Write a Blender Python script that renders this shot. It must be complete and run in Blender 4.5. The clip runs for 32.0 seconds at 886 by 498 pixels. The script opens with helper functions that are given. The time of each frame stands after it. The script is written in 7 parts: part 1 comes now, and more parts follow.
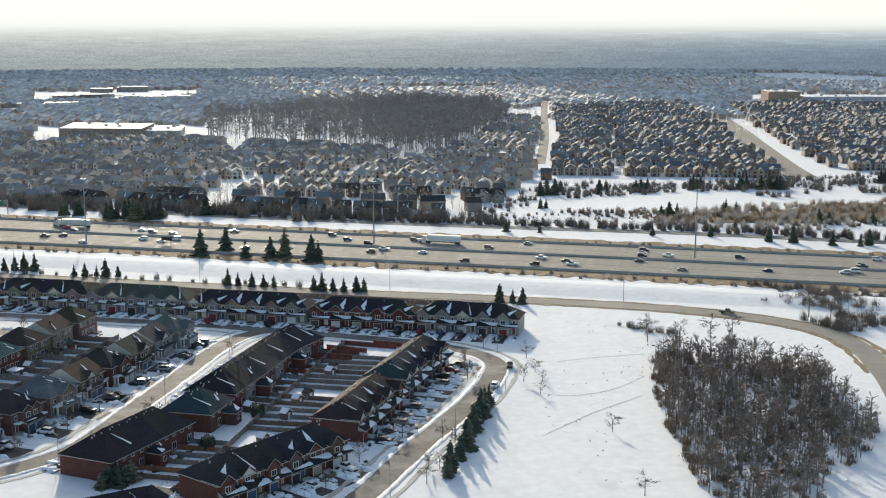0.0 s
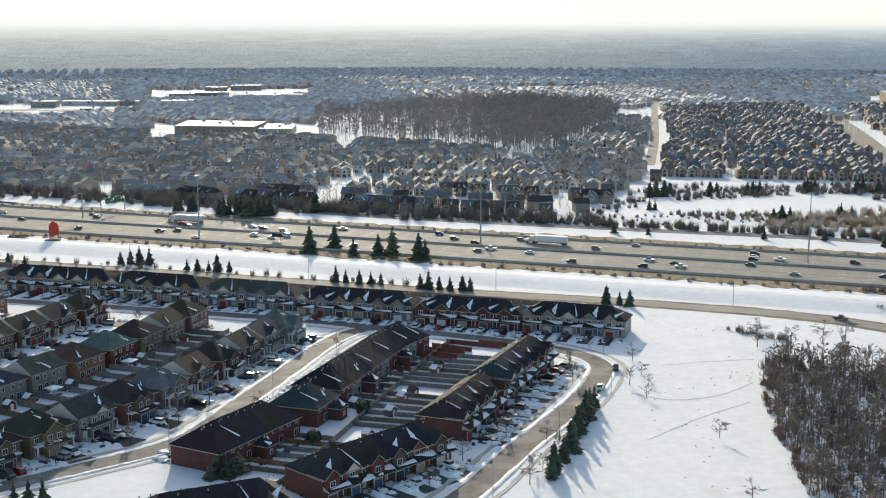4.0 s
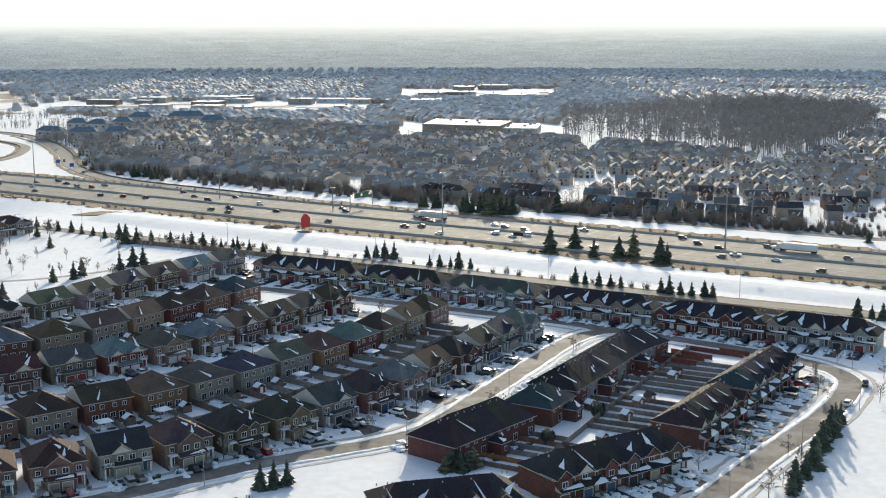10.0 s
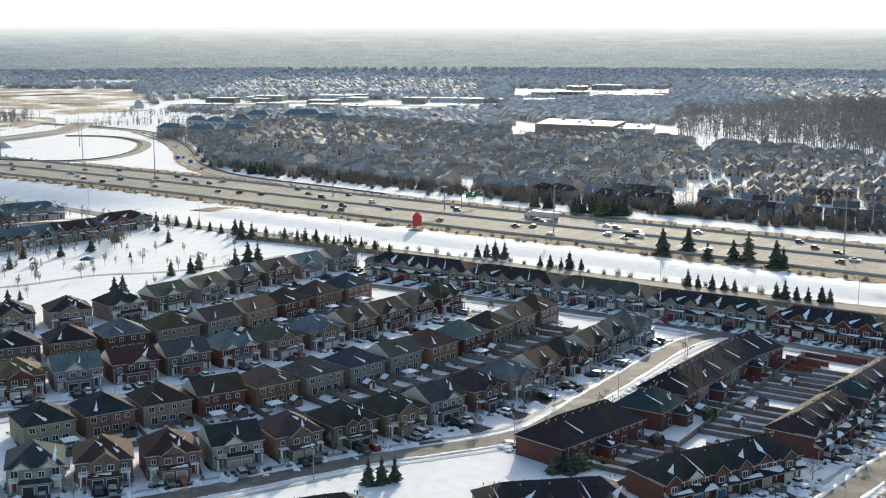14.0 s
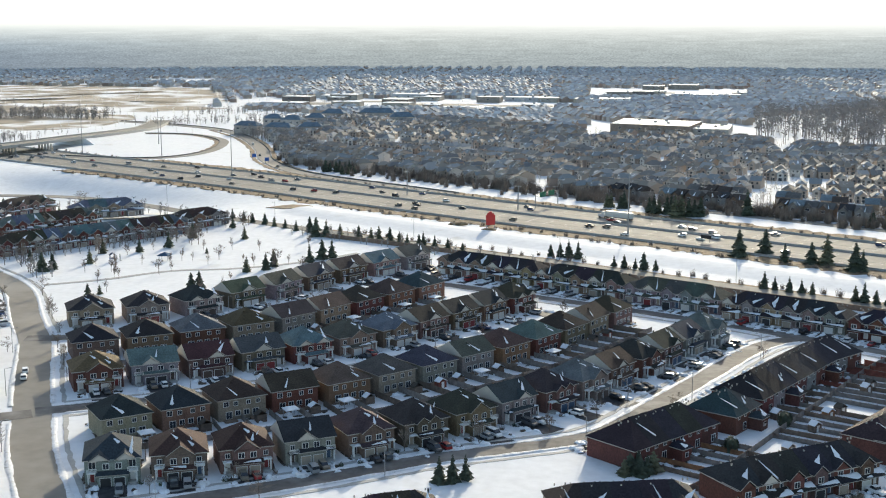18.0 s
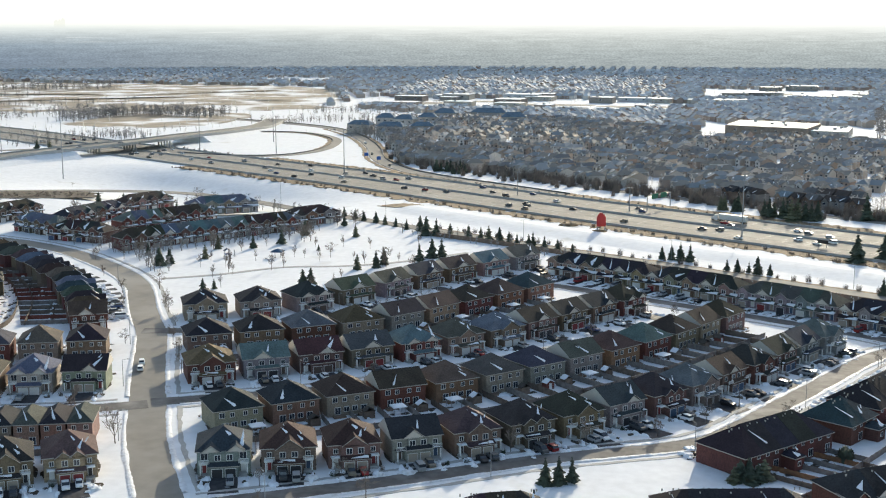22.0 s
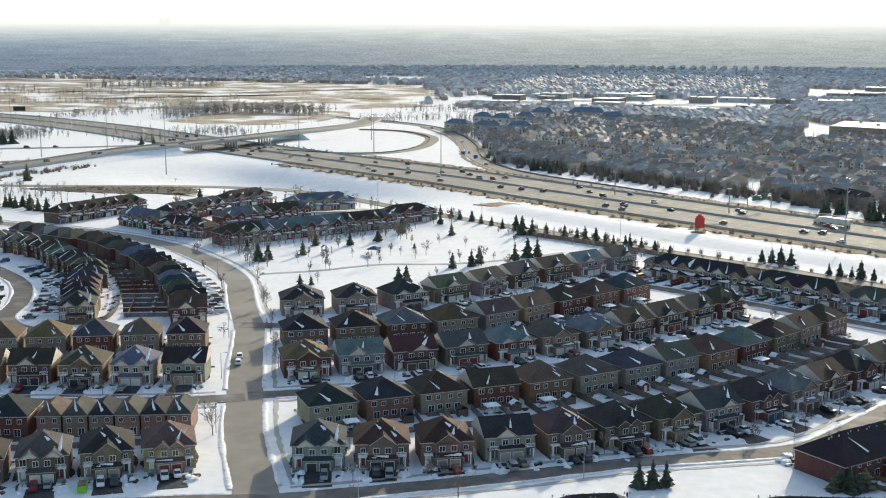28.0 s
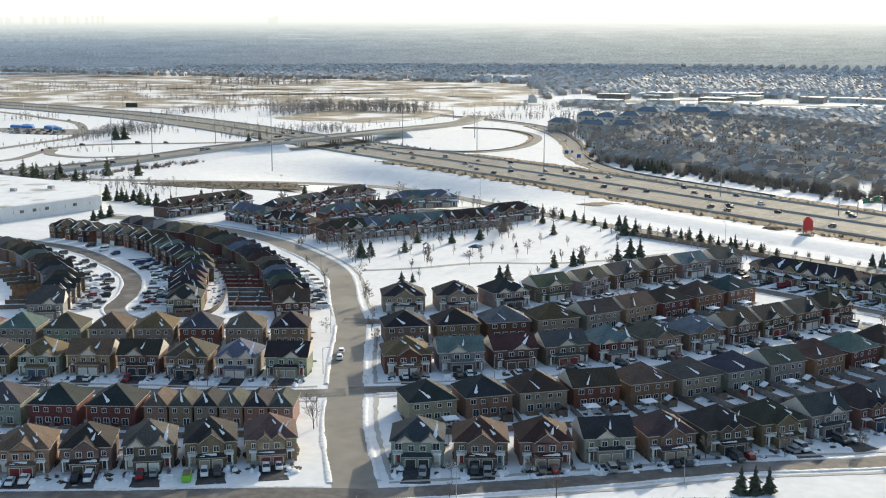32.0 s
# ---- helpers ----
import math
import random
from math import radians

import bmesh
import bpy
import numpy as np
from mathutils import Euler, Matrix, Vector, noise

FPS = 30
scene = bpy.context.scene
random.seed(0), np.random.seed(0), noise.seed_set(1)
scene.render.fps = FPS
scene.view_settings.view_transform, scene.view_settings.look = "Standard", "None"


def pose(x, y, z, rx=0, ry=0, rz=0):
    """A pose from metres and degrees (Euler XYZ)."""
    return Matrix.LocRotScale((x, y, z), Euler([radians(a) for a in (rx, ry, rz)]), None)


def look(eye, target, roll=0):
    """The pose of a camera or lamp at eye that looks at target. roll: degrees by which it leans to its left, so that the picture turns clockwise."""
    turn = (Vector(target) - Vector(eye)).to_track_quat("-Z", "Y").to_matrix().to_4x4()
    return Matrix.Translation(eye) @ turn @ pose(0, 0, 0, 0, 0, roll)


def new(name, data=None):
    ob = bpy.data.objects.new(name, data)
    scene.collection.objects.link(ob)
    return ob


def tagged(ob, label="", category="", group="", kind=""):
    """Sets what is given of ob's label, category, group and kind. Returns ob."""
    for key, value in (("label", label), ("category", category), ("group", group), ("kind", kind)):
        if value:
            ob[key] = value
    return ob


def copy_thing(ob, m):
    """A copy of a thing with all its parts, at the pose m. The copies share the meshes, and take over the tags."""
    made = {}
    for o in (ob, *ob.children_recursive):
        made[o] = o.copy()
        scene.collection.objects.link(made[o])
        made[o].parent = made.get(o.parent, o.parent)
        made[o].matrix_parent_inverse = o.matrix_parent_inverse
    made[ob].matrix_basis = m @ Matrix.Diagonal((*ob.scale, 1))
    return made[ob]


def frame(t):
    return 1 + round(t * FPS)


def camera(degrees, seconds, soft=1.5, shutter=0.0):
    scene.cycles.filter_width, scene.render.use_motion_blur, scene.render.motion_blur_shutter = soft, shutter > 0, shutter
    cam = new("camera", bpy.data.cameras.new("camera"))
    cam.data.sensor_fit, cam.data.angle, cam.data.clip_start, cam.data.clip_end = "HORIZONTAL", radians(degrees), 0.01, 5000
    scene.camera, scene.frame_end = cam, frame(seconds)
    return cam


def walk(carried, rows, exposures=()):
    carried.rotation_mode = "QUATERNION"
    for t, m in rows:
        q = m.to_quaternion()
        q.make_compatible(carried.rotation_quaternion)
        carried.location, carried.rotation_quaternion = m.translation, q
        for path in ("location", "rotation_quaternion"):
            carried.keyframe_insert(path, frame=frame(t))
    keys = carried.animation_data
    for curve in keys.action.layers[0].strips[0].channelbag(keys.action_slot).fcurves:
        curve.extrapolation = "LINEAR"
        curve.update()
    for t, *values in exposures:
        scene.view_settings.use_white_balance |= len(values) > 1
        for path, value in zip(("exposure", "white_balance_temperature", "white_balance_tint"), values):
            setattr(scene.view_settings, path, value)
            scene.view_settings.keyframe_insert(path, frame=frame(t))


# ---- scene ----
# ---- camera ----
EYE = (0.0, 0.0, 105.0)
cam = camera(38.97, 32.0, soft=1.12)


def aim(turn, tilt):
    """The pose of the camera at its one place, turned to its left and tilted, in degrees."""
    return Matrix.Translation(EYE) @ Matrix.Rotation(radians(turn), 4, "Z") @ Matrix.Rotation(radians(90 + tilt), 4, "X")


TURNS = [
    (0, -19.74, -10.16), (0.5, -19.28, -10.16), (1, -18.83, -10.17), (1.5, -18.35, -10.18), (2, -17.73, -10.18),
    (2.5, -16.96, -10.18), (3, -16.12, -10.17), (3.5, -15.39, -10.17), (5.5, -12.83, -10.18), (6, -11.83, -10.18),
    (6.5, -10.67, -10.17), (7, -9.67, -10.15), (7.5, -8.83, -10.15), (8, -7.88, -10.14), (8.5, -6.99, -10.14),
    (9, -5.85, -10.14), (9.5, -4.56, -10.14), (10, -3.64, -10.16), (10.5, -2.87, -10.15), (11, -2.09, -10.15),
    (11.5, -1.28, -10.15), (12, -0.52, -10.16), (12.5, 0.12, -10.16), (13, 0.60, -10.16), (13.5, 1.06, -10.17),
    (14, 1.50, -10.18), (14.5, 1.93, -10.18), (16.5, 3.57, -10.21), (17, 3.99, -10.22), (17.5, 4.42, -10.22),
    (18, 4.90, -10.22), (18.5, 5.38, -10.22), (19, 5.93, -10.22), (19.5, 6.58, -10.21), (20, 7.02, -10.21),
    (20.5, 7.48, -10.21), (21, 7.96, -10.21), (21.5, 8.88, -10.22), (22, 9.99, -10.22), (22.5, 10.91, -10.23),
    (23, 11.58, -10.24), (23.5, 12.14, -10.24), (24, 12.52, -10.25), (24.5, 12.89, -10.23), (25, 13.13, -10.24),
    (25.5, 13.29, -10.25), (27.5, 14.20, -10.26), (28, 14.43, -10.27), (28.5, 14.65, -10.28), (29, 14.97, -10.28),
    (29.5, 15.43, -10.30), (30, 15.89, -10.31), (30.5, 16.50, -10.31), (31, 17.43, -10.33), (31.5, 18.35, -10.33),
    (32, 19.15, -10.34),
]
walk(cam, [(t, aim(turn, tilt)) for t, turn, tilt in TURNS], [(0, 0.08, 6640, 5), (8, 0.16, 6620, 5), (14, 0.26, 6620, 5), (24, 0.25, 6660, 5), (32, 0.24, 6740, 5)])

# ---- daylight ----
SUN_TURN, SUN_UP = radians(8), radians(17)
world = bpy.data.worlds.new("winter_sky")
scene.world = world
world.use_nodes = True
sky = world.node_tree.nodes.new("ShaderNodeTexSky")
sky.sky_type, sky.sun_disc = "NISHITA", False
sky.sun_elevation, sky.sun_rotation = SUN_UP, SUN_TURN
sky.air_density, sky.dust_density, sky.ozone_density, sky.altitude = 1.0, 2.2, 1.2, 200
world.node_tree.links.new(sky.outputs[0], world.node_tree.nodes["Background"].inputs[0])
world.node_tree.nodes["Background"].inputs[1].default_value = 0.2
sun = new("sun", bpy.data.lights.new("sun", "SUN"))
sun.data.energy, sun.data.angle, sun.data.color = 4.1, radians(0.6), (1.0, 0.895, 0.735)
to_sun = Vector((math.sin(SUN_TURN) * math.cos(SUN_UP), math.cos(SUN_TURN) * math.cos(SUN_UP), math.sin(SUN_UP)))
sun.matrix_world = look(to_sun * 300, (0, 0, 0))


# ---- materials ----
def material(name, colour, rough=0.8, vary=0.25, scale=2.0, fine=0.0, bump=0.0, metal=0.0, spec=0.5, by_object=False, second=None, blotch=0.12):
    """A node material: the base colour (or the object's own) varied at two scales, with fine relief."""
    m = bpy.data.materials.new(name)
    m.use_nodes = True
    nt = m.node_tree
    b = nt.nodes["Principled BSDF"]
    b.inputs["Roughness"].default_value, b.inputs["Metallic"].default_value = rough, metal
    b.inputs["Specular IOR Level"].default_value = spec
    geo = nt.nodes.new("ShaderNodeNewGeometry")

    def noise_at(s, detail=4.0):
        n = nt.nodes.new("ShaderNodeTexNoise")
        n.inputs["Scale"].default_value, n.inputs["Detail"].default_value = s, detail
        nt.links.new(geo.outputs["Position"], n.inputs["Vector"])
        return n.outputs["Fac"]

    def mixed(kind, fac, a, c):
        x = nt.nodes.new("ShaderNodeMix")
        x.data_type, x.blend_type = "RGBA", kind
        for sock, v in ((x.inputs["Factor"], fac), (x.inputs["A"], a), (x.inputs["B"], c)):
            if hasattr(v, "is_linked"):
                nt.links.new(v, sock)
            else:
                sock.default_value = v
        return x.outputs["Result"]

    def ramp(src, lo, hi, a=0.0, c=1.0):
        r = nt.nodes.new("ShaderNodeMapRange")
        r.inputs["From Min"].default_value, r.inputs["From Max"].default_value = lo, hi
        r.inputs["To Min"].default_value, r.inputs["To Max"].default_value = a, c
        nt.links.new(src, r.inputs["Value"])
        return r.outputs["Result"]

    if by_object:
        info = nt.nodes.new("ShaderNodeObjectInfo")
        col = info.outputs["Color"]
    else:
        col = (*colour, 1.0)
    dark = ramp(noise_at(scale), 0.3, 0.7, 1 - vary, 1 + vary)
    col = mixed("MULTIPLY", 1.0, col, dark)
    col = mixed("MULTIPLY", 1.0, col, ramp(noise_at(blotch, 3.0), 0.3, 0.7, 1 - vary * 0.6, 1 + vary * 0.6))
    if second:
        col = mixed("MIX", ramp(noise_at(second[1], 6.0), second[2], second[3]), col, (*second[0], 1.0))
    nt.links.new(col, b.inputs["Base Color"])
    if bump:
        n = nt.nodes.new("ShaderNodeBump")
        n.inputs["Strength"].default_value, n.inputs["Distance"].default_value = bump, 0.1
        nt.links.new(noise_at(fine or scale * 4), n.inputs["Height"])
        nt.links.new(n.outputs["Normal"], b.inputs["Normal"])
    return m


SNOW = material("snow", (0.80, 0.805, 0.82), 0.9, 0.05, 0.35, 2.2, 0.35, spec=0.15, second=((0.62, 0.60, 0.56), 0.05, 0.64, 0.8))
SNOW_BANK = material("ploughed_snow", (0.72, 0.73, 0.75), 0.7, 0.12, 0.9, 3.0, 0.6, second=((0.40, 0.38, 0.36), 0.5, 0.58, 0.75))
ROOF_SNOW = material("roof_snow", (0.84, 0.86, 0.90), 0.6, 0.03, 1.0, 4.0, 0.3)
ASPHALT = material("wet_asphalt", (0.14, 0.13, 0.122), 0.78, 0.2, 0.5, 3.0, 0.3, spec=0.12, second=((0.27, 0.255, 0.24), 0.09, 0.5, 0.7))
HIGHWAY = material("salted_asphalt", (0.25, 0.232, 0.205), 0.88, 0.08, 0.25, 2.0, 0.15, spec=0.2, second=((0.31, 0.29, 0.26), 0.03, 0.5, 0.7))
DRIVE = material("driveway_asphalt", (0.06, 0.06, 0.065), 0.75, 0.35, 0.7, 3.0, 0.3, spec=0.15, second=((0.45, 0.46, 0.48), 0.35, 0.64, 0.72))
CONCRETE = material("concrete", (0.40, 0.39, 0.37), 0.85, 0.12, 0.8, 4.0, 0.2)
GRASS = material("dead_grass", (0.22, 0.155, 0.09), 0.95, 0.4, 0.5, 4.0, 0.6, second=((0.7, 0.7, 0.7), 0.15, 0.66, 0.8))
LAWN = material("wet_bare_lawn", (0.075, 0.062, 0.048), 0.9, 0.4, 0.8, 4.0, 0.5, spec=0.2, second=((0.6, 0.61, 0.64), 0.9, 0.6, 0.68))
STUBBLE = material("snowy_stubble", (0.27, 0.225, 0.17), 0.95, 0.35, 0.05, 1.0, 0.4, second=((0.74, 0.74, 0.75), 0.016, 0.48, 0.6), blotch=0.01)
TRIM = material("pale_fascia", (0.42, 0.39, 0.35), 0.6, 0.06, 1.0)
BRICK = material("brick_wall", (1, 1, 1), 0.9, 0.3, 2.6, 8.0, 0.3, by_object=True, blotch=0.3)
SHINGLE = material("asphalt_shingle", (1, 1, 1), 0.9, 0.3, 2.4, 8.0, 0.5, by_object=True, spec=0.2, blotch=0.25)
SIDING = material("cream_siding", (0.56, 0.52, 0.46), 0.7, 0.06, 2.0)
WHITE = material("white_paint", (0.72, 0.72, 0.70), 0.5, 0.05, 3.0)
DOOR = material("door_paint", (1, 1, 1), 0.5, 0.08, 3.0, by_object=True)
GLASS = material("dark_window_glass", (0.03, 0.035, 0.045), 0.08, 0.3, 0.8, spec=0.8)
FENCE = material("weathered_fence", (0.20, 0.14, 0.10), 0.9, 0.3, 1.0, 5.0, 0.3)
BOARDS = material("fence_boards", (1, 1, 1), 0.9, 0.3, 1.0, 5.0, 0.3, by_object=True)
BARK = material("bark", (0.10, 0.08, 0.065), 0.95, 0.3, 1.0)
TWIG = material("bare_twigs", (0.22, 0.18, 0.15), 0.95, 0.3, 0.4)
NEEDLE = material("spruce_needles", (0.055, 0.07, 0.045), 0.8, 0.5, 0.8)
PINE = material("pine_needles", (0.10, 0.105, 0.06), 0.8, 0.5, 0.8)
STEEL = material("galvanised_steel", (0.33, 0.34, 0.35), 0.5, 0.1, 1.0, metal=0.6)
PAINT = material("car_paint", (1, 1, 1), 0.3, 0.04, 2.0, by_object=True)
RUBBER = material("tyre_rubber", (0.025, 0.025, 0.025), 0.8, 0.2, 2.0)
RED_PAINT = material("red_sign_paint", (0.42, 0.02, 0.02), 0.5, 0.08, 1.0)
FLAT_ROOF = material("flat_roof_snow", (0.78, 0.79, 0.81), 0.7, 0.06, 0.2, 1.0, 0.2, second=((0.35, 0.34, 0.33), 0.05, 0.6, 0.7))
# far twigs in pale colours, with the haze of distance painted in
FAR_TWIG = material("hazed_twigs", (0.40, 0.37, 0.345), 0.95, 0.25, 0.2)
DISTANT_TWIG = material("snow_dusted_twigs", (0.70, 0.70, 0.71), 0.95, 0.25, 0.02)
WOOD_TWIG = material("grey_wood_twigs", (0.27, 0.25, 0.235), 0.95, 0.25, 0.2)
# a translucent share brightens these twigs further, adding to the painted haze
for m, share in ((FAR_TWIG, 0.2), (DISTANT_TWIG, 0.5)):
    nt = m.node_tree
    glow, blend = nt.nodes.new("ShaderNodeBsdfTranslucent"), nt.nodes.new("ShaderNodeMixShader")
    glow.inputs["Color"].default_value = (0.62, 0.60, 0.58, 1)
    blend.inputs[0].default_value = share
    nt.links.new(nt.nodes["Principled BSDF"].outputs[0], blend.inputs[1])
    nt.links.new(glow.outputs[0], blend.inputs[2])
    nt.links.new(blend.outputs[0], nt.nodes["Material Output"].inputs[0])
PANEL = material("white_wall_panel", (0.66, 0.67, 0.68), 0.6, 0.05, 0.5)


# ---- building helpers ----
def shape(pieces):
    """A mesh from (verts, faces) pieces."""
    bm = bmesh.new()
    for verts, faces in pieces:
        vs = [bm.verts.new(v) for v in verts]
        for f in faces:
            try:
                bm.faces.new([vs[i] for i in f])
            except ValueError:
                pass
    return bm


def data_of(name, bm, *materials):
    me = bpy.data.meshes.new(name)
    bm.to_mesh(me)
    bm.free()
    for m in materials:
        me.materials.append(m)
    return me


def part(name, bm, mat, parent=None, label="", at=None, colour=None):
    me = bm if isinstance(bm, bpy.types.Mesh) else data_of(name, bm, mat)
    ob = new(name, me)
    ob.parent = parent
    if at is not None:
        ob.matrix_basis = at
    if label:
        ob["label"] = label
    if colour:
        ob.color = (*colour, 1)
    return ob


def box(x0, x1, y0, y1, z0, z1):
    v = [(x, y, z) for z in (z0, z1) for x, y in ((x0, y0), (x1, y0), (x1, y1), (x0, y1))]
    return v, [(3, 2, 1, 0), (4, 5, 6, 7), (0, 1, 5, 4), (1, 2, 6, 5), (2, 3, 7, 6), (3, 0, 4, 7)]


def along(points, step=None, count=None, closed=False):
    """Places and directions at even steps along a smooth line through the points: (x, y, angle)."""
    p = [Vector(q) for q in points]
    fine = []
    for i in range(len(p) - 1):
        a, b, c, d = p[max(i - 1, 0)], p[i], p[i + 1], p[min(i + 2, len(p) - 1)]
        for k in range(8):
            t = k / 8
            fine.append(0.5 * (2 * b + (c - a) * t + (2 * a - 5 * b + 4 * c - d) * t * t + (3 * b - a - 3 * c + d) * t ** 3))
    fine.append(p[-1])
    s = [0.0]
    for a, b in zip(fine, fine[1:]):
        s.append(s[-1] + (b - a).length)
    if count is None:
        count = max(2, round(s[-1] / step) + 1)
    out, j = [], 0
    for i in range(count):
        d = s[-1] * i / (count - 1)
        while j < len(s) - 2 and s[j + 1] < d:
            j += 1
        t = (d - s[j]) / max(s[j + 1] - s[j], 1e-6)
        q = fine[j].lerp(fine[j + 1], t)
        v = fine[j + 1] - fine[j]
        out.append((*q, math.atan2(v.y, v.x)))
    return out


def strip(points, left, right, z, thick=0.3, step=6.0, rough_edge=0.0):
    """A paved band along a line, from left to right metres off it; z is a height or one for each end."""
    rows = along([tuple(p[:2]) for p in points], step)
    zs = z if isinstance(z, (list, tuple)) else (z, z)
    verts, faces, n = [], [], len(rows)
    rnd = random.Random(round(points[0][0] * 7 + points[0][1]))
    for i, (x, y, a) in enumerate(rows):
        h = np.interp(i / (n - 1), np.linspace(0, 1, len(zs)), zs)
        nx, ny = -math.sin(a), math.cos(a)
        l, r = left + rnd.uniform(-1, 1) * rough_edge, right - rnd.uniform(-1, 1) * rough_edge
        verts += [(x + nx * l, y + ny * l, h), (x - nx * r, y - ny * r, h), (x - nx * r, y - ny * r, h - thick), (x + nx * l, y + ny * l, h - thick)]
        if i:
            o = 4 * i
            faces += [(o - 4, o - 3, o + 1, o), (o - 3, o - 2, o + 2, o + 1), (o - 1, o - 4, o, o + 3)]
    faces += [(0, 3, 2, 1), (4 * n - 4, 4 * n - 3, 4 * n - 2, 4 * n - 1)]
    return verts, faces


def ridge(points, width, height, step=2.0, seed=0):
    """An uneven heap of ploughed snow along a line."""
    rnd = random.Random(seed)
    rows = along(points, step)
    verts, faces = [], []
    for i, (x, y, a) in enumerate(rows):
        nx, ny = -math.sin(a), math.cos(a)
        swell = 1 + 0.6 * noise.noise((x * 0.11, y * 0.11, seed))
        w, h = width * rnd.uniform(0.8, 1.15) * swell, height * rnd.uniform(0.6, 1.2) * swell
        for k, u in enumerate((-1, -0.55, 0.0, 0.5, 1)):
            verts.append((x + nx * w * u / 2, y + ny * w * u / 2, (0.0, 0.75, 1.0, 0.7, 0.0)[k] * h - 0.02))
        if i:
            o = 5 * i
            faces += [(o + k - 5, o + k - 4, o + k + 1, o + k) for k in range(4)]
    return verts, faces


def slab(outline, z0, z1):
    n = len(outline)
    v = [(x, y, z0) for x, y in outline] + [(x, y, z1) for x, y in outline]
    return v, [tuple(range(n - 1, -1, -1)), tuple(range(n, 2 * n))] + [(i, (i + 1) % n, n + (i + 1) % n, n + i) for i in range(n)]


def structure(name, pieces, mat, label, category):
    return tagged(part(name, shape(pieces), mat), label, category, kind="structure")


# ---- ground, roads ----
def hollow(x, y):
    """Depth of the snowy hollow under the highway embankment, near the interchange."""
    off, run = (x + 103) * 0.572 + (y - 756) * 0.82, (y - 756) * 0.572 - (x + 103) * 0.82
    return float(-10 * np.interp(-off, [50, 84, 112, 190], [0, 1, 1, 0]) * np.interp(run, [20, 140, 250, 325], [0, 1, 1, 0]))


def ground_sheet():
    """One sheet of snow out to the horizon, gently uneven, finer near the middle."""
    ys = list(np.arange(-200, 200, 50)) + list(np.arange(200, 1000, 12)) + list(np.arange(1000, 2000, 50)) + list(np.arange(2000, 5001, 250))
    xs = list(np.arange(-4500, -700, 200)) + list(np.arange(-700, 500, 14)) + list(np.arange(500, 1300, 60)) + list(np.arange(1300, 4501, 200))
    verts = []
    for y in ys:
        for x in xs:
            verts.append((x, y, -0.06 + 0.06 * noise.noise((x * 0.03, y * 0.03, 3.0)) + hollow(x, y)))
    n = len(xs)
    faces = [(j * n + i, j * n + i + 1, (j + 1) * n + i + 1, (j + 1) * n + i) for j in range(len(ys) - 1) for i in range(n - 1)]
    me = bpy.data.meshes.new("ground")
    me.from_pydata(verts, [], faces)
    me.materials.append(SNOW)
    me.polygons.foreach_set("use_smooth", [True] * len(me.polygons))
    return tagged(new("ground", me), "snow-covered flat suburban ground reaching the hazy horizon", "ground", kind="structure")


ground_sheet()
MAIN = [(-82, 196), (-95, 222), (-106, 246), (-127, 287), (-140, 318), (-153, 349), (-170, 392), (-188, 427), (-211, 473), (-240, 508), (-280, 542), (-330, 565), (-400, 578)]
STREET_A = [(-106, 246), (-87, 256), (-64, 269), (-46, 280), (-28, 291.5), (-10, 300), (5.4, 307.5), (15, 315), (23.7, 328.4), (33.1, 345.2), (48.8, 372.3), (62, 396), (74, 413), (86, 421)]
STREET_B = [(-140, 320), (-122, 328), (-98, 339), (-81, 351), (-55, 371), (-32, 394), (-14, 414), (2, 432), (14, 447), (24, 460)]
STREET_C = [(-176, 398), (-155, 402), (-142, 408), (-128, 417), (-113, 428), (-102, 441), (-92, 456), (-81, 472), (-68, 490), (-48, 500), (-20, 486)]
STREET_D = [(52, 236), (74, 259.5), (85, 273), (97, 288), (110.5, 303.6), (125, 321), (138, 340), (145, 357), (138, 376), (118, 396), (86, 421), (60, 440), (20, 464), (-22, 488)]
STREET_L = [(-140, 318), (-155, 311), (-183, 302), (-225, 291), (-262, 280), (-300, 268)]
STREET_K = [(-106, 246), (-125, 240), (-160, 226), (-195, 213), (-230, 200)]
STREET_N = [(-205, 385 - 8), (-240, 372), (-262, 385), (-272, 410), (-288, 437), (-311, 459), (-352, 487), (-400, 500)]
SERVICE = [(-545, 705), (-450, 720), (-350, 742), (-275, 733), (-187, 673), (-117, 627), (-56, 587), (23, 538), (69, 508), (123, 474), (167, 449), (203, 426), (237, 401), (258, 377), (268, 352), (264, 328), (253, 303), (240, 280), (215, 240)]
FAR_SERVICE = [(-110, 868), (-30, 800), (90, 711), (174, 651), (252, 600), (327, 554), (390, 508), (480, 440)]
STREETS = ((MAIN, 5.2), (STREET_A, 3.4), (STREET_B, 3.4), (STREET_C, 3.8), (STREET_D, 3.5), (STREET_L, 3.8), (STREET_K, 3.8), (STREET_N, 3.8))


def clear_runs(points, own):
    """The stretches of a line that keep off every other street, so that the mouths of side streets stay open."""
    runs, run = [], []
    for p in points:
        if all(math.dist(p, q[:2]) > w + 1.6 for i, (line, w) in enumerate(STREETS) if i != own for q in along(line, 3)):
            run.append(p)
        else:
            runs, run = runs + [run], []
    return [r for r in runs + [run] if len(r) > 2]


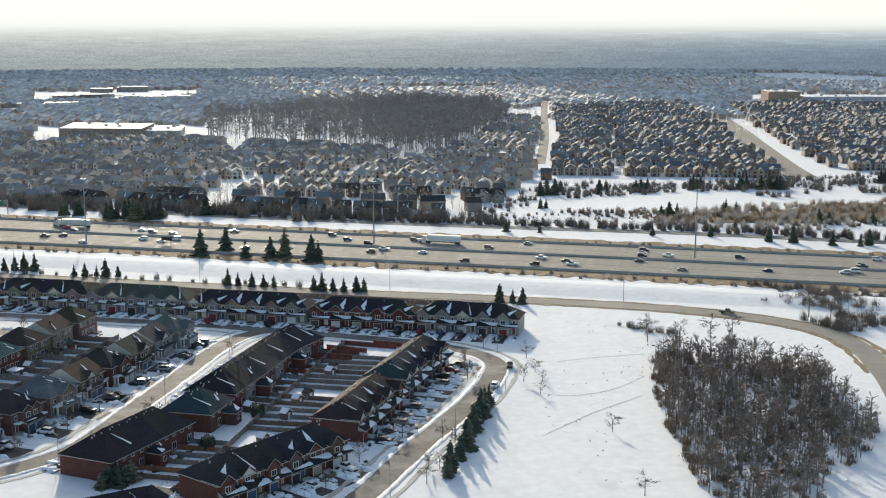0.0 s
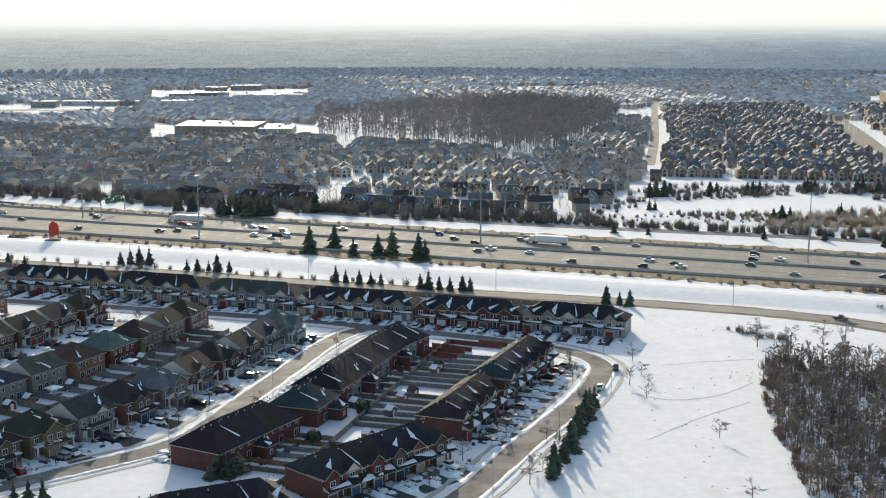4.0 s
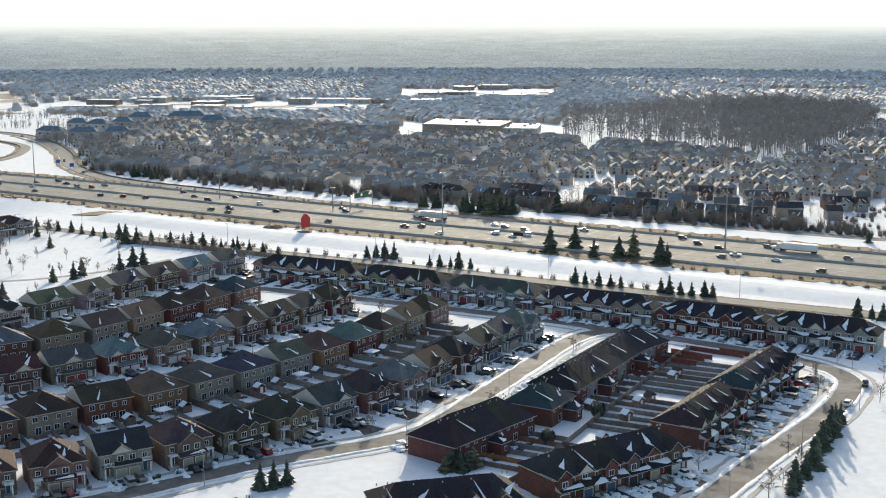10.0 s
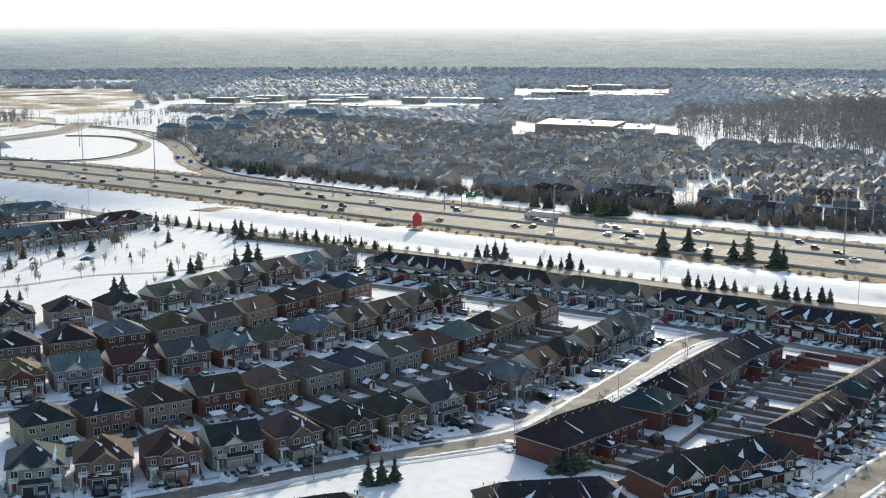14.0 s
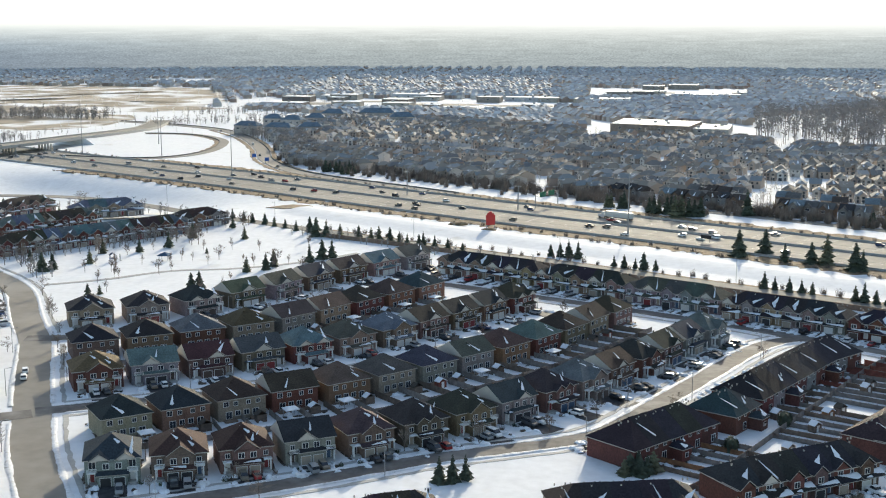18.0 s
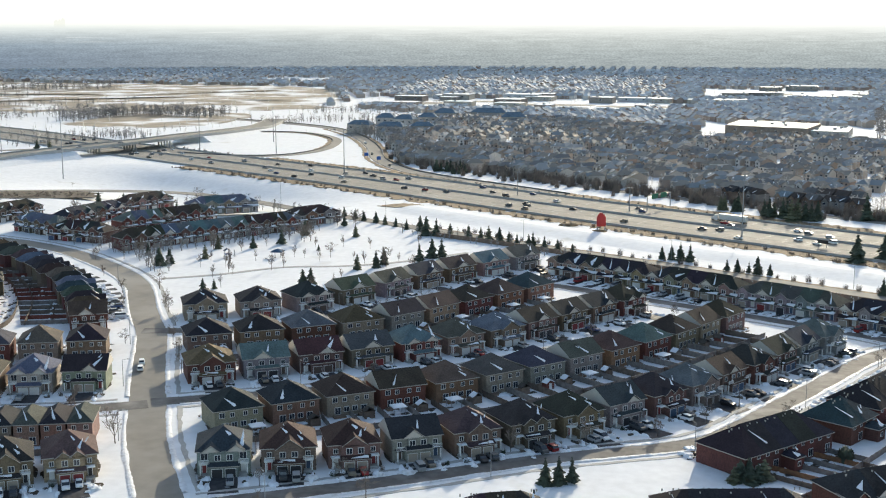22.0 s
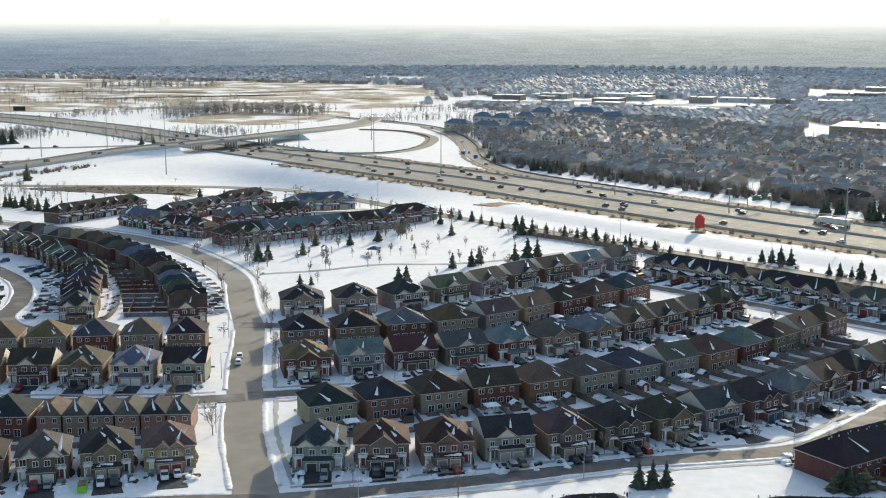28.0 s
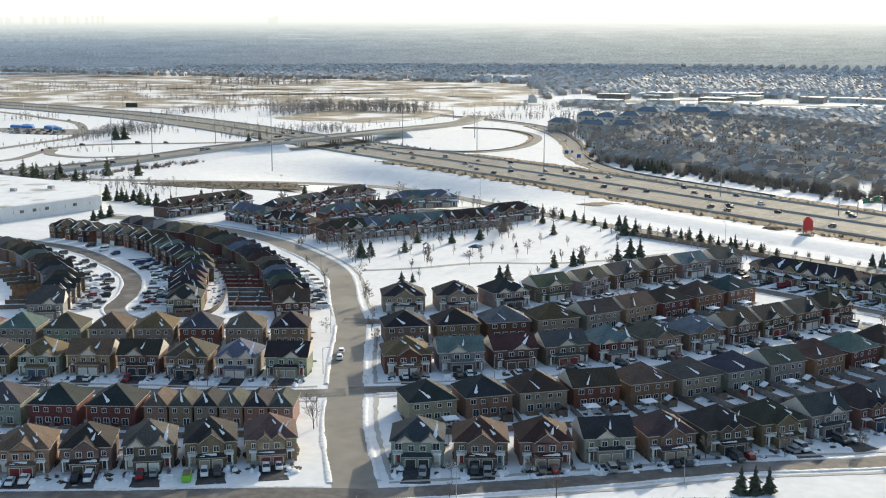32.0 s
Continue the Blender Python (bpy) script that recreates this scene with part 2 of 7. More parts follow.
for k, (line, w) in enumerate(STREETS):
    structure("road", [strip(line, w, w, 0.05 + 0.006 * k)], ASPHALT if k else HIGHWAY, "wet grey asphalt residential street cleared of snow", "road")
    for side in (-1, 1):
        off = [(x - math.sin(a) * side * (w + 0.5), y + math.cos(a) * side * (w + 0.5)) for x, y, a in along(line, 4)]
        if k in (1, 2, 4, 5) or (k == 0 and side < 0):
            walk_line = [(x - math.sin(a) * side * (w + 3.4), y + math.cos(a) * side * (w + 3.4)) for x, y, a in along(line, 4)]
            for run in clear_runs(walk_line, k):
                structure("pavement", [strip(run, 0.65, 0.65, 0.035 + 0.001 * k, 0.3, 3.0, 0.3)], CONCRETE, "narrow cleared concrete pavement", "pavement")
        heaps = [ridge(run, 1.7, 0.26, 1.1, k * 2 + side + 9 * j) for j, run in enumerate(clear_runs(off, k))]
        tagged(part("snow_bank", shape(heaps), SNOW_BANK), "dirty ploughed snow heap along the kerb", "snow bank", kind="stuff")
structure("service_road", [strip(SERVICE, 4.6, 4.6, 0.11)], HIGHWAY, "pale salted two-lane service road beside the highway", "road")
structure("service_road", [strip(FAR_SERVICE, 4.5, 4.5, 0.11)], HIGHWAY, "pale two-lane road on the far side of the highway", "road")
HIGHWAY_LINE = [(620, 255), (480, 352), (346, 444), (286, 486), (222, 530), (153, 577), (80, 628), (0, 682), (-103, 756), (-200, 828), (-330, 915), (-460, 1005), (-546, 1066), (-639, 1131), (-782, 1215), (-884, 1258), (-1000, 1303), (-1500, 1450)]
structure("highway", [strip(HIGHWAY_LINE, 35, 33, 0.2, 0.5)], HIGHWAY, "wide pale salted multi-lane highway with dark seams", "highway")

# carriageway seams, barriers and verges
def offset_line(points, d, step=12):
    return [(x - math.sin(a) * d, y + math.cos(a) * d) for x, y, a in along(points, step)]


SEAM = material("dark_seam", (0.10, 0.10, 0.10), 0.7, 0.2, 0.3)
LANE_PAINT = material("lane_paint", (0.6, 0.6, 0.57), 0.6, 0.1, 0.5)
for d, w in ((0, 1.6), (32.6, 1.0), (-30.5, 0.9), (17.5, 0.35), (-15.5, 0.35)):
    structure("trim", [strip(offset_line(HIGHWAY_LINE, d), w, w, 0.21 + 0.002 * abs(d) / 10, 0.05, 12)], SEAM, "dark shoulder strip of the highway", "road marking")
marks = []
for d in (4.6, 8.4, 12.2, 16.0, 19.8, 23.6, 27.4, -4.6, -8.4, -12.2, -16.0, -19.8, -23.6, -27.0):
    for i, (x, y, a) in enumerate(along(offset_line(HIGHWAY_LINE[:-2], d), 12)):
        c, s_ = math.cos(a), math.sin(a)
        marks.append(([(x + c * u - s_ * v, y + s_ * u + c * v, 0.225) for u, v in ((-1.5, -0.1), (1.5, -0.1), (1.5, 0.1), (-1.5, 0.1))], [(0, 1, 2, 3)]))
tagged(part("lane_marks", shape(marks), LANE_PAINT), "pale dashed lane lines on the highway", "lane lines", kind="stuff")


def wall_profile(points, widths, heights, step=8, base=0.15):
    rows = along(points, step)
    verts, faces, n = [], [], len(widths)
    for i, (x, y, a) in enumerate(rows):
        for w, h in zip(widths, heights):
            verts.append((x - math.sin(a) * w, y + math.cos(a) * w, base + h))
        if i:
            o = i * n
            faces += [(o + k - n, o + k + 1 - n, o + k + 1, o + k) for k in range(n - 1)]
    return verts, faces


for d in (0, -32.0, 34.2):
    structure("barrier", [wall_profile(offset_line(HIGHWAY_LINE, d), (-0.35, -0.15, -0.1, 0.1, 0.15, 0.35), (0, 0.3, 1.0, 1.0, 0.3, 0))], CONCRETE, "grey concrete highway barrier", "barrier")
for d, w in ((-40.5, 6.6), (41, 6.4)):
    tagged(part("verge_grass", shape([strip(offset_line(HIGHWAY_LINE[:11], d), w, w, 0.1, 0.3, 3, 3.0)]), GRASS), "dead tan grass strip along the highway edge", "grass", kind="stuff")
for k, (line, w) in enumerate((([(-395, 972), (-340, 958), (-303, 968), (-285, 1005), (-284, 1060), (-300, 1125), (-345, 1180), (-400, 1185), (-440, 1150)], 4.0), ([(-470, 1330), (-400, 1290), (-330, 1230), (-282, 1143), (-245, 1045), (-221, 960), (-190, 895), (-155, 852), (-100, 806), (-60, 772)], 5.5))):
    structure("ramp", [strip(line, w, w, 0.24 + 0.01 * k, 0.5)], HIGHWAY, "pale curved highway ramp", "ramp")
    structure("barrier", [wall_profile(offset_line(line, w + 0.2, 9), (-0.1, -0.1, 0.1, 0.1), (0, 0.8, 0.8, 0))], SEAM, "dark steel guard rail along the ramp", "guard rail")
for k, (line, d) in enumerate((([(-395, 972), (-340, 958), (-303, 968), (-285, 1005), (-284, 1060), (-300, 1125), (-345, 1180), (-400, 1185)], 6.5), ([(-330, 1230), (-282, 1143), (-245, 1045), (-221, 960), (-190, 895), (-155, 852), (-100, 806)], 8.5), ([(-330, 1230), (-282, 1143), (-245, 1045), (-221, 960), (-190, 895), (-155, 852), (-100, 806)], -8.5))):
    tagged(part("verge_grass", shape([strip(offset_line(line, d), 1.8, 1.8, 0.16 + 0.01 * k, 0.3, 4, 1.0)]), GRASS), "dead tan grass beside the ramp", "grass", kind="stuff")
# overpass
DECK = [(-585, 672), (-564, 703), (-544, 738), (-525, 780), (-510, 833), (-493, 890), (-468, 930), (-440, 986), (-418, 1070), (-408, 1150), (-405, 1230), (-420, 1330)]


def deck_height(y):
    return float(np.interp(y, [q[1] for q in DECK], (2.0, 2.2, 2.6, 3.2, 4.2, 5.5, 6.8, 7.4, 6.6, 4.0, 1.6, 1.5)))


bridge = new("bridge")
deck_z = [deck_height(y) for x, y, a in along(DECK, count=60)]
part("deck", shape([strip(DECK, 11, 11, deck_z, 1.3)]), HIGHWAY, bridge)
for sgn in (-1, 1):
    rows = along(DECK, 8)
    zz = np.interp(np.linspace(0, 1, len(rows)), np.linspace(0, 1, len(deck_z)), deck_z)
    v, f = [], []
    for i, ((x, y, a), z) in enumerate(zip(rows, zz)):
        for w, h in ((10.6, 0), (10.6, 1.0), (11.05, 1.0), (11.05, -1.35)):
            v.append((x - math.sin(a) * w * sgn, y + math.cos(a) * w * sgn, z + h))
        if i:
            f += [(4 * i + q - 4, 4 * i + q - 3, 4 * i + q + 1, 4 * i + q) for q in range(3)]
    part("parapet", shape([(v, f)]), CONCRETE, bridge)
for u_ in (0.0, 0.5, 1.0):
    bx, by = -459 + 38 * u_, 958 + 56 * u_
    for q in range(5):
        cx, cy = bx + (q - 2) * 4.4 * 0.82, by - (q - 2) * 4.4 * 0.57
        part("pier", shape([box(cx - 0.6, cx + 0.6, cy - 0.6, cy + 0.6, -0.3, 6.3)]), CONCRETE, bridge)
tagged(bridge, "grey concrete overpass on piers over the highway", "bridge", kind="structure")


def bank(points, zs, top, foot, mat, name, label):
    """An embankment under a raised road."""
    rows = along(points, 8)
    zz = np.interp(np.linspace(0, 1, len(rows)), np.linspace(0, 1, len(zs)), zs)
    v, f = [], []
    for i, ((x, y, a), z) in enumerate(zip(rows, zz)):
        for w, h in ((-foot, -1.5), (-top, z), (top, z), (foot, -1.5)):
            v.append((x - math.sin(a) * w, y + math.cos(a) * w, h))
        if i:
            f += [(4 * i + q - 4, 4 * i + q - 3, 4 * i + q + 1, 4 * i + q) for q in range(3)]
    tagged(part(name, shape([(v, f), ([tuple(q) for q in v[-4:]], [(0, 1, 2, 3)]), ([tuple(q) for q in v[:4]], [(3, 2, 1, 0)])]), mat), label, "embankment", kind="structure")


bank(DECK[:7], [deck_height(y) - 1.32 for x, y, a in along(DECK[:7], count=30)], 11.2, 28, SNOW, "embankment", "snowy slope carrying the overpass road")
bank(DECK[8:], [deck_height(y) - 1.32 for x, y, a in along(DECK[8:], count=30)], 11.2, 22, SNOW, "embankment", "snowy slope beyond the overpass")
# open country and marsh
def patch(name, outline, z, mat, label, category, seed=0, jag=0.12):
    """A flat irregular patch of ground cover."""
    rnd = random.Random(seed)
    cx, cy = sum(p[0] for p in outline) / len(outline), sum(p[1] for p in outline) / len(outline)
    pts = along(list(outline) + [outline[0]], count=44)[:-1]
    rim = [(cx + (x - cx) * (1 + rnd.uniform(-jag, jag)), cy + (y - cy) * (1 + rnd.uniform(-jag, jag))) for x, y, a in pts]
    return tagged(part(name, shape([slab(rim, z - 0.3, z)]), mat), label, category, kind="stuff")


MARSH = material("brown_marsh", (0.085, 0.065, 0.045), 0.95, 0.4, 0.3, 2.0, 0.5)
patch("marsh", [(-457, 702), (-427, 722), (-366, 736), (-345, 722), (-352, 708), (-400, 698)], 0.25, MARSH, "brown marshy hollow free of snow", "marsh", 1)
patch("earth_mound", [(-162, 706), (-150, 718), (-138, 712), (-150, 702)], 0.3, GRASS, "brown weedy patch beside the highway", "grass", 2)
patch("reed_bed", [(340, 608), (372, 575), (430, 560), (500, 590), (470, 615), (400, 600)], 0.15, GRASS, "tan reeds at the pond edge", "reeds", 3)
for k, (x, y, w, d) in enumerate(((-940, 1400, 190, 90), (-840, 1350, 150, 60), (-800, 1620, 260, 130), (-1030, 1600, 240, 120), (-640, 1600, 200, 90), (-1180, 1500, 200, 100), (-520, 1500, 170, 70), (-900, 1800, 330, 110), (-1300, 1800, 300, 130), (-1150, 1960, 360, 120), (-700, 1830, 240, 90), (-1500, 1650, 260, 120), (-620, 1420, 150, 40), (-1450, 2000, 300, 110))):
    patch("field", [(x - w / 2, y - d / 2 - 30), (x, y - d / 2), (x + w / 2, y - d / 2 + 40), (x + w / 2, y + d / 2 + 40), (x, y + d / 2), (x - w / 2, y + d / 2 - 30)], 0.1 + k * 0.01, STUBBLE, "pale stubble field partly snowed over", "field", 20 + k, 0.3)
patch("pasture", [(-1900, 1560), (-1500, 1250), (-1130, 1240), (-980, 1330), (-800, 1390), (-640, 1450), (-480, 1480), (-430, 1570), (-560, 2030), (-1100, 2130), (-1700, 2100)], 0.08, STUBBLE, "wide tan pasture streaked with snow", "field", 41, 0.04)
patch("pasture", [(-640, 1240), (-540, 1200), (-470, 1260), (-480, 1420), (-620, 1400)], 0.07, STUBBLE, "tan rough grass beyond the ramps", "field", 42, 0.05)
structure("road", [strip([(-690, 850), (-692, 910), (-694, 966), (-726, 1030), (-789, 1109), (-847, 1145), (-919, 1190), (-1010, 1235)], 4.5, 4.5, 0.2)], HIGHWAY, "pale curved slip road beside the highway", "road")
structure("road", [strip([(-760, 690), (-690, 735), (-629, 785), (-640, 846), (-650, 888), (-625, 926), (-567, 954), (-521, 985)], 4.5, 4.5, 0.21)], HIGHWAY, "pale slip road beside the overpass", "road")
structure("road", [strip([(-641, 868), (-622, 838), (-582, 827), (-552, 848), (-528, 868)], 4.0, 4.0, 0.26)], HIGHWAY, "pale slip road joining the overpass", "road")
# low snowy swells between the highway and the service road
for lo, mid, hi, h in ((52, 68, 88, 1.5),):
    tagged(part("snow_swell", shape([wall_profile(offset_line(HIGHWAY_LINE[1:9], mid), (hi - mid, (hi - mid) * 0.75, (hi - mid) * 0.3, 0, (lo - mid) * 0.4, (lo - mid)), (-0.35, 0.12 * h, 0.75 * h, h, 0.8 * h, -0.35), 8, 0.0)]), SNOW), "long low swell of smooth snow beside the highway", "snow bank", kind="structure")
for side in (-1, 1):
    tagged(part("verge_grass", shape([strip(offset_line(SERVICE[5:17], side * 5.8), 0.9, 0.9, 0.06, 0.3, 4, 0.6)]), GRASS), "dead tan grass beside the service road", "grass", kind="stuff")
structure("road", [strip([(530, 735), (560, 800), (640, 960), (710, 1098), (850, 1385), (1016, 1721), (1180, 2100), (1500, 2700)], 11, 11, 0.13)], HIGHWAY, "wide snowy arterial road through the far suburb", "road")
structure("road", [strip([(393, 875), (495, 1092), (656, 1450), (729, 1606)], 4, 4, 0.14)], HIGHWAY, "far suburban street", "road")
# backdrop of haze and sky
def backdrop():
    """A glowing shell with painted haze: the land too far to tell apart and the sky's foot, blue-grey below, paling to
    white, palest under the sun.
    """
    m = bpy.data.materials.new("distant_haze")
    m.use_nodes = True
    nt = m.node_tree
    nt.nodes.remove(nt.nodes["Principled BSDF"])
    add, link = nt.nodes.new, nt.links.new
    em, geo, sep = add("ShaderNodeEmission"), add("ShaderNodeNewGeometry"), add("ShaderNodeSeparateXYZ")
    link(geo.outputs["Position"], sep.inputs[0])

    def span(src, lo, hi, a, c, smooth=False):
        r = add("ShaderNodeMapRange")
        if smooth:
            r.interpolation_type = "SMOOTHSTEP"
        for k, v in (("From Min", lo), ("From Max", hi), ("To Min", a), ("To Max", c)):
            r.inputs[k].default_value = v
        link(src, r.inputs["Value"])
        return r.outputs["Result"]

    def tones(stops):
        ramp = add("ShaderNodeValToRGB")
        while len(ramp.color_ramp.elements) < len(stops):
            ramp.color_ramp.elements.new(0.5)
        for el, (z, c) in zip(ramp.color_ramp.elements, stops):
            el.position, el.color = z / 180, (*c, 1)
        link(span(sep.outputs["Z"], 0, 180, 0, 1), ramp.inputs["Fac"])
        return ramp.outputs[0]

    def mixed(kind, fac, a, c):
        x = add("ShaderNodeMix")
        x.data_type, x.blend_type = "RGBA", kind
        for sock, v in ((x.inputs["Factor"], fac), (x.inputs["A"], a), (x.inputs["B"], c)):
            if hasattr(v, "is_linked"):
                link(v, sock)
            else:
                sock.default_value = v
        return x.outputs["Result"]

    def streaks(scale, detail):
        squash, n = add("ShaderNodeMapping"), add("ShaderNodeTexNoise")
        squash.inputs["Scale"].default_value = scale
        link(geo.outputs["Position"], squash.inputs["Vector"])
        link(squash.outputs[0], n.inputs["Vector"])
        n.inputs["Scale"].default_value, n.inputs["Detail"].default_value, n.inputs["Roughness"].default_value = 1.0, detail, 0.65
        return n.outputs["Fac"]

    # haze painted as emission: pale holds the glare under the sun, deep the sides
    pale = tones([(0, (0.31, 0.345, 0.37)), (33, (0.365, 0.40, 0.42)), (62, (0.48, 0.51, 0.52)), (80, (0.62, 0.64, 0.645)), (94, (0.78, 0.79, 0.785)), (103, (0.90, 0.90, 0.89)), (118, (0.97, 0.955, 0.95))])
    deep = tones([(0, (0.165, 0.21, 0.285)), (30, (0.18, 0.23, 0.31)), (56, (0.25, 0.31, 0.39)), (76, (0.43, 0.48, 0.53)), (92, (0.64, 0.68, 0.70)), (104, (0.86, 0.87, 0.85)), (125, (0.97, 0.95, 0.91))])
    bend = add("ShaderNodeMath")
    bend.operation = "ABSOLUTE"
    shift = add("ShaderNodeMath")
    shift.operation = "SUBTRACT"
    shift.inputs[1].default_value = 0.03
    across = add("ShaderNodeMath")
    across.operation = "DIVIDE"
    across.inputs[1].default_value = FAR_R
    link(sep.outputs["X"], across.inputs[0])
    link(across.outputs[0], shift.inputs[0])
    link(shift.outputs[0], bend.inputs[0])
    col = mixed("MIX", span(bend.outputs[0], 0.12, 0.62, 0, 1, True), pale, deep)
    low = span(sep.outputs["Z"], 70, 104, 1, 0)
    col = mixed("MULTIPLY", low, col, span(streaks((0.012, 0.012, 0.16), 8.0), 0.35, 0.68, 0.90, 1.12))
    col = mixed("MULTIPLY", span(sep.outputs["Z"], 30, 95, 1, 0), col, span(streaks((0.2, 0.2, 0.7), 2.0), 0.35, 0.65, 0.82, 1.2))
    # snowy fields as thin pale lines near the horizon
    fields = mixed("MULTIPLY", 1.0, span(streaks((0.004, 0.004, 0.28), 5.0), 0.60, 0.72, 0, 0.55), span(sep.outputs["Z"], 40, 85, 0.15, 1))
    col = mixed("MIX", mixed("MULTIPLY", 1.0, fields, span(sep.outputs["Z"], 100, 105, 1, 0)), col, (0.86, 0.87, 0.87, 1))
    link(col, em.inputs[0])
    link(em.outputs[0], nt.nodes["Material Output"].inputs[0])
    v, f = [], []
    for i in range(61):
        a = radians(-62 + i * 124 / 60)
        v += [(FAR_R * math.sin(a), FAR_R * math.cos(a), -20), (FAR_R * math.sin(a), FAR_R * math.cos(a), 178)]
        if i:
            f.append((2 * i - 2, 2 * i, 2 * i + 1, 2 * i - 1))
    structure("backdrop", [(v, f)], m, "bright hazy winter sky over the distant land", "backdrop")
    return m


FAR_R = 3000
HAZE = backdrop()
# ---- houses ----
BRICKS = dict(b=(0.185, 0.125, 0.09), t=(0.28, 0.21, 0.15), r=(0.135, 0.05, 0.04), o=(0.23, 0.135, 0.08), g=(0.25, 0.23, 0.21), p=(0.27, 0.17, 0.13), k=(0.14, 0.09, 0.066), s=(0.36, 0.33, 0.29))
ROOFS = dict(c=(0.037, 0.037, 0.041), b=(0.088, 0.068, 0.055), d=(0.054, 0.044, 0.04), u=(0.125, 0.155, 0.175), g=(0.09, 0.086, 0.084), r=(0.085, 0.046, 0.038), n=(0.145, 0.105, 0.077), s=(0.052, 0.061, 0.076))
DOORS = [(0.62, 0.60, 0.56), (0.10, 0.07, 0.055), (0.05, 0.09, 0.16), (0.22, 0.03, 0.03), (0.36, 0.30, 0.24), (0.03, 0.03, 0.035), (0.66, 0.65, 0.63)]


def hip(w, d, z, pitch, over=0.45, lead=None, shift=0.0):
    """A hip roof on a w by d house, or a gable along x where lead is 'gable'."""
    w2, d2, t = w / 2 + over, d / 2 + over, math.tan(radians(pitch))
    lip = 0.22
    base = [(-w2, -d2, z), (w2, -d2, z), (w2, d2, z), (-w2, d2, z)]
    low = [(x, y, z - lip) for x, y, z in base]
    if lead == "gable":
        h = d2 * t
        top = [(-w2, 0, z + h), (w2, 0, z + h)]
        f = [(0, 1, 5, 4), (2, 3, 4, 5), (3, 0, 4), (1, 2, 5)]
    elif d2 >= w2:
        h = w2 * t
        top = [(0, -d2 + w2 * 0.95, z + h), (0, d2 - w2 * 0.95, z + h)]
        f = [(0, 1, 4), (1, 2, 5, 4), (2, 3, 5), (3, 0, 4, 5)]
    else:
        h = d2 * t
        top = [(-w2 + d2 * 0.95, 0, z + h), (w2 - d2 * 0.95, 0, z + h)]
        f = [(0, 1, 5, 4), (1, 2, 5), (2, 3, 4, 5), (3, 0, 4)]
    verts = base + top + low
    f += [(0, 6, 7, 1), (1, 7, 8, 2), (2, 8, 9, 3), (3, 9, 6, 0), (9, 8, 7, 6)]
    return verts, f


def gablet(x, w, y0, y1, z, pitch, over=0.3):
    """A small roof whose gable looks to the front at y0 and runs back to y1; and its gable face."""
    w2 = w / 2 + over
    h = w2 * math.tan(radians(pitch))
    v = [(x - w2, y0 - over, z), (x, y0 - over, z + h), (x + w2, y0 - over, z), (x - w2, y1, z), (x, y1, z + h), (x + w2, y1, z)]
    v += [(a, b, c - 0.18) for a, b, c in v]
    roof = v, [(0, 1, 4, 3), (1, 2, 5, 4), (6, 9, 10, 7), (7, 10, 11, 8), (0, 6, 7, 1), (1, 7, 8, 2), (0, 3, 9, 6), (2, 8, 11, 5)]
    f = [(x - w / 2, y0, z - 0.2), (x + w / 2, y0, z - 0.2), (x, y0, z + h - 0.42), (x - w / 2, y1, z - 0.2), (x + w / 2, y1, z - 0.2), (x, y1, z + h - 0.42)]
    return roof, (f, [(0, 1, 2), (1, 4, 5, 2), (0, 2, 5, 3), (0, 3, 4, 1)])


def grid_panel(xs, zs, glass, depth):
    """A thin upright panel that looks to -y, cut into cells; the cells in glass are its panes."""
    n, m = len(xs), len(zs)
    verts = [(x, -depth, z) for z in zs for x in xs]
    faces, mats = [], []
    for j in range(m - 1):
        for i in range(n - 1):
            faces.append((j * n + i, j * n + i + 1, (j + 1) * n + i + 1, (j + 1) * n + i))
            mats.append(1 if (i, j) in glass else 0)
    rim = [i for i in range(n)] + [j * n + n - 1 for j in range(1, m)] + [(m - 1) * n + i for i in range(n - 2, -1, -1)] + [j * n for j in range(m - 2, 0, -1)]
    o = len(verts)
    verts += [(verts[i][0], 0.03, verts[i][2]) for i in rim]
    for k in range(len(rim)):
        q = (k + 1) % len(rim)
        faces.append((rim[q], rim[k], o + k, o + q))
        mats.append(0)
    bm = shape([(verts, faces)])
    for f, k in zip(bm.faces, mats):
        f.material_index = k
    return bm


def window_mesh(w, h, bars=1):
    """A white frame round dark panes; it looks to -y."""
    fr, xs = 0.11, [-w / 2]
    edge = -w / 2 + fr
    span = (w - 2 * fr - 0.08 * bars) / (bars + 1)
    for i in range(bars + 1):
        xs += [edge, edge + span]
        edge += span + 0.08
    xs.append(w / 2)
    return data_of("window", grid_panel(xs, [0, fr, h - fr, h], {(1 + 2 * i, 1) for i in range(bars + 1)}, 0.06), WHITE, GLASS)


WIN = {k: window_mesh(*v) for k, v in dict(a=(1.5, 1.5, 1), b=(1.2, 1.3, 1), c=(0.9, 1.3, 0), d=(2.2, 1.5, 2), e=(1.7, 2.05, 1), f=(2.6, 1.9, 2)).items()}


GARAGE = data_of("garage_door", grid_panel([-1.3, -1.18, 1.18, 1.3], [0, 0.5, 1.0, 1.5, 2.1, 2.22], {(1, j) for j in range(4)}, 0.05), WHITE, DOOR)
FRONT_DOOR = data_of("front_door", grid_panel([-0.62, -0.46, -0.28, 0.28, 0.46, 0.62], [0, 1.15, 1.9, 2.1, 2.25], {(i, j) for i in (1, 2, 3) for j in range(3)}, 0.05), WHITE, DOOR)


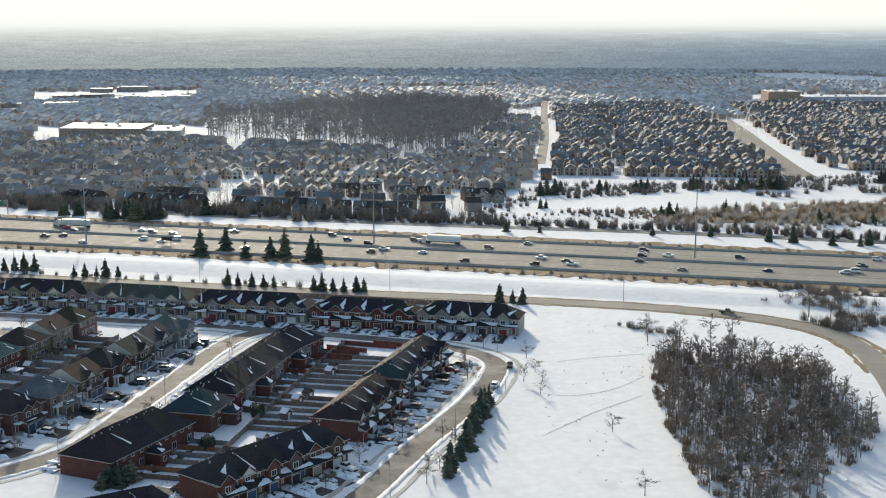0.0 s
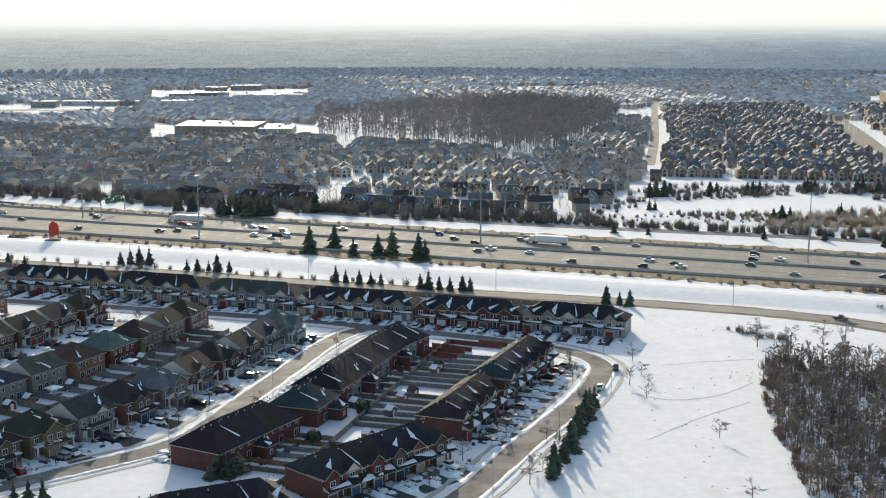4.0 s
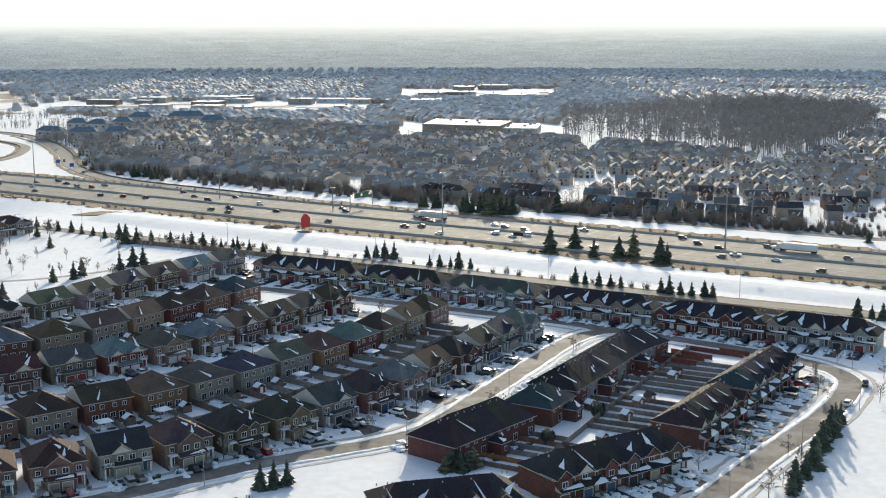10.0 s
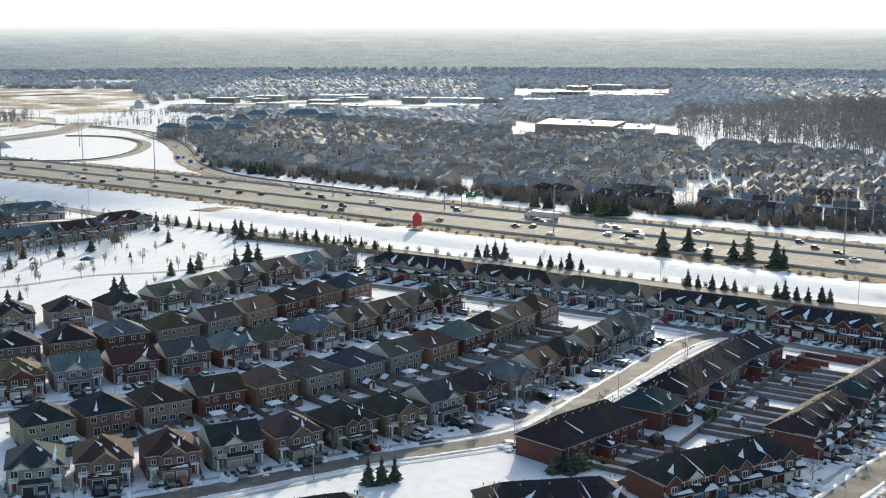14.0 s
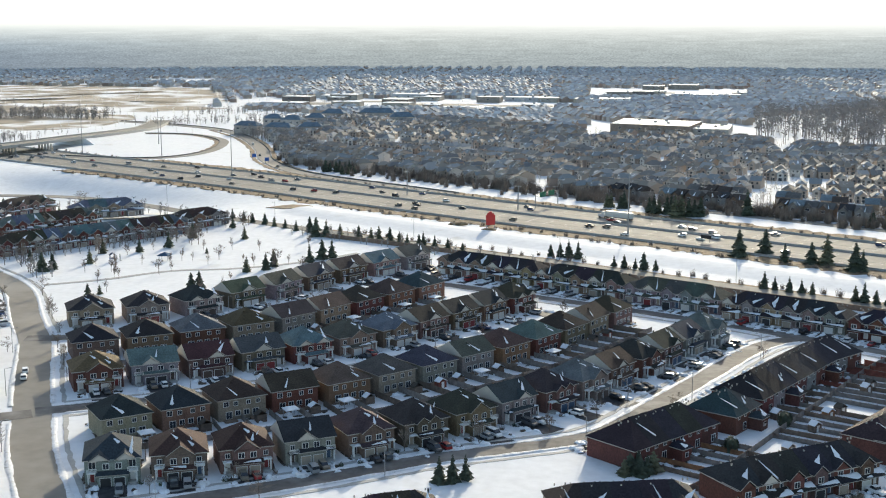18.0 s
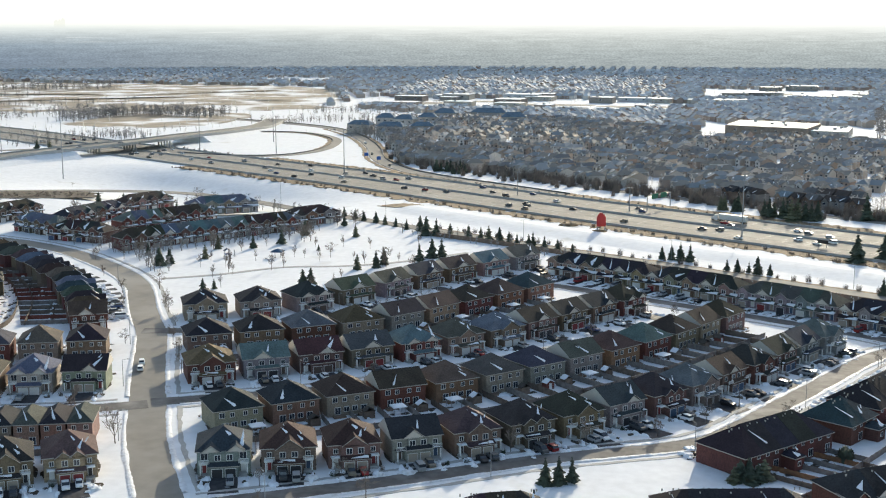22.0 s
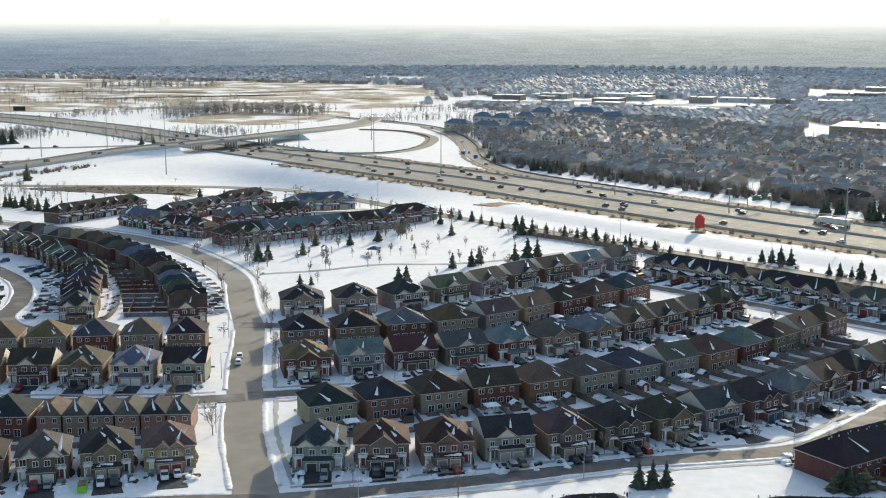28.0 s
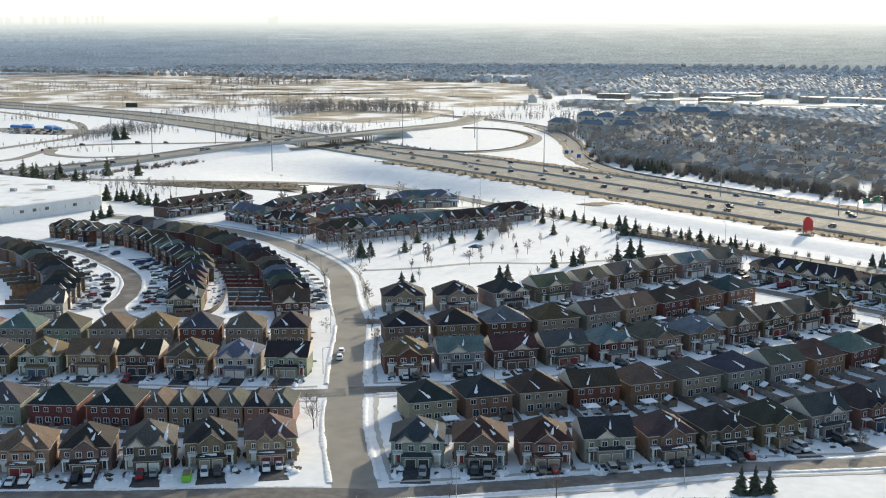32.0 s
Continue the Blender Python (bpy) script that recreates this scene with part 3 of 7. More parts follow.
def snow_patch(rnd, kind, n=8):
    """Snow left on a roof: slivers and wedges that lean on one straight edge; long along y, one metre each way, facing up z."""
    v, f = [], []
    for x0, wide, y0, y1, lean in (((0.0, 1.0, -0.5, 0.5, 1),), ((0.0, 1.0, -0.5, 0.5, -1),), ((-0.1, 0.6, -0.5, 0.5, 0.2),), ((-0.1, 0.9, -0.5, 0.22, 1), (0.3, 0.4, 0.1, 0.5, -1)), ((0.05, 1.0, -0.5, 0.35, -0.6), (-0.3, 0.35, 0.2, 0.5, 0.4)), ((0.0, 0.8, -0.5, 0.5, 0.6),), ((0.0, 1.0, -0.42, 0.42, 0.0),))[kind]:
        o = len(v)
        for i in range(n):
            u = i / (n - 1)
            w = wide * max(0.04, (1 - u) ** 0.8 if kind != 6 else math.sin(math.pi * (0.06 + 0.88 * u)) ** 0.6) * rnd.uniform(0.82, 1.1)
            if i == 0:
                w *= 0.75
            c = x0 - lean * (wide - w) * 0.5 + rnd.uniform(-0.02, 0.02)
            y = y0 + (y1 - y0) * u
            v += [(c - w / 2, y, 0.0), (c - w * 0.4, y, 0.09), (c + w * 0.4, y, 0.09), (c + w / 2, y, 0.0)]
            if i:
                q = o + 4 * i
                f += [(q - 4, q - 3, q + 1, q), (q - 3, q - 2, q + 2, q + 1), (q - 2, q - 1, q + 3, q + 2)]
        f += [(o, o + 1, o + 2, o + 3), (o + 4 * n - 1, o + 4 * n - 2, o + 4 * n - 3, o + 4 * n - 4)]
    return shape([(v, f)])


_rs = random.Random(5)
TONGUES = [data_of("snow_patch", snow_patch(_rs, k), ROOF_SNOW) for k in (0, 1, 2, 3, 4, 5, 2)]


def on_slope(x, y, z, pitch, turn, spin, length, width):
    """A pose on a roof slope that falls towards turn (degrees from -y); spin turns the tongue in the slope."""
    return pose(x, y, z, 0, 0, turn) @ pose(0, 0, 0, pitch) @ pose(0, 0, 0.05, 0, 0, spin) @ Matrix.Diagonal((width * 1.15, min(length * 1.6, 5.4), 1, 1))


def roofing(name, pieces, root):
    """A shingle roof with a pale fascia along its upright edges."""
    bm = shape(pieces)
    bm.normal_update()
    for f in bm.faces:
        f.material_index = 1 if abs(f.normal.z) < 0.05 and f.calc_area() < 6.5 else 0
    return part(name, data_of(name, bm, SHINGLE, TRIM), None, root)


def lattice(xs, zs, y0, y1):
    """A railing: bars where the columns are even, rails at the bottom and top, all one piece."""
    bm = shape([box(xs[i], xs[i + 1], y0, y1, zs[j], zs[j + 1]) for j in range(3) for i in range(len(xs) - 1) if j != 1 or i % 2 == 0])
    bmesh.ops.remove_doubles(bm, verts=bm.verts, dist=0.001)
    return bm


def windows(root, items):
    for kind, x, y, z, turn in items:
        part("window", WIN[kind], None, root, at=pose(x, y, z, 0, 0, turn))


def semi_house(kind, front=True):
    """A two-storey brick semi-detached house; the street is on its -y side."""
    rnd = random.Random(kind)
    root = new("house")
    w, d, eave, pitch = 12.4, 13.2, 5.9, 32
    if kind in (4, 5, 6):
        w = 12.8
    gable = kind in (1, 3, 5)
    if gable:
        d = 11.6
    part("wall", shape([box(-w / 2, w / 2, -d / 2, d / 2, -0.4, eave), box(-3.4, 3.4, -d / 2 - 1.3, -d / 2 + 0.1, -0.4, 3.1 if kind % 2 else eave)]), BRICK, root)
    roofing("roof", [hip(w, d, eave, 30 if gable else pitch, lead="gable" if gable else None)], root)
    f = -d / 2
    g = f - 1.3
    if gable:
        h = (d / 2 + 0.45) * math.tan(radians(30))
        for s in (-1, 1):
            x = s * (w / 2 + 0.02)
            part("gable", shape([([(x, -d / 2, eave - 0.1), (x, d / 2, eave - 0.1), (x, 0, eave + h - 0.4), (x + s * 0.44, -d / 2 - 0.4, eave - 0.02), (x + s * 0.44, d / 2 + 0.4, eave - 0.02), (x + s * 0.44, 0, eave + h - 0.06)], [(0, 1, 2), (3, 4, 5), (0, 3, 5, 2), (1, 2, 5, 4)])]), SIDING, root, "cream siding gable end")
    spots = {0: [(0, 5.6, eave)], 1: [(-1.0, 5.0, eave)], 2: [(-2.9, 4.2, eave), (2.9, 4.2, eave)], 3: [(1.6, 4.6, eave)], 4: [(0.3, 6.2, eave)], 5: [(0, 5.4, eave)], 6: [(-1.7, 3.6, eave), (1.7, 3.6, eave)]}[kind]
    for x, gw, z in spots if front else ():
        roof, face = gablet(x, gw, g if kind % 2 == 0 else f - 0.5, -d / 2 + 4.2, z, 36)
        roofing("gable_roof", [roof], root)
        part("gable", shape([face]), SIDING if kind in (1, 2, 3, 5) else BRICK, root)
    if kind % 2 and front:
        part("upper_bay", shape([box(-2.6, 2.6, f - 0.5, f + 0.1, 3.1, eave)]), BRICK, root)
        v, fc = hip(7.4, 2.4, 3.25, 24, 0.2)
        roofing("garage_roof", [([(a, b + f - 0.4, c) for a, b, c in v], fc)], root)
    bay = 0.0 if kind % 2 else 1.1
    if bay and front:
        part("garage_bay", shape([box(-3.35, 3.35, g - bay, g + 0.05, -0.4, 2.75)]), BRICK, root)
        v = [(x, y, z) for x in (-3.7, 3.7) for y, z in ((g - bay - 0.4, 2.65), (g - bay - 0.4, 2.8), (g + 0.02, 3.5), (g + 0.02, 2.65))]
        roofing("garage_roof", [(v, [(0, 1, 2, 3), (7, 6, 5, 4), (0, 4, 5, 1), (1, 5, 6, 2), (3, 7, 4, 0)])], root)
        if kind != 2:
            part("snow_patch", TONGUES[kind], None, root, at=on_slope(1.0 - kind * 0.4, g - 0.6, 3.18, 24, 0, 88, 2.6, 0.9))
    for s in (-1, 1) if front else ():
        part("garage_door", GARAGE, None, root, at=pose(s * 1.55, g - bay - 0.02, 0.0))
        part("front_door", FRONT_DOOR, None, root, at=pose(s * 4.55, f - 0.02, 0.55))
        # porch: step, posts, roof
        part("porch", shape([box(s * 4.55 - 1.05, s * 4.55 + 1.05, f - 1.7, f + 0.05, -0.4, 0.5), box(s * 4.55 - 0.8, s * 4.55 + 0.8, f - 2.3, f - 1.7, -0.4, 0.25)]), CONCRETE, root)
        part("porch_roof", shape([box(s * 4.55 - 1.2, s * 4.55 + 1.2, f - 1.8, f + 0.05, 3.0, 3.2)]), SHINGLE if kind % 2 else WHITE, root)
        if kind != 6:
            part("porch_post", shape([box(s * 5.4 - 0.15, s * 5.4 + 0.15, f - 1.68, f - 1.38, 0.5, 3.0)]), WHITE, root)
        if kind in (1, 2, 4):
            x = s * 4.55
            rails = lattice([x - 1.2 + q for i in range(9) for q in (i * 0.29, i * 0.29 + 0.08)], (3.25, 3.33, 4.1, 4.2), f - 1.78, f - 1.7)
            part("balcony_rail", rails, WHITE, root, "white balcony railing")
    u = g if kind % 2 == 0 else f - 0.5
    items = [("a", -1.4, u, 3.75, 0), ("a", 1.4, u, 3.75, 0), ("b" if kind != 2 else "e", -4.5, f, 3.6, 0), ("b" if kind != 2 else "e", 4.5, f, 3.6, 0)]
    if not front:
        items = []
        part("deck", shape([box(-5.2, -1.9, d / 2 - 0.05, d / 2 + 2.2, -0.3, 0.35)]), FENCE, root, "snowy wooden deck")
        part("deck", shape([box(1.9, 5.2, d / 2 - 0.05, d / 2 + 2.2, -0.3, 0.35)]), FENCE, root, "snowy wooden deck")
    items += [] if front else [(k, x, d / 2, z, 180) for k, x, z in (("b", -4.3, 3.8), ("b", -1.7, 3.8), ("b", 1.7, 3.8), ("a", 4.3, 3.8), ("e", -3.6, 0.4), ("a", -1.1, 1.0), ("e", 3.6, 0.4), ("a", 1.2, 1.0))]
    windows(root, items)
    apex = eave + ((d if gable else min(w, d)) / 2 + 0.4) * math.tan(radians(30 if gable else pitch))
    part("roof_vent", shape([box(1.2, 1.55, 2.0, 2.35, apex - 2.0, apex - 0.55)]), SHINGLE, root)
    # leftover snow
    p, t = (30 if gable else pitch), math.tan(radians(30 if gable else pitch))
    y = rnd.uniform(1.3, 2.6)
    if not front:
        for x, spin in ((rnd.uniform(-3, 3), rnd.choice((-28, 28))),):
            part("snow_patch", rnd.choice(TONGUES), None, root, at=on_slope(x, d / 2 - 2.0, eave + 2.45 * t, p, 180, spin, rnd.uniform(2.0, 3.6), 0.9))
        return root
    if gable:
        spots = [(spots[0][0] + spots[0][1] * 0.42, -2.6, 0, (-26, -14, 22, -30, 12, -20, 18)[kind], (4.6, 2.0, 3.4, 4.2, 2.6, 1.8, 3.6)[kind], (1.05, 1.0, 0.8, 1.2, 1.0, 1.1, 0.8)[kind])]
        for x, yy, turn, spin, ln, wd in spots:
            part("snow_patch", rnd.choice(TONGUES), None, root, at=on_slope(x, yy, eave + (d / 2 + 0.45 + yy) * t, p, turn, spin, ln, wd))
    else:
        for x, yy, spin, ln, wd in ((spots[-1][0] + spots[-1][1] * 0.42, -d / 2 + 2.6, (-24, 0, -12, 0, 26, 0, -30)[kind], (2.2, 2.0, 3.9, 2.0, 1.8, 2.0, 3.2)[kind], 0.95), (rnd.uniform(-1, 1), -d / 2 + 4.6, 30, 1.9, 0.9)):
            part("snow_patch", rnd.choice(TONGUES), None, root, at=on_slope(x, yy, eave + (yy + d / 2 + 0.45) * t, p, 0, spin, ln, wd))
    for s in (-1, 1):
        if rnd.random() < 0.6:
            part("snow_patch", rnd.choice(TONGUES), None, root, at=pose(s * 4.55, f - 0.9, 3.2) @ Matrix.Diagonal((2.0, 1.5, 1, 1)))
    return root


def link_house(kind, w=6.1, front=False, d=12.6):
    """A narrow brick house with its own hip roof."""
    root = new("house")
    eave = 5.8
    f = -d / 2
    part("wall", shape([box(-w / 2, w / 2, f, d / 2, -0.4, eave)] + ([box(-w / 2 + 0.3, 0.4, f - 1.2, f + 0.1, -0.4, eave - 0.2)] if front else [])), BRICK, root)
    roofing("roof", [hip(w, d, eave, 36, 0.4)], root)
    t = math.tan(radians(36))
    if front:
        roof, face = gablet(-w / 4 + 0.3, w / 2, f - 1.2, f + 3.2, eave, 38)
        roofing("gable_roof", [roof], root)
        part("gable", shape([face]), SIDING if kind == 1 else BRICK, root)
        part("garage_door", GARAGE, None, root, at=pose(-w / 4 + 0.3, f - 1.22, 0))
        part("porch_roof", shape([box(0.4, w / 2, f - 1.4, f, 2.8, 3.0)]), SHINGLE, root)
        windows(root, [("a", -w / 4 + 0.3, f - 1.2, 3.6, 0), ("b", w / 4 + 0.3, f, 3.6, 0)])
        part("snow_patch", TONGUES[kind], None, root, at=on_slope(w / 4, f + 1.6, eave + 2.0 * t, 36, 0, -25, 4.0, 0.85))
        part("snow_patch", TONGUES[kind + 2], None, root, at=on_slope(w / 4, (0.5, -1.5, 2.0)[kind], eave + (w / 4 + 0.4) * t, 36, 90, 12, 5.0, 0.8))
    else:
        windows(root, [("b", -w / 4, d / 2, 3.8, 180), ("b", w / 4, d / 2, 3.8, 180), ("e", -w / 4, d / 2, 0.4, 180), ("b", w / 4, d / 2, 1.1, 180)])
        part("snow_patch", TONGUES[kind], None, root, at=on_slope(0.4, d / 2 - 2.2, eave + 2.6 * t, 36, 180, 20, 2.6, 0.7))
    part("roof_vent", shape([box(-0.15, 0.15, 1.0, 1.3, eave + w / 2 * t - 1.0, eave + w / 2 * t + 0.25)]), SHINGLE, root)
    return root


def town_unit(kind, end=0, front=True, w=6.4, d=11.5, eave=5.9):
    """One unit of a terrace; end is -1 or 1 where its roof has a hip on that side."""
    root = new("town_house")
    if not front:
        d, eave = 15.0, 5.3
    f, t = -d / 2, math.tan(radians(33))
    walls = [box(-w / 2, w / 2, -d / 2, d / 2, -0.4, eave)]
    if front:
        walls.append(box(-w / 2 + 0.3, 0.5, f - 1.1, f + 0.1, -0.4, eave if kind % 2 else 3.0))
    part("wall", shape(walls), BRICK, root)
    v, fc = hip(w, d, eave, 33, 0.0, "gable")
    v = [(x, y - 0.45 if y < -0.1 else y + 0.45 if y > 0.1 else y, z - (0.45 * t if abs(y) > 0.1 else 0)) for x, y, z in v]
    if end:
        v = [(x + end * 0.4 if x * end > 0 else x, y, z) for x, y, z in v]
        k = 5 if end > 0 else 4
        v[k] = (end * (w / 2 - d * 0.45), 0, v[k][2])
    top = v[4][2]
    roofing("roof", [(v, fc)] + [box(x - 0.13, x + 0.13, y - 0.13, y + 0.13, top - abs(y) * t - 0.2, top - abs(y) * t + 0.3) for x, y in ((-1.9, 0.9), (0.4, 0.7), (1.6, 1.0), (-0.7, -0.9))], root)
    gx = -w / 4 + 0.2
    if front:
        roof, face = gablet(gx, 3.9, f - (1.1 if kind % 2 else 0.5), f + 4.2, eave, 42)
        roofing("gable_roof", [roof], root)
        part("gable", shape([face]), SIDING if kind == 2 else BRICK, root)
        part("garage_door", GARAGE, None, root, at=pose(gx, f - 1.12, 0))
        part("front_door", FRONT_DOOR, None, root, at=pose(w / 2 - 1.4, f - 0.02, 0.45))
        v = [(x, y, z) for x in (-w / 2 + 0.1, w / 2 - 0.2) for y, z in ((f - 2.1, 2.95), (f - 2.1, 3.1), (f + 0.05, 4.15), (f + 0.05, 2.95))]
        roofing("porch_roof", [(v, [(0, 1, 2, 3), (7, 6, 5, 4), (0, 4, 5, 1), (1, 5, 6, 2), (3, 7, 4, 0)])], root)
        windows(root, [("a", gx, f - (1.1 if kind % 2 else 0.0), 3.7, 0), ("c", w / 2 - 1.4, f, 3.8, 0)])
        if kind != 3:
            part("snow_patch", TONGUES[kind], None, root, at=on_slope(gx + 1.9, f + 2.5, eave + 2.5 * t, 33, 0, (-20, -34, 14)[kind], (4.8, 2.4, 3.6)[kind], (2.0, 1.4, 0.9)[kind]))
        part("snow_patch", TONGUES[kind + 1], None, root, at=on_slope(0.5, f - 1.05, 3.62, 26, 0, 90, 5.4, 2.0))
    else:
        windows(root, [("b", -1.6, d / 2, 3.8, 180), ("b", 1.6, d / 2, 3.8, 180), ("e", -1.4, d / 2, 0.4, 180)])
        if kind % 2:
            part("rear_wing", shape([box(-0.5, w / 2 - 0.2, d / 2 - 0.1, d / 2 + 3.9, -0.4, 3.3)]), BRICK, root)
            vv, ff = hip(3.5, 4.6, 3.3, 33, 0.3)
            roofing("wing_roof", [([(x + 1.25, y + d / 2 + 1.7, z) for x, y, z in vv], ff)], root)
            windows(root, [("b", 1.25, d / 2 + 3.9, 1.0, 180)])
            part("snow_patch", TONGUES[kind], None, root, at=on_slope(1.25, d / 2 + 2.9, 3.3 + 1.5 * t, 33, 180, 10, 1.5, 1.9))
        if kind < 2:
            part("snow_patch", TONGUES[kind + 2], None, root, at=on_slope(1.2, d / 2 - 3.6 + kind, eave + (3.6 - kind) * t, 33, 180, 24 - kind * 60, 4.2 - kind * 2, 1.0))
    if kind in (0, 3) and front:
        part("roof_vent", shape([box(1.0, 1.3, 1.3, 1.6, eave + 2.2, eave + 3.1)]), SHINGLE, root)
    return root


SEMIS = [semi_house(k) for k in range(7)]
BACKS = [semi_house(k, False) for k in range(7)]
LINKS = [link_house(k) for k in range(3)]
NARROW = [link_house(k, 7.3, True) for k in range(3)]
TOWNS = {(k, e, f): town_unit(k, e, f) for k in range(4) for e in (-1, 0, 1) for f in (True, False)}
BRICK_WORDS = dict(b="brown", t="tan", r="red", o="orange", g="grey", p="pink", k="dark brown", s="pale stone")
ROOF_WORDS = dict(c="charcoal", b="brown", d="dark brown", u="blue-grey", g="grey", r="rust-red", n="sandy brown", s="slate blue")


def place_house(proto, x, y, angle, brick, roof, group, rnd, what="two-storey house", scale=1.0):
    """A copy of a house with its colours; angle is the direction of its street side."""
    ob = copy_thing(proto, pose(x, y, 0, 0, 0, math.degrees(angle) + 90))
    wall = [c * rnd.uniform(0.75, 1.0) for c in BRICKS[brick]]
    tile = [c * rnd.uniform(0.68, 1.0) for c in ROOFS[roof]]
    doors = rnd.choice(DOORS)
    for o in ob.children:
        kind = o.name.split(".")[0]
        if kind in ("wall", "upper_bay", "gable", "rear_wing", "garage_bay"):
            o.color = (*wall, 1)
        elif kind in ("roof", "gable_roof", "porch_roof", "garage_roof", "roof_vent", "wing_roof"):
            o.color = (*tile, 1)
        elif kind == "garage_door":
            o.color = (*doors, 1)
        elif kind == "front_door":
            o.color = (*rnd.choice(DOORS), 1)
    return tagged(ob, f"{BRICK_WORDS[brick]} brick {what} with {ROOF_WORDS[roof]} shingle roof, patchy snow", "house", group)


def house_row(points, bricks, roofs, kinds, side, group, seed, protos=SEMIS, what="two-storey house"):
    """Houses evenly along a line; side is -1 where the street lies to the right of the line, 1 to its left."""
    rnd = random.Random(seed)
    rows = along(points, count=len(bricks))
    plot, own = math.dist(rows[0][:2], rows[1][:2]), 12.5 if protos in (SEMIS, BACKS) else 7.3 if protos is NARROW else 6.1
    fill = min(max((plot - (2.6 if own > 7 else 0.5)) / own, 0.9), 1.2)
    for i, (x, y, a) in enumerate(rows):
        if protos is NARROW:
            back = rnd.uniform(-1.3, 1.3)
            x, y = x - math.sin(a) * back, y + math.cos(a) * back
        ob = place_house(protos[int(kinds[i % len(kinds)])], x, y, a + side * math.pi / 2, bricks[i], roofs[i], group, rnd, what)
        ob.matrix_basis = ob.matrix_basis @ Matrix.Diagonal((fill, 1, 1, 1))


ROW_1 = [(-102, 275.2), (-72.5, 285.4), (-45.5, 300.3), (-20.7, 319.5), (0.5, 341), (19.5, 366), (36, 391), (51, 414.5)]
ROW_2 = [(-111, 306), (-86, 323.8), (-60, 341.5), (-37.5, 362), (-15.5, 385), (4, 411), (21, 438)]
ROW_3 = [(-133, 348), (-105, 363), (-78, 383), (-53, 406), (-31, 434), (-14, 458)]
ROW_4 = [(-146, 381), (-121, 395), (-95, 414), (-73, 443), (-50, 475)]
ROW_5 = [(-163, 424), (-136, 438), (-111, 466), (-91, 498), (-61, 537)]
house_row(ROW_1, "gbbgbkbgktbrkgg", "srdcbddsdubcdsu", "240106436410354", -1, "houses on the near street", 1)
house_row(ROW_2, "gbtrogggorbtb", "ccddngsgbuddd", "0265400324610", 1, "houses backing on the near row", 2, BACKS)
house_row(ROW_3, "rgkbrtbbkbr", "nurguguddcd", "41352045132", -1, "houses on the side street", 3)
house_row(ROW_4, "bbrtgtroo", "ccubbbdbs", "026415026", 1, "houses backing on the side street row", 4, BACKS)
house_row(ROW_5, "tggbgkktg", "cdcggsbug", "402513513", -1, "houses beside the park", 5)
L_1 = [(-137, 265), (-162, 251.5), (-188, 239), (-201.5, 233)]
L_3 = [(-165, 333), (-193, 325), (-224, 315.5), (-249, 307), (-280, 297)]
L_4 = [(-181, 367), (-208, 357), (-235, 347), (-265, 337), (-293, 328)]
house_row(L_1, "tbkbtb", "ncgcnc", "642042", 1, "houses west of the main road", 6)
house_row([(-145, 289), (-176.5, 279)], "ppttpp", "gcgcgn", "012", -1, "link houses west of the main road", 7, LINKS, "link house")
house_row([(-187.5, 275.5), (-203, 271), (-217, 267), (-232, 262)], "rrgt", "ccgn", "0246", -1, "houses behind the western row", 10, BACKS)
house_row(L_3, "gsbktgbbk", "cubdnncub", "324152604", 1, "houses on the west street", 8)
house_row(L_4, "bprpggttp", "cngnnbunc", "026402640", -1, "houses backing on the west street row", 9, BACKS)


def terrace(points, count, bricks, roofs, side, group, seed, front=True, deep=1.0):
    """A row of town houses wall to wall along a line."""
    rnd = random.Random(seed)
    rows = along(points, count=count)
    pitch = math.dist(rows[0][:2], rows[1][:2])
    for i, (x, y, a) in enumerate(rows):
        end = side if i == 0 else -side if i == count - 1 else 0
        ob = place_house(TOWNS[rnd.randrange(4), end, front], x, y, a + side * math.pi / 2, bricks[i % len(bricks)], roofs[(i // 3) % len(roofs)], group, rnd, "terraced house")
        ob.matrix_basis = ob.matrix_basis @ Matrix.Diagonal((pitch / 6.4 * 1.004, deep, 1 + 0.006 * (i % 2), 1))


# terraces along the service road
SERVICE_BLOCKS = (((165.5, 391), (141.5, 407), 5, "sg", "c"), ((134, 409.5), (108, 426), 5, "rr", "c"), ((101, 433), (69, 452), 6, "gt", "c"), ((62.5, 460), (36, 477), 5, "gg", "g"), ((29.5, 482.5), (2, 500), 5, "tg", "c"), ((-4, 504.5), (-40, 525.5), 6, "tt", "c"))
for k, (a, b, n, bricks, roofs) in enumerate(SERVICE_BLOCKS):
    terrace([a, b], n, bricks, roofs, 1, "terraces beside the service road", 20 + k)
# terraces round the shared backyards
COURT_W = ([(17.9, 294.5), (36.0, 313.5)], [(45, 322.5), (49, 328.5)], [(54, 339), (65, 355.5), (79, 377), (89, 388)])
COURT_E = ([(41.1, 269.5), (70.5, 287)], [(80, 302), (97, 325)], [(103, 334), (112, 346), (124, 362)])
terrace(COURT_W[0], 5, "rr", "c", 1, "terraces on the near street", 30, False, 1.0)
terrace(COURT_W[1], 2, "r", "s", 1, "terraces on the near street", 31, False, 0.95)
terrace(COURT_W[2], 9, "rgr", "cc", 1, "terraces on the near street", 32, False, 1.0)
terrace(COURT_E[0], 6, "rk", "c", -1, "terraces facing the field", 33, True, 1.15)
terrace(COURT_E[1], 5, "rk", "d", -1, "terraces facing the field", 34, True, 1.1)
terrace(COURT_E[2], 6, "rk", "sc", -1, "terraces facing the field", 35, True, 1.1)
terrace([(4, 252), (29, 257)], 5, "rb", "c", -1, "terraces at the near corner", 36, True, 1.1)
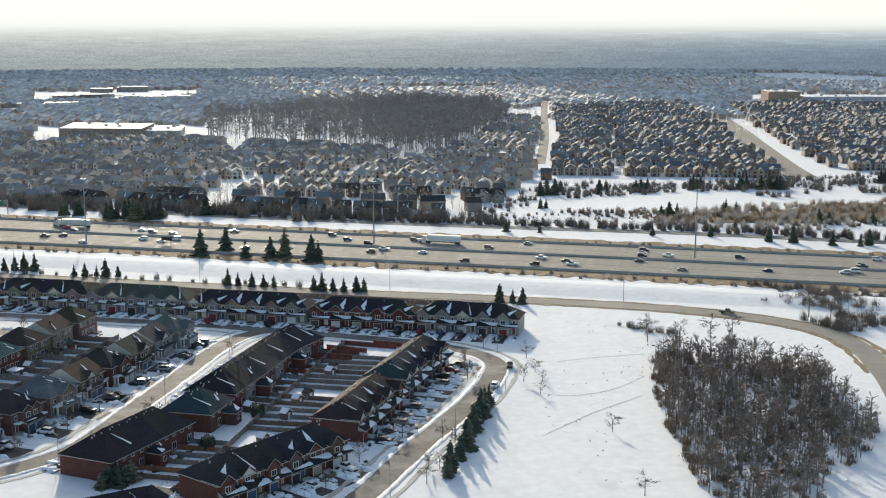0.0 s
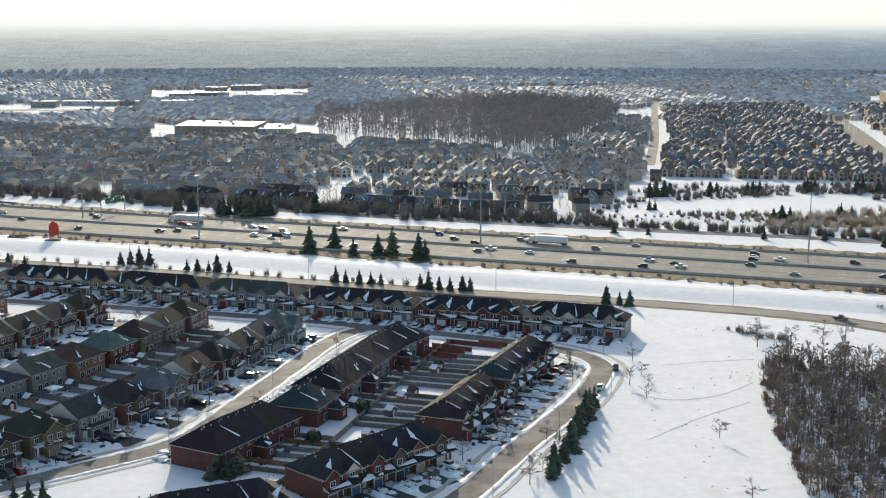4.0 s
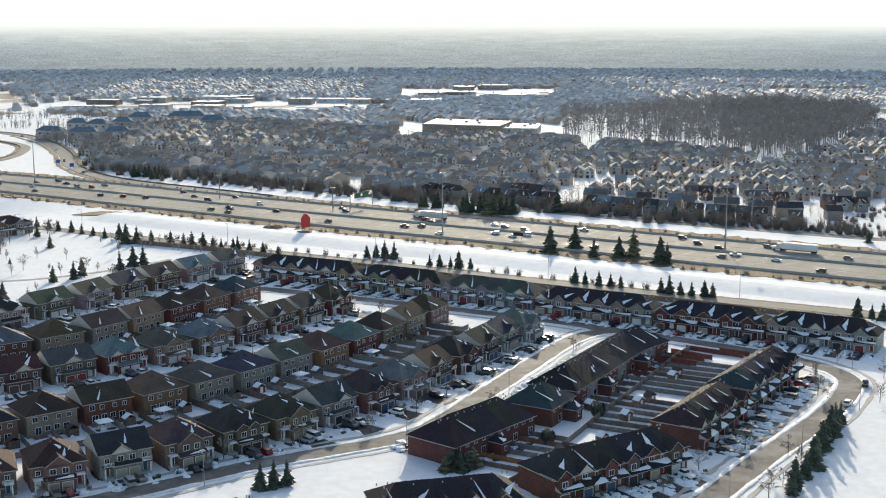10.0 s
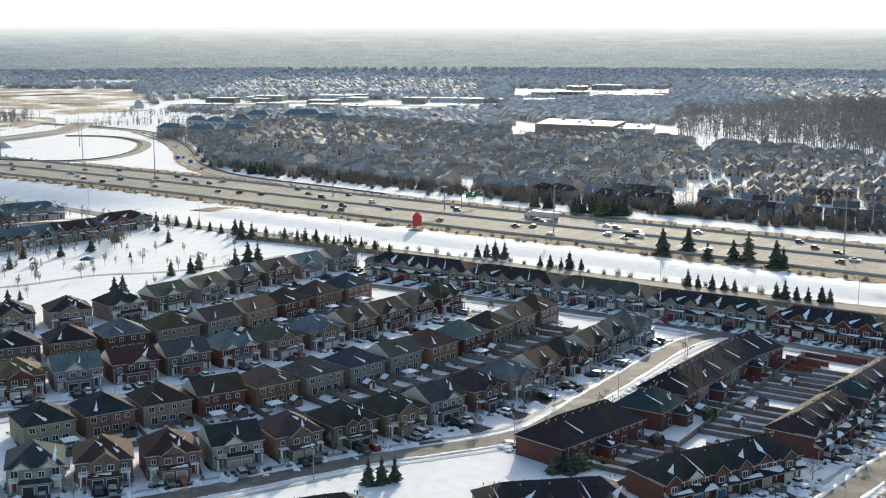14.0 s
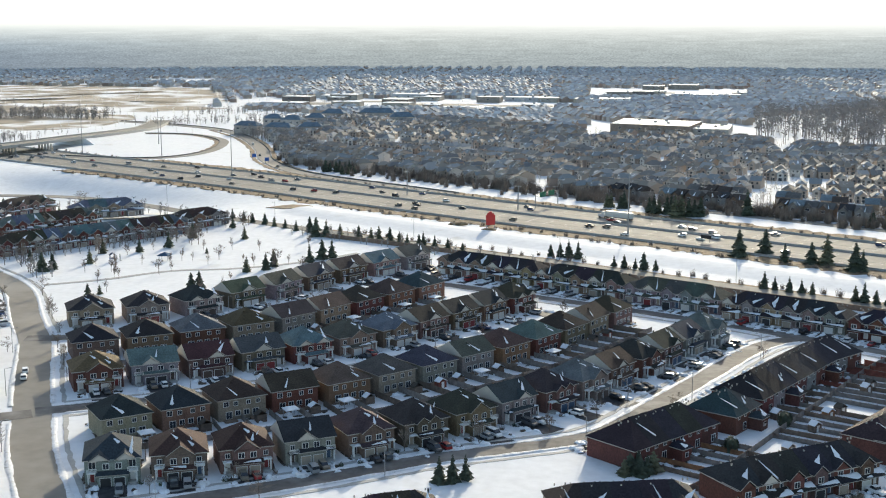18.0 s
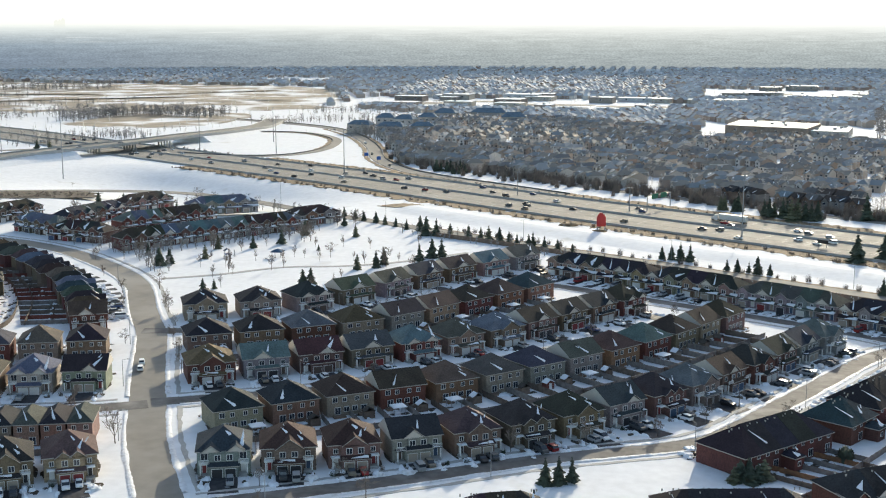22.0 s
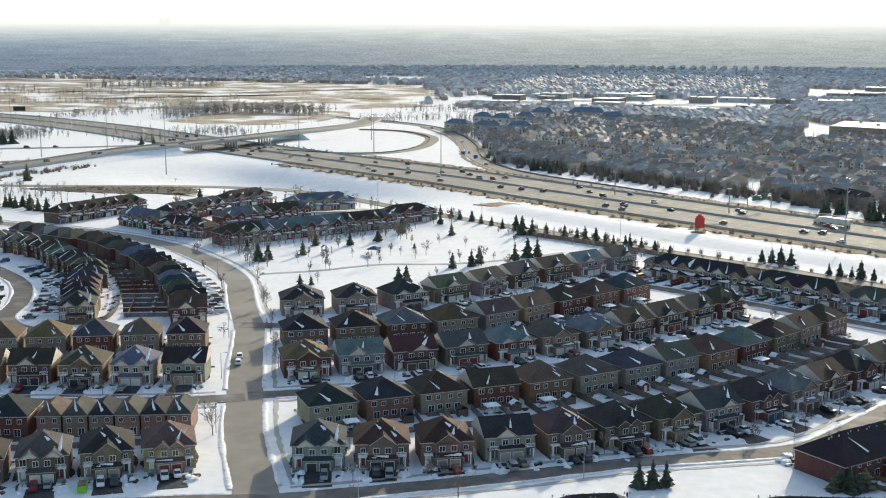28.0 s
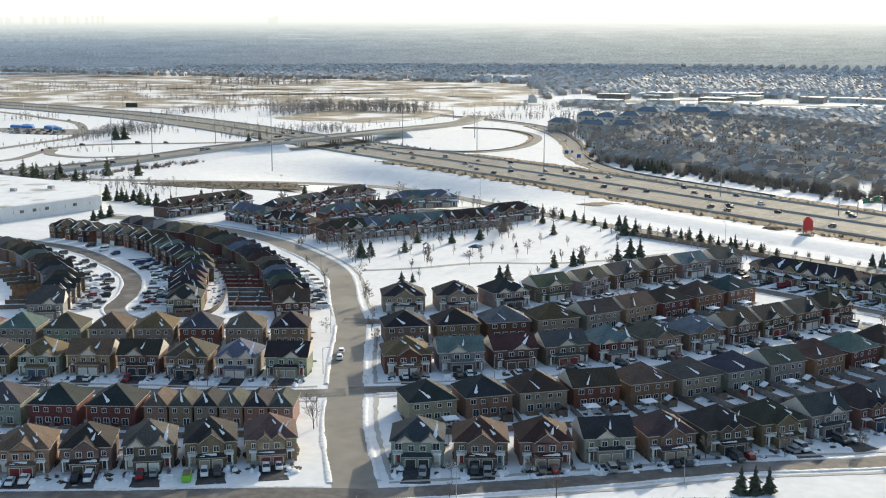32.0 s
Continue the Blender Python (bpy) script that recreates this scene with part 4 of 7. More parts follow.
terrace([(-37, 242), (-25, 246.5)], 3, "rb", "dr", -1, "terraces at the near corner", 37)
end_rnd = random.Random(60)
for x, y, deg, k, b, r in ((-197, 400, -62, 1, "r", "b"), (-237, 394, -66, 2, "b", "d"), (-279, 369, -62, 3, "g", "g")):
    place_house(SEMIS[k], x, y, radians(deg), b, r, "end houses of the crescent", end_rnd)
# narrow houses on the curved western streets
house_row([(-203, 410), (-217, 433), (-238, 462), (-264, 489), (-298, 516), (-350, 536)], "kbrkbkrbbkkbrkbkrbbkk", "bcgsucndcsubgcbcnsucg", "0120210", -1, "houses on the main road", 40, NARROW, "narrow house")
house_row([(-243, 406), (-256, 433), (-274, 463), (-299, 485), (-326, 505), (-377, 516)], "bkrbkbrkkbbkrbkbrkk", "cdbsgdnscubdcbsgdbc", "2010212", 1, "houses on the crescent", 41, NARROW, "narrow house")
house_row([(-286, 381), (-299, 406), (-320, 427), (-347, 450), (-380, 464)], "bgkbgkbbkgbkbg", "gcdbgcdbucdbgc", "1200121", -1, "houses on the crescent", 42, NARROW, "narrow house")
for k, (x0, y0, x1, y1, n, br, rf) in enumerate(((-250, 549, -190, 617, 13, "rkr", "duu"), (-272, 598, -243, 637, 7, "rr", "ud"), (-257, 660, -233, 677, 4, "tg", "u"), (-192, 628, -178, 646, 3, "gb", "d"), (-299, 660, -287, 683, 4, "bt", "b"), (-309, 606, -297, 643, 6, "r", "s"), (-364, 588, -345, 638, 8, "kb", "d"), (-321, 592, -298, 581, 4, "kb", "u"), (-292, 571, -268, 566, 4, "rk", "d"))):
    terrace([(x0, y0), (x1, y1)], n, br, rf, -1, "brick terraces beyond the park", 50 + k)
for o in SEMIS + BACKS + LINKS + NARROW + list(TOWNS.values()):
    for c in o.children_recursive:
        bpy.data.objects.remove(c)
    bpy.data.objects.remove(o)
# ---- far suburbs ----
def inside(x, y, poly):
    hit = False
    for (ax, ay), (bx, by) in zip(poly, poly[1:] + poly[:1]):
        if (ay > y) != (by > y) and x < (bx - ax) * (y - ay) / (by - ay) + ax:
            hit = not hit
    return hit


def island_colour(name, colours, rough=0.85):
    """A material whose colour differs from piece to piece."""
    m = material(name, colours[0], rough, 0.15, 0.6)
    nt = m.node_tree
    geo, ramp = nt.nodes.new("ShaderNodeNewGeometry"), nt.nodes.new("ShaderNodeValToRGB")
    ramp.color_ramp.interpolation = "CONSTANT"
    while len(ramp.color_ramp.elements) < len(colours):
        ramp.color_ramp.elements.new(0.5)
    for i, (el, c) in enumerate(zip(ramp.color_ramp.elements, colours)):
        el.position, el.color = i / len(colours), (*c, 1)
    nt.links.new(geo.outputs["Random Per Island"], ramp.inputs[0])
    nt.links.new(ramp.outputs[0], nt.nodes["Principled BSDF"].inputs["Base Color"])
    return m


# roof and wall colours beyond the highway, paled to paint in the haze
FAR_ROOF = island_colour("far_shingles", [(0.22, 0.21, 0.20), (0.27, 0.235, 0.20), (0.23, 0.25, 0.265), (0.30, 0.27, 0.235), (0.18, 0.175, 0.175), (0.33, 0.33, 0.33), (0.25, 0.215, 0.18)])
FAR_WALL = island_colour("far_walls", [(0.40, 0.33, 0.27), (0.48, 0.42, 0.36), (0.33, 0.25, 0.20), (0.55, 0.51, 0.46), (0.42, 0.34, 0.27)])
# roof colours of the farthest houses, paler still to paint in thicker haze
HAZED_ROOF = island_colour("snow_dusted_shingles", [(0.42, 0.42, 0.43), (0.50, 0.48, 0.46), (0.46, 0.48, 0.50), (0.55, 0.54, 0.52), (0.38, 0.38, 0.39), (0.64, 0.65, 0.66)])
FAR_PANE = material("far_window_glass", (0.05, 0.055, 0.06), 0.15, 0.2, 1.0)


def far_house_meshes(w, d, e, p):
    front, face = gablet(-w * 0.14, w * 0.62, -d / 2 - 0.9, 0, e - 0.1, 42)
    roof = data_of("roof", shape([hip(w, d * 0.8, e, p - 4, 0.4, "gable"), front]), SHINGLE)
    walls = shape([box(-w / 2, w / 2, -d / 2, d / 2, -0.3, e), box(-w * 0.42, w * 0.14, -d / 2 - 0.9, -d / 2 + 0.1, -0.3, e), face])
    return data_of("house", walls, BRICK), roof


FAR_KINDS = [far_house_meshes(*k) for k in ((7.4, 10.8, 5.2, 36), (7.8, 11.2, 5.3, 35), (7.0, 10.6, 5.1, 37), (8.0, 11.0, 5.2, 34))]

def far_house(x, y, angle, rnd, group):
    walls, roof = rnd.choice(FAR_KINDS)
    # lift pales the wall and roof colours, as haze does
    lift = rnd.uniform(0.0, 0.07)
    b, r = rnd.choice("btgskbtg"), rnd.choice("cgdugdgdc")
    ob = new("house", walls)
    ob.matrix_basis = pose(x, y, 0, 0, 0, math.degrees(angle) + 90)
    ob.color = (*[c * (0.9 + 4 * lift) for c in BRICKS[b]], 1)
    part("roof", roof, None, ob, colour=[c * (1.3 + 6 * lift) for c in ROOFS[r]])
    half = max(abs(v.co.y) for v in walls.vertices)
    for k, u, z in (("d", -1.1, 3.1),):
        part("window", WIN[k], None, ob, at=pose(u, -half if u < 0 else -half + 0.9, z))
    if rnd.random() < 0.85:
        part("snow_patch", rnd.choice(TONGUES), None, ob, at=on_slope(rnd.uniform(1.0, 2.0), -half + 2.7, 5.2 + 2.2 * 0.6, 32, 0, rnd.uniform(-40, 40), 2.4, 1.1))
    return tagged(ob, f"distant {BRICK_WORDS[b]} house with {ROOF_WORDS[r]} hip roof beyond the highway", "house", group)


far_rnd = random.Random(77)
R1 = [(-190, 930), (-62, 842), (60, 756), (205, 652), (250, 640), (288, 697), (345, 788), (425, 950), (655, 1450), (615, 1485), (445, 1120), (345, 965), (315, 985), (250, 1075), (165, 1170), (40, 1215), (-60, 1330), (-210, 1420), (-275, 1170)]
SCHOOL = [(30, 1190), (190, 1160), (230, 1330), (40, 1370)]
CORRIDOR = [(385, 875), (487, 1092), (648, 1450), (720, 1606), (738, 1606), (666, 1450), (505, 1092), (403, 875)]
R2 = [(352, 778), (405, 790), (450, 755), (525, 735), (585, 870), (690, 1090), (870, 1470), (675, 1460), (514, 1100), (410, 885)]
R3 = [(580, 760), (700, 690), (900, 640), (1250, 1150), (1010, 1440), (890, 1400), (720, 1060), (620, 860)]
spots = []
hx, hy = 0.5736, 0.8192
for k in range(26):
    off = 101 + (k // 2) * 58 + (k % 2) * 25
    for j in range(-85, 85):
        s = j * 9.0 + (k % 2) * 4
        x, y = s * hy + off * hx, 682 - s * hx + off * hy
        swing = noise.noise((x * 0.006, y * 0.006, 1.5))
        x, y = x + swing * 26 * min(k / 4, 1), y + swing * 34 * min(k / 4, 1)
        cut = abs((s + 30 * math.sin(k * 0.5)) % 150 - 75) < 7
        if inside(x, y, R1) and not inside(x, y, SCHOOL) and not inside(x, y, CORRIDOR) and not cut and far_rnd.random() < 0.9:
            spots.append((x + far_rnd.uniform(-1.5, 1.5), y + far_rnd.uniform(-3, 3), (math.atan2(-hy, -hx) if k % 2 == 0 else math.atan2(hy, hx)) + swing * 0.9))
cx, cy = 0.44, 0.898
for poly, (ox, oy) in ((R2, (520, 740)), (R3, (590, 765))):
    for k in range(-6, 40):
        for j in range(-70, 80):
            s, off = j * 8.8 + (k % 3) * 4, (k // 2) * 46 + (k % 2) * 20
            x, y = ox + cy * s + cx * off, oy - cx * s + cy * off
            x, y = x + 6 * noise.noise((x * 0.02, y * 0.02, 4.0)), y + 10 * noise.noise((x * 0.015, y * 0.015, 9.0))
            if inside(x, y, poly) and (j + (k // 2) % 2) % 13 and far_rnd.random() < 0.97:
                spots.append((x, y, math.atan2(-cy, -cx) + (math.pi if k % 2 else 0) + far_rnd.uniform(-0.1, 0.1)))
spots.sort(key=lambda q: q[0] ** 2 + q[1] ** 2)
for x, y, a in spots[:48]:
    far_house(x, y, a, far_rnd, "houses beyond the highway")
rest = spots[48:]


FAR_SNOW = material("far_roof_snow", (0.84, 0.85, 0.87), 0.7, 0.05, 0.5)


def house_field(items, name, label, detail=False, roof_mat=FAR_ROOF, wall_mat=FAR_WALL):
    """Many small houses joined: walls, roofs and leftover roof snow; with detail also front gables, garages and windows."""
    rnd = random.Random(len(items))
    walls, roofs, snow, panes = ([], []), ([], []), ([], []), ([], [])

    def put(mesh, m, verts, faces):
        o, (x, y, c, s) = len(mesh[0]), m
        mesh[0].extend((x + px * c - py * s, y + px * s + py * c, pz) for px, py, pz in verts)
        mesh[1].extend(tuple(o + i for i in q) for q in faces)

    for x, y, a, w, d, e in items:
        m = (x, y, math.cos(a + math.pi / 2), math.sin(a + math.pi / 2))
        w2, d2, over = w / 2, d / 2, 0.4
        rw, rd = w2 + over, d2 + over
        rise = w * rnd.uniform(0.30, 0.40)
        h, kind = e + rise, rnd.randrange(5)
        base = [(-w2, -d2), (w2, -d2), (w2, d2), (-w2, d2)]
        eaves = [(-rw, -rd, e - 0.15), (rw, -rd, e - 0.15), (rw, rd, e - 0.15), (-rw, rd, e - 0.15)]
        shell = [(px, py, -0.3) for px, py in base] + [(px, py, e) for px, py in base]
        sides = [(i, (i + 1) % 4, 4 + (i + 1) % 4, 4 + i) for i in range(4)]
        if kind < 2:
            put(walls, m, shell + [(-w2, 0, h - 0.3), (w2, 0, h - 0.3)], sides + [(7, 4, 8), (5, 6, 9)])
            put(roofs, m, eaves + [(-rw, 0, h), (rw, 0, h)], [(0, 1, 5, 4), (2, 3, 4, 5)])
        else:
            put(walls, m, shell, sides)
            put(roofs, m, eaves + [(0, -rd + rw * 0.9, h), (0, rd - rw * 0.9, h)], [(0, 1, 4), (1, 2, 5, 4), (2, 3, 5), (3, 0, 4, 5)])
        if rnd.random() < (0.75 if detail else 0.3):
            u, lo, hi = rnd.uniform(-0.3, 0.3) * w, rnd.uniform(0.15, 0.5), rnd.uniform(0.55, 0.95)
            run = rd if kind < 2 else rw * 0.9
            zz = [e - 0.15 + (h - e + 0.15) * t + 0.08 for t in (lo, hi)]
            k = (1 - hi) if kind >= 2 else 1.0
            side = -1 if rnd.random() < 0.8 else 1
            put(snow, m, [(u - 0.5, side * (rd - run * lo), zz[0]), (u + 0.9, side * (rd - run * lo), zz[0]), (u * k + 0.5, side * (rd - run * hi), zz[1]), (u * k - 0.4, side * (rd - run * hi), zz[1])], [(0, 1, 2, 3)])
        if detail:
            gx, gw, f = rnd.choice((-1, 1)) * w * 0.17, w * 0.3, -d2 - rnd.uniform(0.6, 1.4)
            gh = e + gw * 0.85
            put(walls, m, [(gx - gw, f, -0.3), (gx + gw, f, -0.3), (gx + gw, f, e), (gx, f, gh - 0.2), (gx - gw, f, e), (gx - gw, -d2, -0.3), (gx + gw, -d2, -0.3), (gx + gw, -d2, e), (gx - gw, -d2, e)], [(0, 1, 2, 3, 4), (1, 6, 7, 2), (5, 0, 4, 8)])
            put(roofs, m, [(gx - gw - 0.3, f - 0.3, e - 0.2), (gx, f - 0.3, gh), (gx + gw + 0.3, f - 0.3, e - 0.2), (gx - gw - 0.3, -d2 + 2.6, e - 0.2), (gx, -d2 + 2.6, gh), (gx + gw + 0.3, -d2 + 2.6, e - 0.2)], [(0, 1, 4, 3), (1, 2, 5, 4)])
            for px, pw, z0, z1, py in ((gx, 1.1, 0.1, 2.2, f), (gx, 0.8, e - 2.1, e - 0.7, f), (-gx * 1.7, 0.6, e - 2.1, e - 0.8, -d2), (-gx * 1.7, 0.5, 0.4, 2.4, -d2), (-w * 0.22, 0.6, e - 2.1, e - 0.9, d2), (w * 0.22, 0.6, e - 2.1, e - 0.9, d2), (w * 0.2, 0.9, 0.3, 2.3, d2)):
                q = py + (0.05 if py > 0 else -0.05)
                put(panes, m, [(px - pw, q, z0), (px + pw, q, z0), (px + pw, q, z1), (px - pw, q, z1)], [(0, 1, 2, 3)])
    for nm, (v, f), mat, lb in ((name + "_walls", walls, wall_mat, "walls of "), (name + "_roofs", roofs, roof_mat, "roofs of "), (name + "_roof_snow", snow, FAR_SNOW, "leftover roof snow of "), (name + "_windows", panes, FAR_PANE, "windows of ")):
        if v:
            me = bpy.data.meshes.new(nm)
            me.from_pydata(v, [], f)
            me.materials.append(mat)
            tagged(new(nm, me), lb + label, "houses", kind="stuff")


SLATE_ROOF = island_colour("slate_blue_shingles", [(0.10, 0.115, 0.14), (0.15, 0.14, 0.135), (0.12, 0.14, 0.165), (0.19, 0.165, 0.145), (0.09, 0.095, 0.105), (0.17, 0.19, 0.21), (0.14, 0.115, 0.10)])
WARM_WALL = island_colour("warm_brick_walls", [(0.27, 0.20, 0.155), (0.34, 0.28, 0.225), (0.22, 0.14, 0.10), (0.40, 0.355, 0.31), (0.30, 0.215, 0.15)])
far_sizes = [(x, y, a, far_rnd.uniform(6.4, 8.0), far_rnd.uniform(10, 12.5), far_rnd.uniform(4.8, 5.6)) for x, y, a in rest]
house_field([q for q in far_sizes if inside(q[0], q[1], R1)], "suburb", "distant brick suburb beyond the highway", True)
house_field([q for q in far_sizes if not inside(q[0], q[1], R1)], "pond_suburb", "brick suburb of blue-grey roofs beyond the pond", True, SLATE_ROOF, WARM_WALL)
WOOD = [(185, 1150), (240, 1065), (300, 1000), (340, 960), (440, 1120), (560, 1330), (610, 1490), (520, 1600), (400, 1560), (230, 1450)]
COMMERCE = [[(-420, 1560), (-60, 1500), (60, 1640), (-20, 1760), (-430, 1780)], [(50, 1800), (260, 1780), (330, 2080), (60, 2090)], [(950, 1420), (1260, 1300), (1400, 1520), (1080, 1660)], [(-1500, 800), (-190, 850), (-250, 1120), (-240, 1430), (-420, 1560), (-560, 2050), (-2400, 2250)], [(600, 1960), (800, 1930), (810, 2030), (610, 2060)]]
items = []
for bx in range(-8, 9):
    for by in range(1, 9):
        lay = bx * 0.9 + by * 1.7
        c, s = math.cos(lay), math.sin(lay)
        ox, oy = bx * 420 + 210, by * 380 + 190
        for i in range(-28, 29):
            for j in range(-14, 14):
                gx, gy = i * 10.6 + far_rnd.uniform(-1, 1), (j // 2) * 46 + (j % 2) * 21 + far_rnd.uniform(-1.5, 1.5)
                x, y = ox + gx * c - gy * s, oy + gx * s + gy * c
                r = math.hypot(x, y)
                if abs(x - ox) > 208 or abs(y - oy) > 188 or not 1180 < r < 2960 or abs(math.atan2(x, y)) > 0.76 or far_rnd.random() < (0.1 if r < 2000 else 0.35):
                    continue
                if any(inside(x, y, p) for p in (SCHOOL, CORRIDOR, WOOD, R1, R2, R3, *COMMERCE)) or noise.noise((x * 0.0022, y * 0.0022, 7.0)) > 0.5:
                    continue
                items.append((x, y, lay + (math.pi / 2 if j % 2 else -math.pi / 2) + far_rnd.choice((0, 0, math.pi / 2)), far_rnd.uniform(7, 9), far_rnd.uniform(9, 12), far_rnd.uniform(4.6, 5.4)))
house_field(items, "far_suburb", "endless low suburb fading towards the horizon", False, HAZED_ROOF)


# flat-roofed halls, schools and shops
def flat_hall(outline, h, label, wall=BRICK, colour=(0.24, 0.19, 0.15), boxes=4, seed=0):
    root = new("flat_roofed_hall")
    rnd = random.Random(seed)
    part("wall", shape([slab(outline, -0.3, h)]), wall, root, colour=colour)
    cx_, cy_ = sum(p[0] for p in outline) / len(outline), sum(p[1] for p in outline) / len(outline)
    part("roof", shape([slab([(cx_ + (x - cx_) * 0.985, cy_ + (y - cy_) * 0.985) for x, y in outline], h + 0.02, h + 0.2)]), FLAT_ROOF, root, "snow-covered flat roof")
    for i in range(boxes):
        u_, v_ = rnd.uniform(-0.5, 0.5), rnd.uniform(-0.5, 0.5)
        x = cx_ + (outline[1][0] - outline[0][0]) * u_ * 0.7 + (outline[-1][0] - outline[0][0]) * v_ * 0.7
        y = cy_ + (outline[1][1] - outline[0][1]) * u_ * 0.7 + (outline[-1][1] - outline[0][1]) * v_ * 0.7
        part("roof_unit", shape([box(x - 1.6, x + 1.6, y - 1.2, y + 1.2, h + 0.2, h + 1.9)]), CONCRETE, root)
    (ax, ay), (bx, by) = outline[0], outline[1]
    n = min(10, max(1, int(math.dist(outline[0], outline[1]) / 16)))
    ang = math.degrees(math.atan2(by - ay, bx - ax))
    for i in range(n):
        t_ = (i + 0.5) / n
        part("window", WIN["f"], None, root, at=pose(ax + (bx - ax) * t_, ay + (by - ay) * t_, h * 0.45, 0, 0, ang))
    return tagged(root, label, "building")


flat_hall([(58, 1232), (131, 1200), (150, 1262), (75, 1300)], 9, "brown brick school with a snowy flat roof", seed=1)
flat_hall([(133, 1215), (168, 1205), (180, 1262), (146, 1275)], 6, "low pale school wing with flat roof", colour=(0.4, 0.38, 0.34), seed=2)
flat_hall([(1000, 1470), (1040, 1455), (1058, 1500), (1018, 1515)], 15, "tan brick high school block", colour=(0.30, 0.22, 0.15), seed=3)
flat_hall([(1045, 1450), (1180, 1405), (1200, 1450), (1062, 1498)], 8, "low school wing with long snowy roof", colour=(0.36, 0.36, 0.38), seed=4)
for k in range(30):
    x, y = far_rnd.choice(((-380, 1600), (-250, 1620), (-120, 1580), (-60, 1690), (120, 1900), (220, 1840), (150, 2020), (-330, 1730), (-200, 1740), (30, 1700), (-20, 1560)))
    x, y, w, d = x + far_rnd.uniform(-45, 45), y + far_rnd.uniform(-45, 45), far_rnd.uniform(18, 50), far_rnd.uniform(14, 30)
    flat_hall([(x, y), (x + w, y - w * 0.2), (x + w + d * 0.2, y + d), (x + d * 0.2, y + d + w * 0.1)], far_rnd.uniform(4, 8), "far low shop building with snowy flat roof", colour=far_rnd.choice(((0.4, 0.36, 0.3), (0.2, 0.17, 0.15), (0.45, 0.45, 0.45), (0.3, 0.26, 0.22))), boxes=1, seed=k)
# white warehouse beside the crescent
ware = [(-455, 478), (-413, 600), (-440, 640), (-532, 662), (-640, 600), (-610, 440)]
hall = flat_hall(ware, 7.6, "long white panelled warehouse with snowy flat roof", PANEL, boxes=9, seed=9)
for i in range(16):
    t_ = i / 16
    x, y = ware[0][0] + 42 * t_, ware[0][1] + 122 * t_
    part("panel", shape([box(-3.9, 3.9, -0.12, 0.0, 0.0, 7.5)]), PANEL, hall, at=pose(x + 1.3, y + 3.8, 0, 0, 0, 71))
for t_ in (0.08, 0.14, 0.34, 0.4, 0.6, 0.66, 0.72, 0.86):
    part("window", WIN["f"], None, hall, at=pose(ware[0][0] + 42 * t_ + 0.2, ware[0][1] + 122 * t_, 3.6, 0, 0, 71))
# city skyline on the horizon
# towers glow in the backdrop's painted haze, a little darker than its sky
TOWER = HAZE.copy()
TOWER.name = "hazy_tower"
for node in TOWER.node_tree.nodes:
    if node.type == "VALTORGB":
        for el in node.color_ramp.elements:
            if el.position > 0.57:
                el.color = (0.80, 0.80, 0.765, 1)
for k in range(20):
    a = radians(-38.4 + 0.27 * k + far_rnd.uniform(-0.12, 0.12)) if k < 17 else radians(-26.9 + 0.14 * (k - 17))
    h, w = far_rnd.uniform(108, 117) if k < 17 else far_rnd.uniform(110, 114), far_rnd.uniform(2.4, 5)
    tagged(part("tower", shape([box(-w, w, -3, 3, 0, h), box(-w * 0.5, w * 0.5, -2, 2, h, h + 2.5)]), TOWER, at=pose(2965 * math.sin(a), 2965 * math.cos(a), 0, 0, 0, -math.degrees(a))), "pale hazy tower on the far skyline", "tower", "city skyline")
# long blue-roofed blocks beyond the ramp
for x, y, w, d, deg in ((-290, 1188, 26, 11, -20), (-256, 1172, 28, 11, -14), (-228, 1182, 22, 10, 10), (-286, 1282, 20, 12, 0), (-262, 1266, 22, 12, -16), (-244, 1296, 20, 12, 0), (-236, 1360, 26, 13, -10), (-190, 1376, 40, 13, -4), (-156, 1316, 26, 13, 8)):
    root = new("apartment_block", data_of("wall", shape([box(-w / 2, w / 2, -d / 2, d / 2, -0.3, 8.5)]), BRICK))
    root.color = (0.42, 0.38, 0.34, 1)
    part("roof", shape([hip(w, d, 8.5, 34, 0.5)]), SHINGLE, root, "blue-grey shingle roof", colour=(0.15, 0.20, 0.25))
    for i in range(3):
        part("window", WIN["f"], None, root, at=pose(-w / 2 + w * (i + 0.5) / 3, -d / 2, 4.6))
    root.matrix_basis = pose(x, y, 0, 0, 0, deg)
    tagged(root, "long low apartment block with blue-grey hip roof", "building", "blocks beyond the ramp")
# parking lots and yards of the shops
for k, (x, y, w, d) in enumerate(((-330, 1650, 130, 50), (-160, 1640, 120, 45), (-40, 1620, 90, 40), (140, 1950, 110, 40), (-760, 1012, 120, 60), (1090, 1530, 140, 50), (-250, 1700, 120, 30))):
    patch("parking_lot", [(x - w / 2, y), (x, y - d / 2), (x + w / 2, y - 12), (x + w / 2 + 10, y + d / 3), (x, y + d / 2), (x - w / 2, y + d / 3)], 0.12 + 0.01 * k, HIGHWAY, "grey parking lot cleared of snow", "parking lot", 60 + k, 0.05)
# ---- trees and shrubs ----
def tube(p, q, r0, r1, n=4):
    a = (Vector(q) - Vector(p)).normalized()
    b = a.orthogonal().normalized()
    c = a.cross(b)
    v = []
    for o, r in ((Vector(p), r0), (Vector(q), r1)):
        v += [tuple(o + (b * math.cos(k * math.tau / n) + c * math.sin(k * math.tau / n)) * r) for k in range(n)]
    return v, [(k, (k + 1) % n, n + (k + 1) % n, n + k) for k in range(n)]


